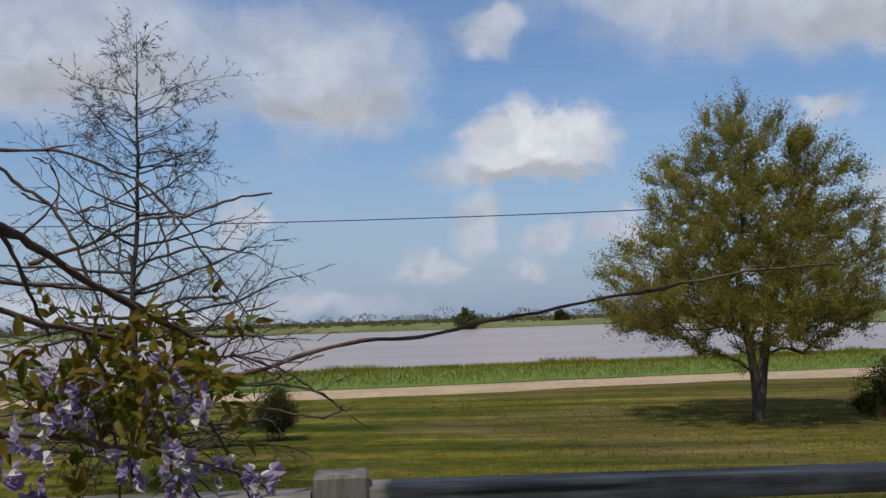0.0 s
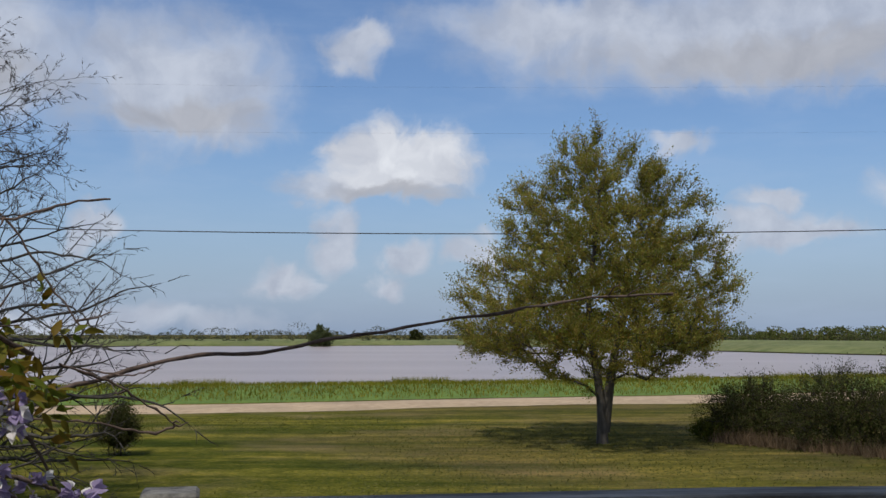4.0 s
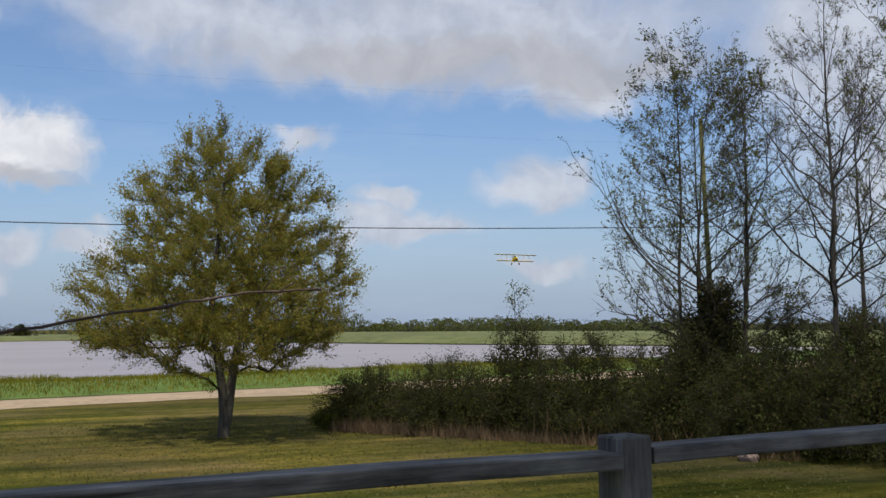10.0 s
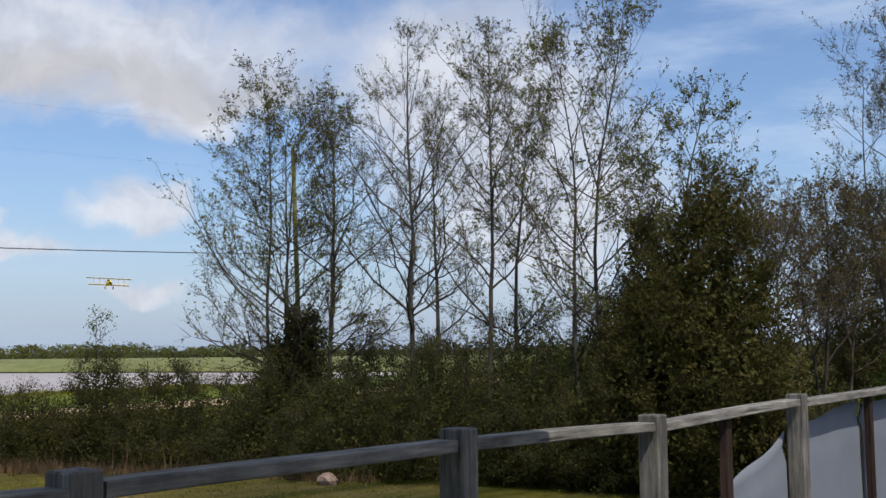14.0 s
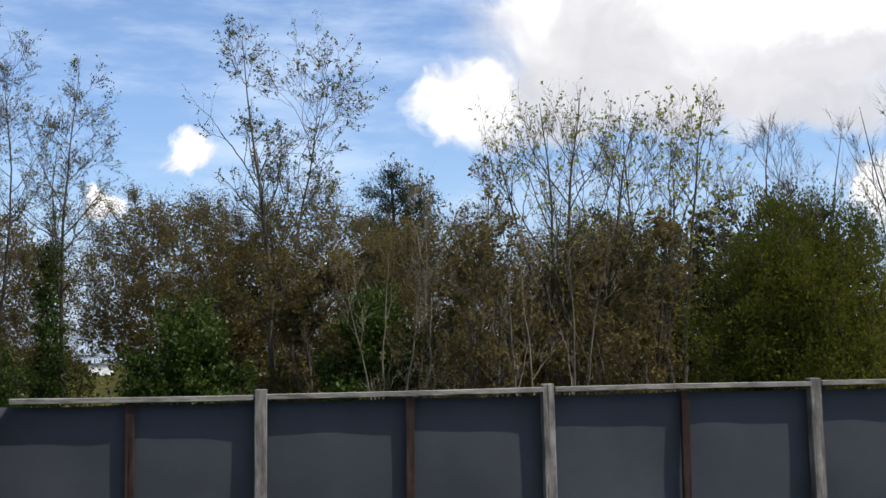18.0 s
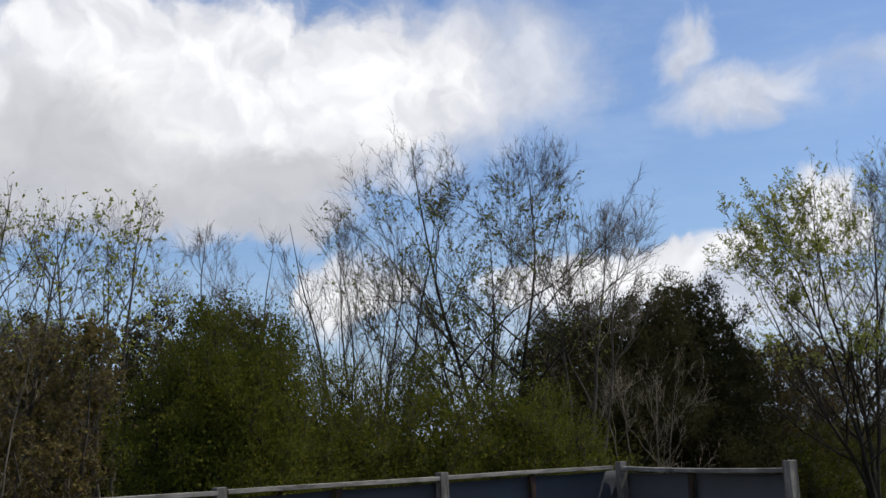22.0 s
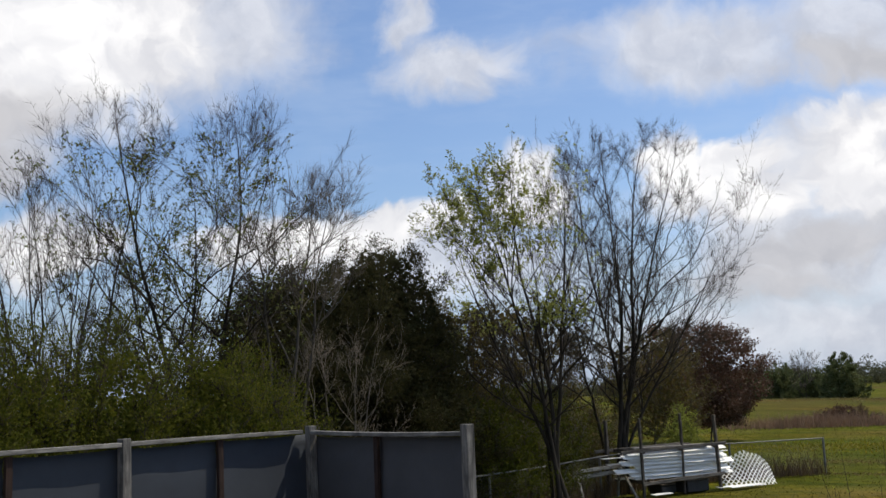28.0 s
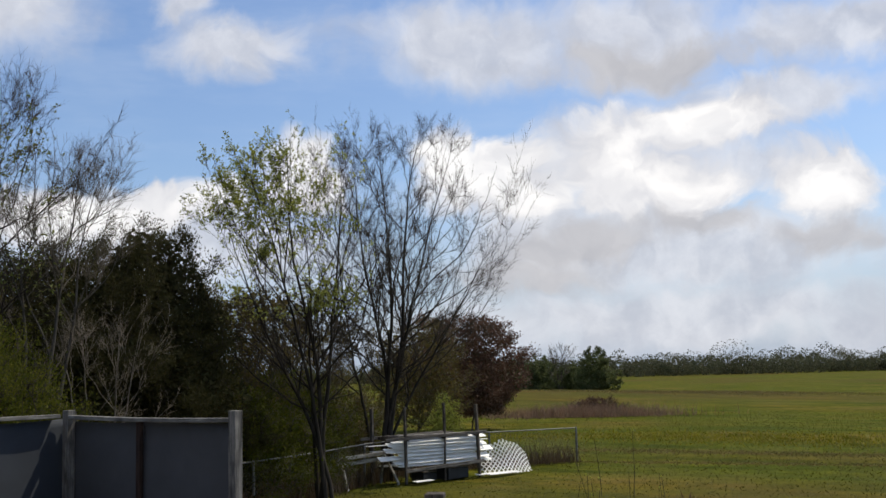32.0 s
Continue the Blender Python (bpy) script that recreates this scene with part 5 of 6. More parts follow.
dome_tree(35.8, 5.4, 105, 8.4, 6.4, "wide russet and olive oak with a domed crown", n=520, n_twig=6000, leaf=L_BROWN, n_leaf=46000, profile=OAKB, size=(0.085, 0.050), name="oak_tree")
shrub("evergreen_shrub", "glossy green privet shrub behind the fence", 21.7, 5.6, 110, 4.2, 2.5, L_GREEN, 13000, (0.14, 0.085), n=260, n_twig=2200)
shrub("evergreen_shrub", "dark glossy evergreen shrub behind the fence", 22.2, 2.1, 111, 4.2, 2.4, L_GREEN, 13000, (0.14, 0.085), n=260, n_twig=2200)
shrub("evergreen_shrub", "low green shrub at the fence corner", 23.5, 10.3, 112, 3.4, 2.0, L_GREEN, 8000, (0.10, 0.06), n=200, n_twig=1600)
# pine
rng = np.random.default_rng(8)
pine_t = pts(120, 260, (0.9, 1.8, 2.0, 2.1, 1.6, 0.9), 5.0, 11.5, lobes=0.45, hollow=0.5)
tree("pine_tree", "dark green pine rising behind the thicket", 50.2, 3.4, 121, [bole(rng, 0, 0, 10.8, (0, 0), 0.05)], pine_t, M_BARK_DARK, 3000, (0.6, 0.008), L_PINE, 16000, (0.26, 0.06), tip=0.012, bf=0.6, rise=0.0, slope=0.0, min_trunk=0.2, spread=0.10)
# thicket behind the long side of the fence
dome_tree(28.6, 1.2, 131, 6.7, 4.8, "brown twiggy oak deep in the thicket", n=420, n_twig=4200, z0=0.6, leaf=L_BROWN, n_leaf=36000, profile=OAKB, size=(0.08, 0.046), name="oak_tree")
dome_tree(28.4, -2.4, 132, 6.3, 4.8, "brown and olive oak deep in the thicket", n=420, n_twig=4200, z0=0.6, leaf=L_BROWN, n_leaf=36000, profile=OAKB, size=(0.08, 0.046), name="oak_tree")
for a in [
    dict(x=23.4, y=0.5, seed=130, h=7.2, w=2.6, label="bare pale scrub tree", bark=M_BARK_PALE, stems=2, tufts=500),
    dict(x=22.1, y=-1.9, seed=134, h=8.4, w=3.2, label="airy tree with yellow-green young leaves", tufts=800, leaf=L_YEL, tops=[(0.3, 1.5, 7.5), (0.0, -0.2, 8.4), (0.1, -1.5, 7.9), (-0.3, 0.7, 8.1)], z0=3.4, size=(0.07, 0.045), bark=M_BARK_GREY, n_twig=2, stout=1.7, spread=44.0, r0=0.12, limbs=11),
    dict(x=23.6, y=-4.2, seed=135, h=8.7, w=3.8, label="tall bare scrub tree", tufts=500, leaf=L_YEL, tops=[(0.3, 1.0, 8.0), (0.1, -0.9, 8.5), (0.0, 0.1, 7.6)], z0=3.6, n_twig=2, stout=1.5, spread=42.0, limbs=11, r0=0.11),
    dict(x=23.4, y=-6.2, seed=136, h=7.7, w=2.8, label="bare scrub tree with thin upright limbs", stems=4, fan=0.2, z0=3.0, limbs=9, n_twig=2, stout=1.3),
    dict(x=21.0, y=0.2, seed=137, h=5.4, w=3.0, label="brown twiggy thicket behind the fence", tufts=3400, z0=0.5, limbs=14, n_twig=3),
    dict(x=21.4, y=-2.9, seed=138, h=5.4, w=3.2, label="brown twiggy thicket behind the fence", tufts=3400, z0=0.5, limbs=14, n_twig=3),
    dict(x=23.6, y=3.2, seed=139, h=5.2, w=3.0, label="brown twiggy thicket behind the fence", tufts=4200, z0=0.5, n_twig=3),
    dict(x=25.0, y=5.9, seed=140, h=4.6, w=2.6, label="brown twiggy thicket below the oaks", tufts=4200, z0=0.5, n_twig=3),
    dict(x=19.6, y=1.6, seed=142, h=5.0, w=2.2, label="thin pale bare stems in front of the thicket", bark=M_BARK_PALE, stems=4, limbs=5, fan=0.16, r0=0.04, z0=1.4, deep=3, n_twig=2, stout=1.3),
    dict(x=19.4, y=-1.2, seed=143, h=5.6, w=2.4, label="thin pale bare stems in front of the thicket", bark=M_BARK_PALE, stems=4, limbs=5, fan=0.14, r0=0.045, z0=1.4, deep=3, n_twig=2, stout=1.3),
    dict(x=20.6, y=-8.6, seed=141, h=7.7, w=3.4, label="bare tree with many upright limbs", stems=6, limbs=9, fan=0.17, angle=33.0, z0=2.4, profile=(0.9, 1.0, 1.0, 0.9, 0.7, 0.5, 0.3), bark=M_BARK_DARK, spread=26.0, lift=0.16, n_twig=2, high=1.3),
]:
    thicket_tree(**a)
for x, y, sd, h, w in ((31.0, -6.4, 150, 7.3, 5.0), (31.6, -9.0, 151, 7.7, 4.6), (31.4, -3.8, 152, 7.1, 5.0)):
    shrub("cedar_tree", "dark cedar behind the thicket", x, y, sd, h, w, L_CEDAR, 18000, (0.18, 0.085), n=420, n_twig=3600, profile=(0.9, 1.0, 1.0, 0.92, 0.78, 0.5, 0.2), category="tree", hollow=0.3)
shrub("privet", "tall dense yellow-green privet bush behind the fence", 16.7, -4.8, 160, 5.15, 3.3, L_PRIVET, 46000, (0.085, 0.040), n=620, n_twig=6500, twig=0.42, group="privets behind the fence", upright=0.5, profile=(0.95, 1.0, 1.0, 0.92, 0.75, 0.45))
for x, y, sd, h, w in ((17.5, -6.9, 161, 4.3, 2.6), (17.7, -8.6, 162, 4.5, 2.8), (17.6, -10.3, 163, 4.3, 2.6), (18.4, -11.6, 164, 4.0, 2.6)):
    shrub("privet", "airy yellow-green privet bush behind the fence", x, y, sd, h, w, L_PRIVET, 17000, (0.085, 0.040), n=320, n_twig=3200, twig=0.5, group="privets behind the fence", upright=0.5)
# willows, juniper and bare trees near the pasture
thicket_tree(21.1, -12.2, 170, 10.2, 6.0, "tall leaning willow with small fresh green leaves", tops=[(0.9, 1.9, 9.7), (-0.3, -0.7, 9.4), (0.7, 2.2, 7.4), (0.0, 0.5, 8.0)], z0=2.4, limbs=17, leaf=L_POP, tufts=3000, size=(0.085, 0.040),
             profile=(0.6, 0.85, 1.0, 1.0, 0.9, 0.75, 0.55, 0.3), bark=M_BARK_DARK, angle=46.0, lift=0.10, r0=0.11, leaf_at=lambda p: p[2] < 8.6 and p[1] > -1.4)
thicket_tree(19.6, -12.9, 171, 7.9, 3.6, "bare brown tree beside the willow", tops=[(0.2, 0.5, 7.2), (-0.2, -0.5, 7.9), (-0.6, -1.2, 7.3)], z0=2.6, limbs=14, bark=M_BARK_GREY)
shrub("juniper", "big dark shaggy juniper", 21.9, -17.5, 175, 7.1, 5.2, L_CEDAR, 46000, (0.12, 0.044), n=620, n_twig=6200, profile=(0.95, 1.0, 1.0, 0.95, 0.85, 0.68, 0.5, 0.22), category="tree", twig=0.36, hollow=0.3, upright=0.8)
shrub("juniper", "broad dark juniper with a low shoulder", 22.5, -15.4, 174, 6.3, 5.4, L_CEDAR, 46000, (0.12, 0.044), n=700, n_twig=6000, profile=(0.9, 1.0, 1.0, 1.0, 0.9, 0.75, 0.4), category="tree", twig=0.36, hollow=0.3, upright=0.8)
thicket_tree(19.6, -14.5, 176, 4.9, 2.8, "bare grey scrub in front of the juniper", bark=M_BARK_PALE, stems=4, limbs=6, fan=0.16, r0=0.045, z0=1.2, deep=3)
thicket_tree(19.3, -20.9, 177, 9.0, 5.4, "willow with a bright yellow-green top", tops=[(1.7, 1.8, 7.3), (1.1, 1.2, 8.5), (0.6, 0.7, 9.05), (-0.3, -0.2, 8.6), (0.2, 0.3, 7.0)], limbs=14, leaf=L_YEL, tufts=5200, size=(0.075, 0.036), z0=2.0, bark=M_BARK_DARK, r0=0.11,
             angle=40.0, lift=0.12, leaf_at=lambda p: p[1] > 0.1 and p[2] > 4.6 + 1.6 * (math.sin(p[0] * 2.1 + p[2] * 1.3) > 0.0))
thicket_tree(21.6, -26.0, 178, 10.8, 5.6, "large bare tree with wide arching dark limbs", tops=[(0.3, 0.95, 9.8), (-0.6, 0.2, 10.3), (-1.6, -0.5, 10.8), (-2.2, -0.9, 9.7), (-3.2, -1.4, 6.8), (0.5, 1.2, 7.2)], limbs=19, z0=2.2, bark=M_BARK_DARK,
             r0=0.14, lift=0.12, angle=44.0, spread=35.0, thin=0.0045)
for x, y, sd, h, w in ((22.6, -20.6, 196, 5.4, 4.6), (23.4, -22.8, 197, 5.6, 5.0), (24.2, -25.4, 198, 4.8, 4.4)):
    thicket_tree(x, y, sd, h, w, "brown twiggy scrub behind the bare trees", stems=5, limbs=9, fan=0.2, z0=0.5, tufts=2600, leaf=L_BROWN, r0=0.05, bark=M_BARK_CYP)
for k, (x, y, h, w, leaf) in enumerate(((20.9, -20.0, 3.2, 3.6, L_PRIVET), (21.8, -22.2, 3.2, 3.8, L_PRIVET), (23.4, -25.6, 3.0, 3.6, L_BROWN), (23.6, -21.4, 4.4, 4.2, L_BROWN), (24.9, -24.2, 4.4, 4.2, L_BROWN), (24.6, -27.4, 3.0, 3.2, L_PRIVET))):
    shrub("brush", "tangled brown and olive brush along the wire fence", x, y, 180 + k, h, w, leaf, 8500, (0.095, 0.048), n=200, n_twig=2600, group="brush along the wire fence", twig=0.4, bark=M_BARK_GREY)
dome_tree(34.6, -48.6, 183, 6.2, 7.0, "maroon-leaved tree at the edge of the pasture", n=360, n_twig=3000, leaf=L_RED, n_leaf=17000, z0=0.8, size=(0.16, 0.10), profile=OAKB)
dome_tree(33.0, -42.5, 184, 5.6, 5.0, "brown twiggy tree behind the bare trees", n=320, n_twig=3000, leaf=L_BROWN, n_leaf=7000, z0=0.6, size=(0.15, 0.08), profile=OAKB)
shrub("cedar_tree", "dark cedar at the edge of the pasture", 43.5, -63.0, 185, 4.6, 3.4, L_CEDAR, 8000, (0.22, 0.10), n=150, n_twig=900, category="tree")
shrub("yellow_bush", "small yellow flowering bush", 29.8, -40.4, 186, 2.0, 1.4, L_YEL, 1800, (0.12, 0.06), n=60, n_twig=400)
for x, y, sd, h, w in ((57.7, -105.5, 190, 5.2, 5.0), (68.0, -111.0, 191, 4.6, 5.0), (73.0, -112.0, 192, 4.2, 5.0), (79.0, -116.0, 193, 4.0, 6.0), (63.0, -110.0, 194, 3.6, 5.0)):
    shrub("far_bush", "rounded grey-green bush at the far side of the pasture", x, y, sd, h, w, L_FARBUSH, 9000, (0.22, 0.17), n=160, n_twig=700, category="bush")
thicket_tree(63.2, -108.0, 195, 5.9, 3.4, "small bare tree at the far side of the pasture", z0=1.0, thin=0.012, deep=3)

# ---- unseen house wall and porch roof added behind the camera, shading the near deck ----
M_SIDING = plain_material("painted_siding", (0.55, 0.54, 0.5), (0.66, 0.65, 0.6), 8.0, 0.7)
bm = box_bm(6.0, 0.25, 6.2, 0.0)
me = bpy.data.meshes.new("wall_house")
bm.to_mesh(me), bm.free(), me.materials.append(M_SIDING)
ob = tagged(new("wall_house", me), "plain painted house wall, unseen, added behind the deck", "wall", kind="structure")
ob.matrix_basis = pose(-2.75, -1.45, 0)
bm = box_bm(3.3, 3.2, 0.16, 0.0)
me = bpy.data.meshes.new("ceiling")
bm.to_mesh(me), bm.free(), me.materials.append(M_SIDING)
ob = tagged(new("ceiling", me), "plain unseen porch roof added to shade the deck", "roof", kind="structure")
ob.matrix_basis = pose(1.05, 0.28, 4.45)


# ---- wisteria on the near rail ----
def smooth_line(ctrl, k=5):
    """A Catmull-Rom line through control points."""
    p = np.array([ctrl[0]] + list(ctrl) + [ctrl[-1]], float)
    out = []
    for i in range(1, len(p) - 2):
        for u in np.linspace(0, 1, k, endpoint=False):
            out.append(0.5 * (2 * p[i] + (p[i + 1] - p[i - 1]) * u + (2 * p[i - 1] - 5 * p[i] + 4 * p[i + 1] - p[i + 2]) * u * u + (3 * p[i] - p[i - 1] - 3 * p[i + 1] + p[i + 2]) * u ** 3))
    out.append(p[-2])
    return np.array(out)


wisteria = tagged(empty("wisteria", -0.55, 1.8, 2.0), "wisteria vine with mauve flowers and bronze leaves on the rail", "vine")
ORG = np.array([-0.55, 1.8, 2.0])
rng = np.random.default_rng(77)
VINES = [
    (0.0075, [(-0.57, 1.99, 2.97), (-0.51, 2.11, 2.998), (-0.44, 2.23, 3.02), (-0.31, 2.36, 3.058), (-0.19, 2.47, 3.062), (-0.08, 2.57, 3.084), (0.04, 2.67, 3.104), (0.31, 2.74, 3.147), (0.50, 2.81, 3.178), (0.70, 2.86, 3.19)]),
    (0.0100, [(-0.59, 1.50, 3.23), (-0.59, 1.59, 3.22), (-0.57, 1.68, 3.19), (-0.53, 1.79, 3.14), (-0.49, 1.89, 3.10), (-0.46, 1.98, 3.07)]),
    (0.0042, [(-0.85, 2.04, 3.39), (-0.74, 2.09, 3.39), (-0.66, 2.12, 3.36), (-0.62, 2.14, 3.34), (-0.58, 2.15, 3.30), (-0.54, 2.16, 3.25), (-0.50, 2.18, 3.18), (-0.45, 2.19, 3.11)]),
    (0.0050, [(-0.74, 1.98, 3.20), (-0.67, 2.03, 3.23), (-0.60, 2.08, 3.27), (-0.54, 2.12, 3.28), (-0.47, 2.17, 3.31), (-0.41, 2.20, 3.32)]),
    (0.0050, [(-0.75, 1.87, 3.35), (-0.71, 1.89, 3.31), (-0.67, 1.90, 3.28), (-0.64, 1.91, 3.23), (-0.62, 1.92, 3.17), (-0.60, 1.93, 3.12)]),
    (0.0030, [(-0.75, 1.98, 3.31), (-0.71, 1.99, 3.29), (-0.67, 2.01, 3.28), (-0.64, 2.03, 3.29), (-0.59, 2.04, 3.32)]),
    (0.0060, [(-0.71, 1.77, 3.17), (-0.64, 1.84, 3.16), (-0.58, 1.90, 3.15), (-0.52, 1.96, 3.11)]),
    (0.0065, [(-0.62, 1.59, 2.98), (-0.56, 1.66, 2.97), (-0.51, 1.72, 2.95), (-0.46, 1.77, 2.93), (-0.41, 1.82, 2.91), (-0.38, 1.86, 2.89), (-0.35, 1.91, 2.86)]),
    (0.0040, [(-0.48, 2.18, 3.05), (-0.44, 2.22, 3.03), (-0.40, 2.25, 3.01), (-0.35, 2.29, 2.97), (-0.32, 2.32, 2.94)]),
    (0.0040, [(-0.32, 2.32, 2.94), (-0.36, 2.29, 2.93), (-0.43, 2.25, 2.95), (-0.52, 2.20, 2.96), (-0.56, 2.16, 2.98)]),
    (0.0040, [(-0.49, 1.86, 2.98), (-0.49, 1.90, 2.93), (-0.48, 1.94, 2.87), (-0.47, 1.98, 2.83)]),
    (0.0040, [(-0.44, 1.88, 2.97), (-0.42, 1.92, 2.92), (-0.41, 1.96, 2.87), (-0.40, 2.00, 2.82)]),
    (0.0080, [(-0.67, 1.68, 3.14), (-0.62, 1.74, 3.11), (-0.59, 1.79, 3.10), (-0.54, 1.85, 3.08)]),
    (0.0030, [(-0.46, 2.24, 3.04), (-0.40, 2.25, 3.03), (-0.37, 2.26, 3.03), (-0.34, 2.27, 3.04)]),
    (0.0030, [(-0.73, 2.15, 3.09), (-0.76, 2.14, 3.05), (-0.78, 2.13, 3.00)]),
    (0.0055, [(-0.55, 1.73, 3.09), (-0.54, 1.78, 3.03), (-0.54, 1.81, 2.95), (-0.55, 1.85, 2.85)]),
    (0.0060, [(-0.66, 1.68, 3.26), (-0.65, 1.73, 3.21), (-0.64, 1.77, 3.15), (-0.63, 1.81, 3.09)]),
    (0.0030, [(-0.66, 1.90, 3.27), (-0.66, 1.91, 3.31), (-0.67, 1.90, 3.34), (-0.69, 1.89, 3.35)]),
]
for radius, ctrl in VINES:
    line = smooth_line(ctrl) - ORG
    k = len(line)
    rad = 0.60 * radius * np.linspace(1.0, 0.6, k) * (1 + 0.12 * np.sin(np.arange(k) * 1.7))
    rad[rng.integers(1, k - 1, max(1, k // 9))] *= 1.45
    line[1:-1] += rng.normal(size=(k - 2, 3)) * 0.0012
    child("stem", tubes_mesh("stem", [(line, rad, 7)], M_VINE), wisteria)
side = []
for radius, ctrl in VINES[:9]:
    line = smooth_line(ctrl) - ORG
    for _ in range(3):
        p = line[rng.integers(2, len(line))]
        d = unit(rng.normal(size=3) * 0.6 + np.array([0.6, 0, 0.1]))
        L = rng.uniform(0.03, 0.09)
        side.append((np.array([p, p + d * L * 0.5 + rng.normal(size=3) * 0.006, p + d * L]), np.array([0.002, 0.0017, 0.0008]), 4))
tagged(child("side_twig", tubes_mesh("side_twig", side, M_VINE), wisteria), kind="stuff")


def leaflet(rng, at, way, length, width):
    """One leaflet: a folded blade with a pointed tip, two strips of quads."""
    way = unit(way)
    s = unit(np.cross(way, unit(rng.normal(size=3) + np.array([0, -0.6, 0.9]))))
    up = np.cross(s, way)
    us = np.linspace(0, 1, 6)
    w = width / 2 * np.sin(np.pi * us ** 0.8) ** 0.8 * (1 - 0.25 * us)
    mid = at + way * (us * length)[:, None] - up * (0.22 * length * us ** 2)[:, None]
    lt = mid + s * w[:, None] + up * (w * 0.35)[:, None]
    rt = mid - s * w[:, None] + up * (w * 0.35)[:, None]
    return np.concatenate([mid, lt, rt])


lq = []
for i in range(5):
    lq += [(i, i + 1, 7 + i, 6 + i), (i + 1, i, 12 + i, 13 + i)]
BLOBS = [
    (-0.70, 2.16, 3.08, 0.042), (-0.66, 2.18, 3.09, 0.042), (-0.62, 2.19, 3.09, 0.042), (-0.58, 2.21, 3.08, 0.042), (-0.68, 2.17, 3.04, 0.042), (-0.63, 2.19, 3.04, 0.042), (-0.65, 2.18, 2.99, 0.042),
    (-0.53, 1.85, 3.08, 0.049), (-0.50, 1.91, 3.05, 0.059), (-0.53, 1.80, 3.03, 0.048), (-0.46, 1.93, 3.01, 0.042), (-0.59, 1.66, 3.03, 0.059), (-0.54, 1.74, 2.98, 0.046), (-0.57, 1.73, 3.05, 0.038), (-0.61, 1.66, 3.06, 0.037), (-0.51, 1.64, 2.93, 0.043), (-0.50, 1.81, 2.96, 0.048), (-0.44, 1.98, 3.08, 0.017), (-0.63, 1.70, 3.15, 0.014), (-0.475, 1.79, 3.07, 0.05), (-0.43, 1.81, 3.05, 0.04), (-0.51, 1.77, 3.05, 0.05),
]
for x, y, z, r in BLOBS:
    # each tuft of young leaves is a spray of pinnate leaves
    for _ in range(max(1, int(r * 120))):
        p = np.array([x, y, z]) - ORG + rng.normal(size=3) * r * 0.75
        axis = unit(rng.normal(size=3) + np.array([0.1, -0.3, -0.5]))
        L = rng.uniform(0.045, 0.085)
        vs, qs = [], []
        for j in range(7):
            u = (j // 2 + 1) / 4
            out = unit(np.cross(axis, rng.normal(size=3))) * (1 if j % 2 else -1)
            v = leaflet(rng, p + axis * L * u, axis * 0.6 + out * 0.9 if j < 6 else axis, rng.uniform(0.019, 0.038), rng.uniform(0.010, 0.018))
            qs += [tuple(k + 18 * j for k in q) for q in lq]
            vs.append(v)
        child("leaf", mesh_fast("leaf", np.concatenate(vs), qs, [], L_WISTERIA, True), wisteria)
FLOWERS = [
    (-0.47, 1.82, 3.04, 0.040), (-0.46, 1.87, 2.99, 0.049), (-0.43, 1.73, 2.92, 0.082), (-0.46, 1.66, 2.93, 0.043), (-0.34, 1.80, 2.89, 0.031), (-0.54, 1.63, 3.01, 0.050), (-0.54, 1.69, 3.00, 0.037), (-0.41, 1.84, 2.90, 0.032), (-0.47, 1.77, 2.99, 0.031), (-0.55, 1.57, 2.98, 0.041),
    (-0.45, 1.77, 3.03, 0.055), (-0.42, 1.78, 3.00, 0.05), (-0.57, 1.73, 3.00, 0.045), (-0.59, 1.72, 3.04, 0.04), (-0.50, 1.76, 2.92, 0.06), (-0.44, 1.77, 2.90, 0.07),
    (-0.64, 1.70, 2.94, 0.06), (-0.53, 1.74, 2.95, 0.045), (-0.61, 1.71, 2.91, 0.06), (-0.52, 1.75, 3.01, 0.035), (-0.34, 1.81, 2.89, 0.035),
]
for x, y, z, L in FLOWERS:
    base = np.array([x, y, z]) - ORG
    for j in range(int(7 + L * 110)):
        u = rng.uniform(0, 1)
        a = rng.uniform(0, 6.283)
        p = base + np.array([math.cos(a) * 0.014 * (1.25 - u), math.sin(a) * 0.014 * (1.25 - u), L * 0.5 - L * u])
        out = unit(np.array([math.cos(a), math.sin(a), 0.25 - 0.7 * u]))
        # three petals that share their root
        bm = bmesh.new()
        for side_way in (out, out + np.array([0, 0, 0.9]), out + np.array([0, 0, -0.5])):
            vs = [bm.verts.new(c) for c in leaflet(rng, p, side_way, rng.uniform(0.010, 0.018), rng.uniform(0.010, 0.016))]
            for q in lq:
                bm.faces.new([vs[i] for i in q])
        bmesh.ops.remove_doubles(bm, verts=bm.verts[:], dist=1e-5)
        part("floret", bm, L_PETAL, wisteria, "pale mauve floret")

# ---- power lines ----
M_CABLE = plain_material("dark_cable", (0.02, 0.02, 0.022), (0.04, 0.04, 0.042), 2.0, 0.6)


def wire(label, a, b, sag, radius):
    u = np.linspace(0, 1, 40)
    p = np.array(a)[None] * (1 - u[:, None]) + np.array(b)[None] * u[:, None]
    p[:, 2] -= sag * 4 * u * (1 - u)
    me = tubes_mesh("power_line", [(p, np.full(40, radius), 5)], M_CABLE)
    return tagged(new("power_line", me), label, "cable", "overhead lines over the road")


wire("dark sagging overhead cable along the road", (-45, 47, 8.55), (42, 47, 8.35), 1.15, 0.022)
wire("thin overhead line high above the road", (-45, 49, 14.7), (46, 45, 14.3), 0.9, 0.0015)
wire("thin overhead line high above the road", (-45, 49, 12.4), (46, 45, 12.2), 0.7, 0.0015)

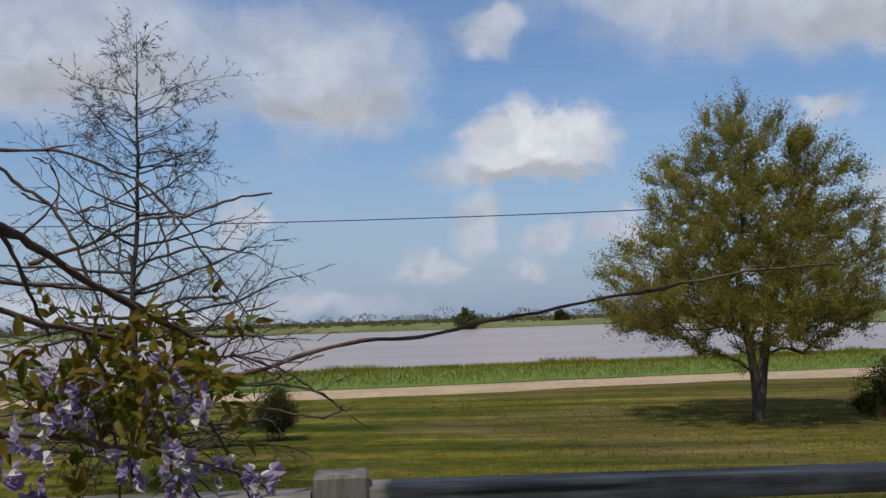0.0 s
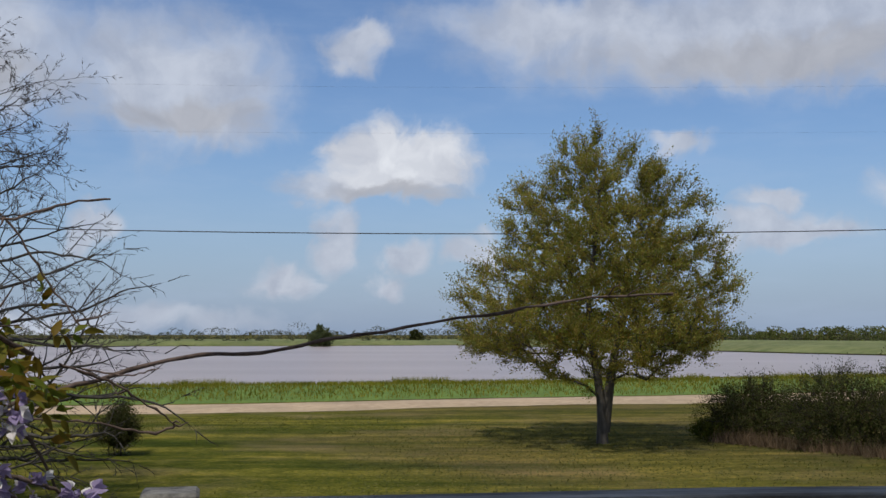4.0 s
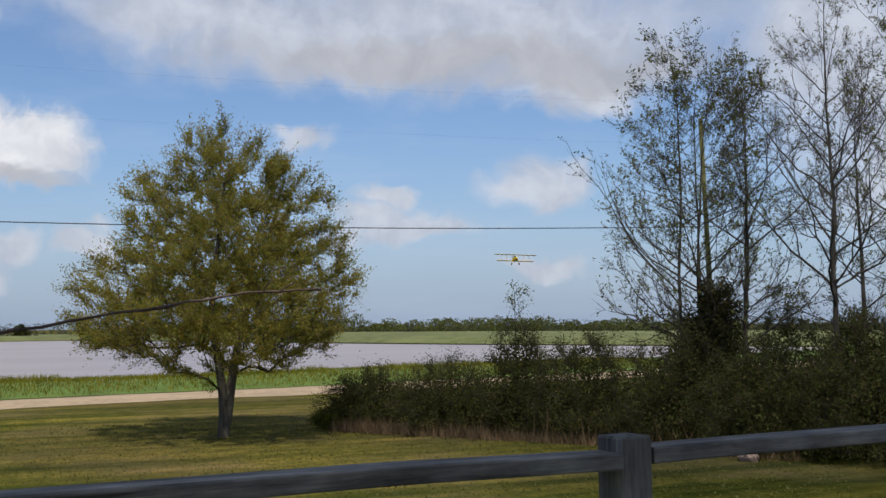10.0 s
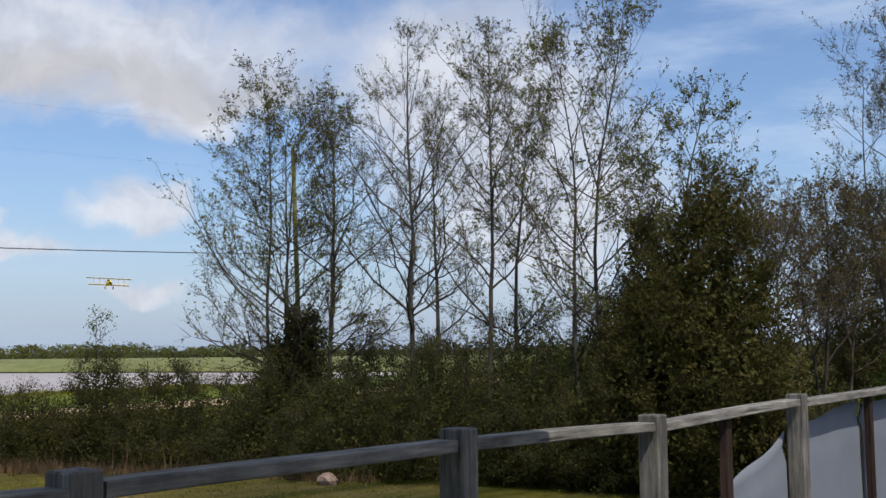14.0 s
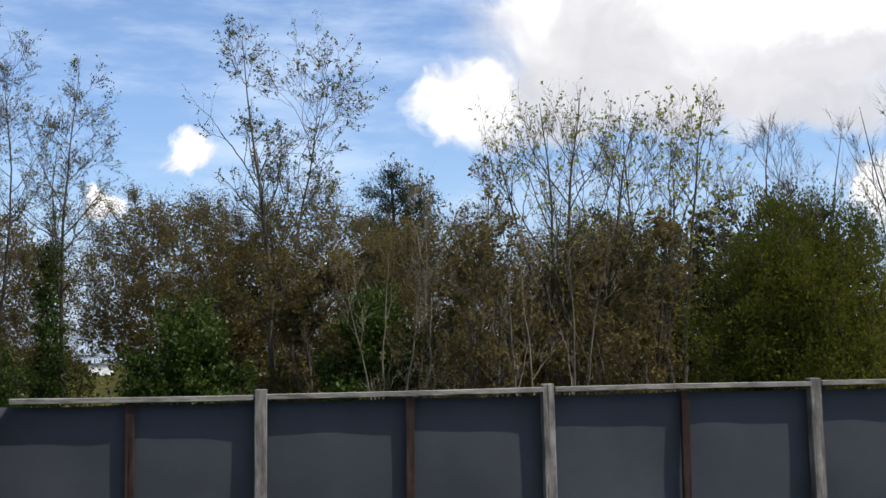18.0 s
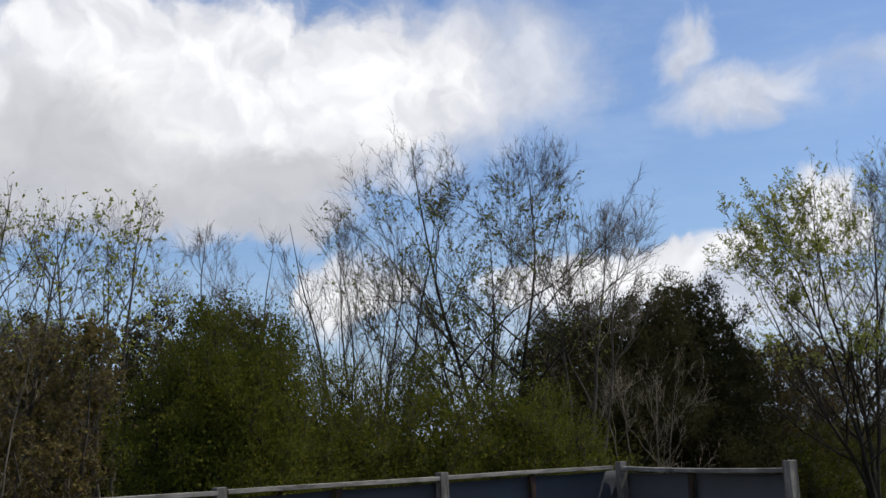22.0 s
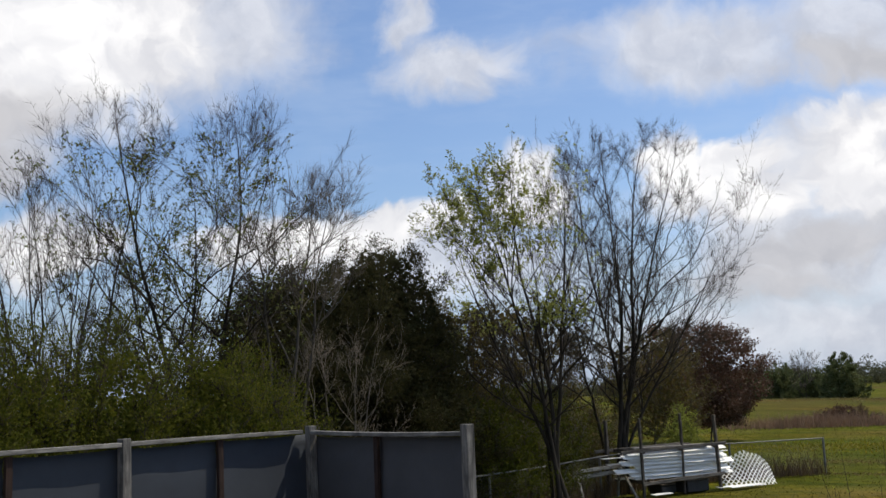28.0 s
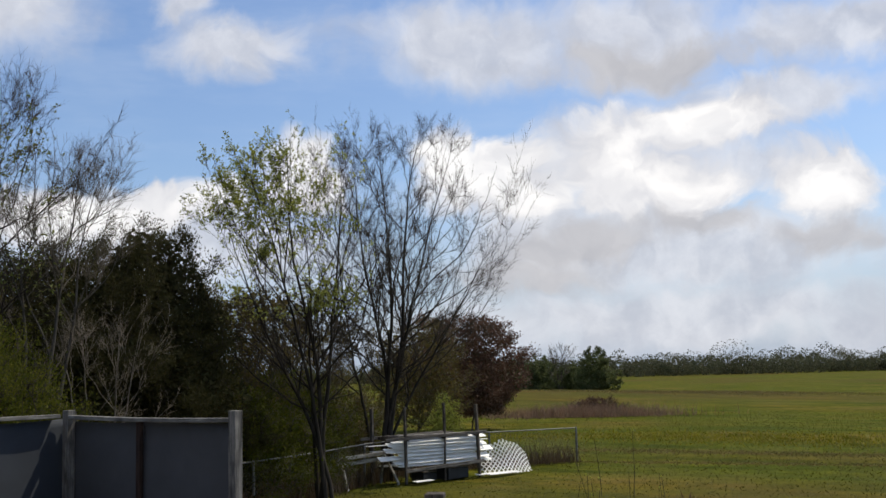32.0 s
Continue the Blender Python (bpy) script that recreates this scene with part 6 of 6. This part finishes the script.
# ---- the yellow crop-dusting biplane ----
M_YELLOW = plain_material("yellow_aircraft_paint", (0.80, 0.55, 0.01), (0.86, 0.62, 0.02), 1.0, 0.35, relief=0.0)
M_WHITEWING = plain_material("pale_wing_paint", (0.62, 0.60, 0.5), (0.7, 0.68, 0.58), 1.0, 0.4, relief=0.0)
M_BLACK = plain_material("black_rubber", (0.015, 0.015, 0.015), (0.03, 0.03, 0.03), 4.0, 0.7)
M_GLASS_DARK = plain_material("dark_canopy_glass", (0.01, 0.012, 0.015), (0.02, 0.022, 0.025), 1.0, 0.1, relief=0.0)
plane = tagged(empty("biplane", 145.6, 296.4, 22.0, 0), "yellow crop-dusting biplane flying low over the field", "airplane")
plane.matrix_basis = pose(145.6, 296.4, 22.0, 5, -2, 163)


def wing_bm(span, chord, thick):
    bm = bmesh.new()
    prof = [(-0.5, 0.0), (-0.3, 0.5), (0.1, 0.45), (0.5, 0.05), (0.3, -0.25), (-0.3, -0.3)]
    rows = []
    for x, k in ((-span / 2, 0.75), (-span / 2 + 0.4, 1.0), (0, 1.0), (span / 2 - 0.4, 1.0), (span / 2, 0.75)):
        rows.append([bm.verts.new((x, -c * chord * k, t * thick)) for c, t in prof])
    for r0, r1 in zip(rows, rows[1:]):
        for j in range(6):
            bm.faces.new((r0[j], r1[j], r1[(j + 1) % 6], r0[(j + 1) % 6]))
    bm.faces.new(rows[0]), bm.faces.new(rows[-1])
    bmesh.ops.recalc_face_normals(bm, faces=bm.faces[:])
    return bm


fy = np.array([3.6, 3.3, 2.6, 1.2, 0.0, -1.6, -3.2, -4.4])
fr = np.array([0.25, 0.55, 0.68, 0.62, 0.6, 0.45, 0.26, 0.1])
child("fuselage", tubes_mesh("fuselage", [(np.stack([0 * fy, fy, 0.05 * (3.6 - fy)], 1), fr, 12)], M_YELLOW), plane)
part("upper_wing", wing_bm(12.6, 1.6, 0.22), M_WHITEWING, plane, "pale upper wing", pose(0, 1.5, 1.45))
part("lower_wing", wing_bm(11.2, 1.5, 0.2), M_YELLOW, plane, "", pose(0, 1.0, -0.35))
part("tailplane", wing_bm(4.2, 1.1, 0.1), M_YELLOW, plane, "", pose(0, -4.0, 0.4))
part("fin", wing_bm(1.7, 1.2, 0.1), M_YELLOW, plane, "", pose(0, -4.1, 1.2, 0, 90, 0))
part("canopy", box_bm(0.7, 1.3, 0.7, 0.15), M_GLASS_DARK, plane, "dark cockpit canopy", pose(0, 0.2, 0.55))
for sx in (-4.2, -2.6, 2.6, 4.2):
    part("strut", box_bm(0.07, 0.14, 1.8, 0.01), M_YELLOW, plane, "", pose(sx, 1.2, -0.35))
for sx in (-1.1, 1.1):
    gear = part("landing_leg", box_bm(0.1, 0.14, 1.0, 0.01), M_YELLOW, plane, "", pose(sx * 0.8, 1.9, -1.25, 0, -18 * sx, 0))
    bm = bmesh.new()
    bmesh.ops.create_cone(bm, cap_ends=True, segments=14, radius1=0.38, radius2=0.38, depth=0.22)
    bmesh.ops.rotate(bm, matrix=Matrix.Rotation(math.pi / 2, 3, "Y"), verts=bm.verts)
    part("wheel", bm, M_BLACK, plane, "black wheel", pose(sx, 1.9, -1.3))
part("propeller_blade", box_bm(0.16, 0.05, 2.5, 0.01, False), M_BLACK, plane, "", pose(0, 3.72, 0, 0, 35, 0))

# ---- rack with white siding, lattice, sawhorse, wire fence ----
M_OLDWOOD = wood_material("old_rack_timber", (0.04, 0.033, 0.028), (0.16, 0.14, 0.12), 2)
M_PALEWOOD = wood_material("sun_bleached_timber", (0.16, 0.15, 0.135), (0.42, 0.40, 0.37), 0)
M_RACKRAIL = wood_material("rack_rail_timber", (0.07, 0.06, 0.052), (0.24, 0.215, 0.19), 0)
M_VINYL = plain_material("white_vinyl", (0.80, 0.79, 0.74), (0.9, 0.89, 0.85), 3.0, 0.45, relief=0.03)
M_STEEL = plain_material("galvanised_steel", (0.11, 0.11, 0.105), (0.20, 0.20, 0.19), 8.0, 0.6, 0.4)
rng = np.random.default_rng(31)
rack = tagged(empty("lumber_rack", 19.9, -25.0, 0, -105.1), "weathered timber rack with tall posts", "rack")
for x, y, h, w in ((0.0, 0.0, 2.18, 0.07), (1.42, 0.02, 2.02, 0.05), (2.72, 0.0, 2.15, 0.085), (-0.25, 1.3, 2.12, 0.09), (2.5, 1.35, 2.2, 0.07), (1.2, 1.35, 1.3, 0.08)):
    part("post", box_bm(w, w, h, 0.006), M_OLDWOOD, rack, "", pose(x, y, 0, rng.uniform(-1.5, 1.5), rng.uniform(-2.5, 2.5), rng.uniform(0, 20)))
for x0, x1, y, z0, z1 in ((-0.05, 2.85, -0.06, 0.37, 0.48), (-0.75, 2.95, -0.07, 1.27, 1.33), (-0.3, 2.7, 1.42, 0.42, 0.45), (-0.6, 2.6, 1.42, 1.25, 1.3)):
    L = math.hypot(x1 - x0, z1 - z0)
    part("rail", box_bm(L, 0.045, 0.09, 0.006, False), M_RACKRAIL, rack, "grey-brown timber rail", pose((x0 + x1) / 2, y, (z0 + z1) / 2, 0, -math.degrees(math.atan2(z1 - z0, x1 - x0)), 0))
for x in (0.05, 1.4, 2.65):
    part("crossbar", box_bm(0.05, 1.5, 0.1, 0.006, False), M_OLDWOOD, rack, "", pose(x, 0.68, 0.42))
    part("crossbar", box_bm(0.05, 1.5, 0.1, 0.006, False), M_OLDWOOD, rack, "", pose(x, 0.68, 1.25))


def siding_bm(length):
    """A strip of lap siding: stepped profile with a lip."""
    bm = bmesh.new()
    prof = [(0.0, 0.0), (0.0, 0.012), (0.10, 0.028), (0.10, 0.016), (0.20, 0.03), (0.20, 0.018), (0.10, 0.004), (0.02, 0.0)]
    a = [bm.verts.new((-length / 2, y, z)) for y, z in prof]
    b = [bm.verts.new((length / 2, y, z)) for y, z in prof]
    for j in range(8):
        bm.faces.new((a[j], b[j], b[(j + 1) % 8], a[(j + 1) % 8]))
    bm.faces.new(a), bm.faces.new(b)
    bmesh.ops.recalc_face_normals(bm, faces=bm.faces[:])
    return bm


me = bpy.data.meshes.new("siding_strip")
bm = siding_bm(3.5)
bm.to_mesh(me), bm.free(), me.materials.append(M_VINYL)
rack_m = rack.matrix_basis.copy()
for j in range(8):
    for k in range(3):
        if k and j % 2:
            continue
        ob = tagged(new("siding_strip", me), "white vinyl siding strip stacked on the timber rack", "siding", "strips of siding on the rack")
        tilt = rng.uniform(20, 34) if k == 0 else rng.uniform(-5, 5)
        ob.matrix_basis = rack_m @ pose(1.2 + rng.uniform(-0.35, 0.45), 0.02 + 0.34 * k + rng.uniform(-0.03, 0.03), 0.47 + j * 0.098 + rng.uniform(0, 0.012), tilt, rng.uniform(-1.0, 1.0), rng.uniform(-1.2, 1.2))
for k in range(3):
    ob = tagged(empty("board", 0, 0, 0), "grey weathered board lying on top of the rack", "board", "boards on the rack")
    part("plank", box_bm(rng.uniform(2.4, 3.4), 0.14, 0.025, 0.003), M_PALEWOOD if k % 2 else M_OLDWOOD, ob)
    ob.matrix_basis = rack_m @ pose(1.1 + rng.uniform(-0.5, 0.3), 0.1 + 0.25 * k, 1.31 + 0.012 * k, 0, rng.uniform(-1, 1), rng.uniform(-3, 3))
# dark scrap below the rack
for k, (x, y, sx, sy, sz) in enumerate(((2.0, 0.4, 0.9, 0.5, 0.32), (1.1, 0.6, 0.6, 0.5, 0.24))):
    ob = tagged(empty("scrap_box", 0, 0, 0), "dark scrap bin under the rack", "bin", "scrap under the rack")
    part("body", box_bm(sx, sy, sz, 0.02), M_BLACK, ob)
    part("lid", box_bm(sx * 1.04, sy * 1.04, 0.04, 0.01), M_OLDWOOD, ob, "", pose(0, 0, sz))
    ob.matrix_basis = rack_m @ pose(x, y, 0.0, 0, 0, 9)
for x, y, L, a in ((0.5, -0.25, 0.7, 8), (3.35, -0.12, 1.5, -3), (3.5, -0.3, 1.3, 4)):
    ob = tagged(empty("loose_strip", 0, 0, 0), "white vinyl strip lying in the grass", "siding", "loose strips on the grass")
    part("strip", siding_bm(L), M_VINYL, ob)
    ob.matrix_basis = rack_m @ pose(x, y, 0.06, 0, 0, a)

# sawhorse
horse = tagged(empty("sawhorse", 20.6, -23.9, 0, -97), "bleached timber sawhorse by the rack", "sawhorse")
part("beam", box_bm(1.75, 0.09, 0.09, 0.006, False), M_PALEWOOD, horse, "", pose(0, 0, 0.86, 0, -1.5, 0))
part("brace", box_bm(1.5, 0.03, 0.10, 0.004, False), M_PALEWOOD, horse, "", pose(0, 0.02, 0.70, 0, -3, 0))
for sx in (-0.78, 0.78):
    for sy in (-1, 1):
        part("leg", box_bm(0.07, 0.045, 0.93, 0.004, False), M_PALEWOOD, horse, "", pose(sx + (0.18 if sx > 0 else -0.05), sy * 0.2, 0.42, sy * 22, -14 if sx > 0 else 4, 0))

# white lattice sheet propped against the rack, sagging to one end
lat = tagged(empty("lattice_panel", 19.25, -27.85, 0.02, -112), "white plastic lattice sheet slumped on the grass", "lattice")


def on_sheet(u, w):
    """A place on the bent sheet: u along it, w up it (metres)."""
    top = np.interp(u, [0, 0.5, 0.95, 1.35, 1.9], [0.86, 0.92, 1.0, 0.93, 0.62]) + 0.03 * math.sin(u * 9)
    f = w / 1.0
    return (u + 0.05 * math.sin(f * 3), 0.42 * f - 0.10 * math.sin(u * 2.2) + 0.05 * math.sin(f * 4), top * f)


def slat(u0, w0, du, dw, n=7):
    bm = bmesh.new()
    rows = []
    L = math.hypot(du, dw)
    nx_, nz_ = -dw / L * 0.0145, du / L * 0.0145
    for i in range(n):
        t = i / (n - 1)
        a = on_sheet(u0 + du * t + nx_, w0 + dw * t + nz_)
        b = on_sheet(u0 + du * t - nx_, w0 + dw * t - nz_)
        rows.append([bm.verts.new((p[0], p[1] + o, p[2])) for p, o in ((a, 0), (b, 0), (b, 0.006), (a, 0.006))])
    for r0, r1 in zip(rows, rows[1:]):
        for j in range(4):
            bm.faces.new((r0[j], r1[j], r1[(j + 1) % 4], r0[(j + 1) % 4]))
    bm.faces.new(rows[0]), bm.faces.new(rows[-1])
    bmesh.ops.recalc_face_normals(bm, faces=bm.faces[:])
    return bm


for way in (1, -1):
    for k in range(-8, 17):
        u0 = k * 0.155
        lo, hi = 0.0, 1.0
        # clip the diagonal to the sheet
        if way > 0:
            w0, w1 = max(0.0, -u0), min(1.0, 1.9 - u0)
            if w1 - w0 > 0.08:
                part("slat", slat(u0 + w0, w0, w1 - w0, w1 - w0), M_VINYL, lat)
        else:
            u1 = u0 + 1.0
            w0, w1 = max(0.0, u1 - 1.9), min(1.0, u1)
            if w1 - w0 > 0.08:
                part("slat", slat(u1 - w0, w0, -(w1 - w0), w1 - w0), M_VINYL, lat)

# wire fence
CHAIN = [(19.5, -16.4), (19.7, -18.9), (20.2, -21.6), (21.1, -24.6), (21.6, -27.6), (20.7, -30.4), (19.1, -33.3)]
chain = tagged(empty("wire_fence", 0, 0, 0), "galvanised chain-link fence overgrown with weeds", "fence")
for x, y in CHAIN:
    part("post", box_bm(0.06, 0.06, 1.16, 0.012), M_STEEL, chain, "", pose(x, y, 0))
wires = []
for (x0, y0), (x1, y1) in zip(CHAIN, CHAIN[1:]):
    a, b = np.array((x0, y0, 1.13)), np.array((x1, y1, 1.13))
    child("top_rail", tubes_mesh("top_rail", [(np.linspace(a, b, 4), np.full(4, 0.022), 6)], M_STEEL), chain)
    L = np.linalg.norm(b - a)
    for k in range(int(L / 0.11)):
        for d in (-1, 1):
            p, q = (k + 0.5) * 0.11 / L, min(1.0, max(0.0, (k + 0.5) * 0.11 / L + d * 1.05 / L))
            h = abs(q - p) * L
            pa = a + (b - a) * p
            qa = a + (b - a) * q
            wires.append((np.array([(pa[0], pa[1], 0.05), (qa[0], qa[1], 0.05 + h)]), np.full(2, 0.0022), 3))
tagged(child("mesh", tubes_mesh("mesh", wires, M_STEEL), chain), kind="stuff")
# dry weeds along it
n = 5200
k = rng.integers(0, 6, n)
u = rng.uniform(0, 1, (n, 1))
p = np.array(CHAIN)[k] * (1 - u) + np.array(CHAIN)[k + 1] * u + rng.normal(size=(n, 2)) * 0.28 + np.array([0.25, 0])
v, t = blades(rng, p, np.zeros(n), rng.uniform(0.3, 0.85, n), 0.025, 0.25)
tagged(new("dry_weeds", mesh_fast("dry_weeds", v, [], t, L_DRY)), "dry brown weeds along the wire fence", "weeds", kind="stuff")
# brush pile and dead weeds in the pasture
shrub("brush_pile", "dark heap of old timber and brush in the pasture", 35.9, -65.2, 200, 1.25, 4.0, L_RED, 2600, (0.16, 0.06), n=140, n_twig=900, profile=(0.95, 1.0, 0.9, 0.7, 0.4), depth=0.8, category="brush pile")
n = 6000
u = rng.normal(size=(n, 2)) * np.array([2.6, 1.1])
v, t = blades(rng, np.array([35.2, -62.4]) + u @ np.array([[0.87, 0.5], [-0.5, 0.87]]), np.zeros(n), rng.uniform(0.4, 0.95, n), 0.05, 0.3)
tagged(new("dead_weeds", mesh_fast("dead_weeds", v, [], t, leaf_material("pinkish_dead_weeds", [(0.24, 0.14, 0.10), (0.32, 0.22, 0.15), (0.16, 0.10, 0.07)], 0.2, 0.8))), "pinkish-brown dead weeds round the brush pile", "weeds", kind="stuff")
# stone by the brush
bm = bmesh.new()
bmesh.ops.create_icosphere(bm, subdivisions=2, radius=0.24)
for vv in bm.verts:
    vv.co = vv.co * (1 + 0.25 * noise.noise(vv.co * 5))
    vv.co.z *= 0.75
me = bpy.data.meshes.new("stone")
bm.to_mesh(me), bm.free(), me.materials.append(plain_material("pinkish_stone", (0.16, 0.11, 0.09), (0.28, 0.2, 0.17), 9.0, 0.9))
tagged(new("stone", me), "small pinkish-brown stone at the edge of the lawn", "stone").matrix_basis = pose(15.7, 20.6, 0.1)

# newel posts at the deck's edge and bare stems beside them
for x, y, z, turn in ((3.68, -4.78, 2.52, 30), (2.75, -6.11, 2.37, 12)):
    ob = tagged(empty("newel_post", x, y, DECK_Z, turn), "dark weathered newel post of the deck steps", "post", "newel posts of the deck")
    part("shaft", box_bm(0.085, 0.085, z - DECK_Z - 0.03, 0.004), M_OLDWOOD, ob)
    part("cap", box_bm(0.1, 0.1, 0.03, 0.005), M_OLDWOOD, ob, "", pose(0, 0, z - DECK_Z - 0.03))
stems = tagged(empty("bare_shrub", 3.4, -6.35, DECK_Z), "thin bare green-brown stems rising beside the deck", "shrub")
for k in range(15):
    x = rng.uniform(-0.32, 0.42)
    h = rng.uniform(0.75, 1.28)
    d = rng.normal(size=2) * 0.09
    z = np.linspace(0, 1, 6)
    line = np.stack([x + d[0] * z + 0.035 * np.sin(z * 6 + k), rng.uniform(-0.1, 0.1) - 0.3 * x + d[1] * z, h * z], 1)
    st = child("stem", tubes_mesh("stem", [(line, np.linspace(0.0042, 0.0014, 6), 5)], M_BARK_DARK), stems)
    for p in line[rng.integers(2, 6, 5)]:
        v, q = leaf_quads(rng, p[None], unit(rng.normal(size=(1, 3)) + np.array([0, 0, 1.0])), 0.022, 0.012)
        child("bud", mesh_fast("bud", v, q, [], L_YEL), st)
tuft = tagged(empty("spiky_plant", 2.82, -5.95, DECK_Z), "spiky straw-yellow plant beside the newel post", "plant")
for k in range(16):
    a, e = rng.uniform(0, 6.283), rng.uniform(0.3, 1.3)
    d = np.array([math.cos(a) * math.cos(e), math.sin(a) * math.cos(e), math.sin(e)])
    v, q = leaf_quads(rng, np.array([[0, 0, 0.84]]), unit(d[None]), 0.11, 0.012)
    child("spike", mesh_fast("spike", v, q, [], L_DRY), tuft)
child("stalk", tubes_mesh("stalk", [(np.array([(0, 0, 0), (0.01, 0, 0.45), (0, 0, 0.9)]), np.array([0.012, 0.009, 0.006]), 6)], M_BARK_DARK), tuft)

# lone trees on the far shore and a white shed across the fields
shrub("lone_tree", "rounded lone tree on the far shore of the pond", -14.3, 244.9, 300, 4.8, 5.2, L_FARBUSH, 7000, (0.36, 0.26), n=140, n_twig=400, category="tree")
shrub("far_bush", "small dark round tree across the fields", 8.0, 300.2, 301, 4.6, 4.0, L_HEDGE, 2000, (0.5, 0.35), n=70, n_twig=300, category="bush")
shed = tagged(empty("far_shed", 237.0, 80.0, 0, 20), "small white shed far across the fields", "shed")
part("wall", box_bm(9.0, 5.0, 2.2, 0.02), M_VINYL, shed)
part("roof", box_bm(9.6, 5.8, 0.3, 0.05), M_STEEL, shed, "", pose(0, 0, 2.2))
part("door", box_bm(2.0, 0.08, 1.9, 0.01), M_OLDWOOD, shed, "", pose(1.0, 2.52, 0.05))


def patch(label, name, x, y, turn, sx, sy, count, height, width, mat, seed):
    """A soft-edged patch of grass or weeds."""
    rng = np.random.default_rng(seed)
    u = rng.normal(size=(count, 2)) * np.array([sx, sy])
    c, sn = math.cos(radians(turn)), math.sin(radians(turn))
    p = np.array([x, y]) + u @ np.array([[c, sn], [-sn, c]])
    v, t = blades(rng, p, np.array([rise(a, b) for a, b in p]), rng.uniform(0.4, 1.2, count) * height, width, 0.6)
    return tagged(new(name, mesh_fast(name, v, [], t, mat)), label, "grass", kind="stuff")


L_STRAW = leaf_material("straw_blade", [(0.16, 0.125, 0.05), (0.21, 0.165, 0.075), (0.12, 0.11, 0.035)], 0.3, 0.8)
patch("dry straw-coloured grass along an old wheel track", "dry_grass", 15.5, -38.3, 4, 5.5, 0.55, 5200, 0.05, 0.045, L_STRAW, 1)
patch("dry straw-coloured grass along an old wheel track", "dry_grass", 13.5, -34.2, 8, 4.5, 0.35, 3000, 0.05, 0.045, L_STRAW, 2)
patch("lush green grass band in the pasture", "lush_grass", 17.0, -45.5, 0, 7.0, 1.8, 6500, 0.12, 0.06, L_GRASS, 3)
patch("dry pinkish grass in the middle of the pasture", "dry_grass", 40.0, -98.0, 18, 10.0, 3.0, 9000, 0.16, 0.05, L_STRAW, 4)
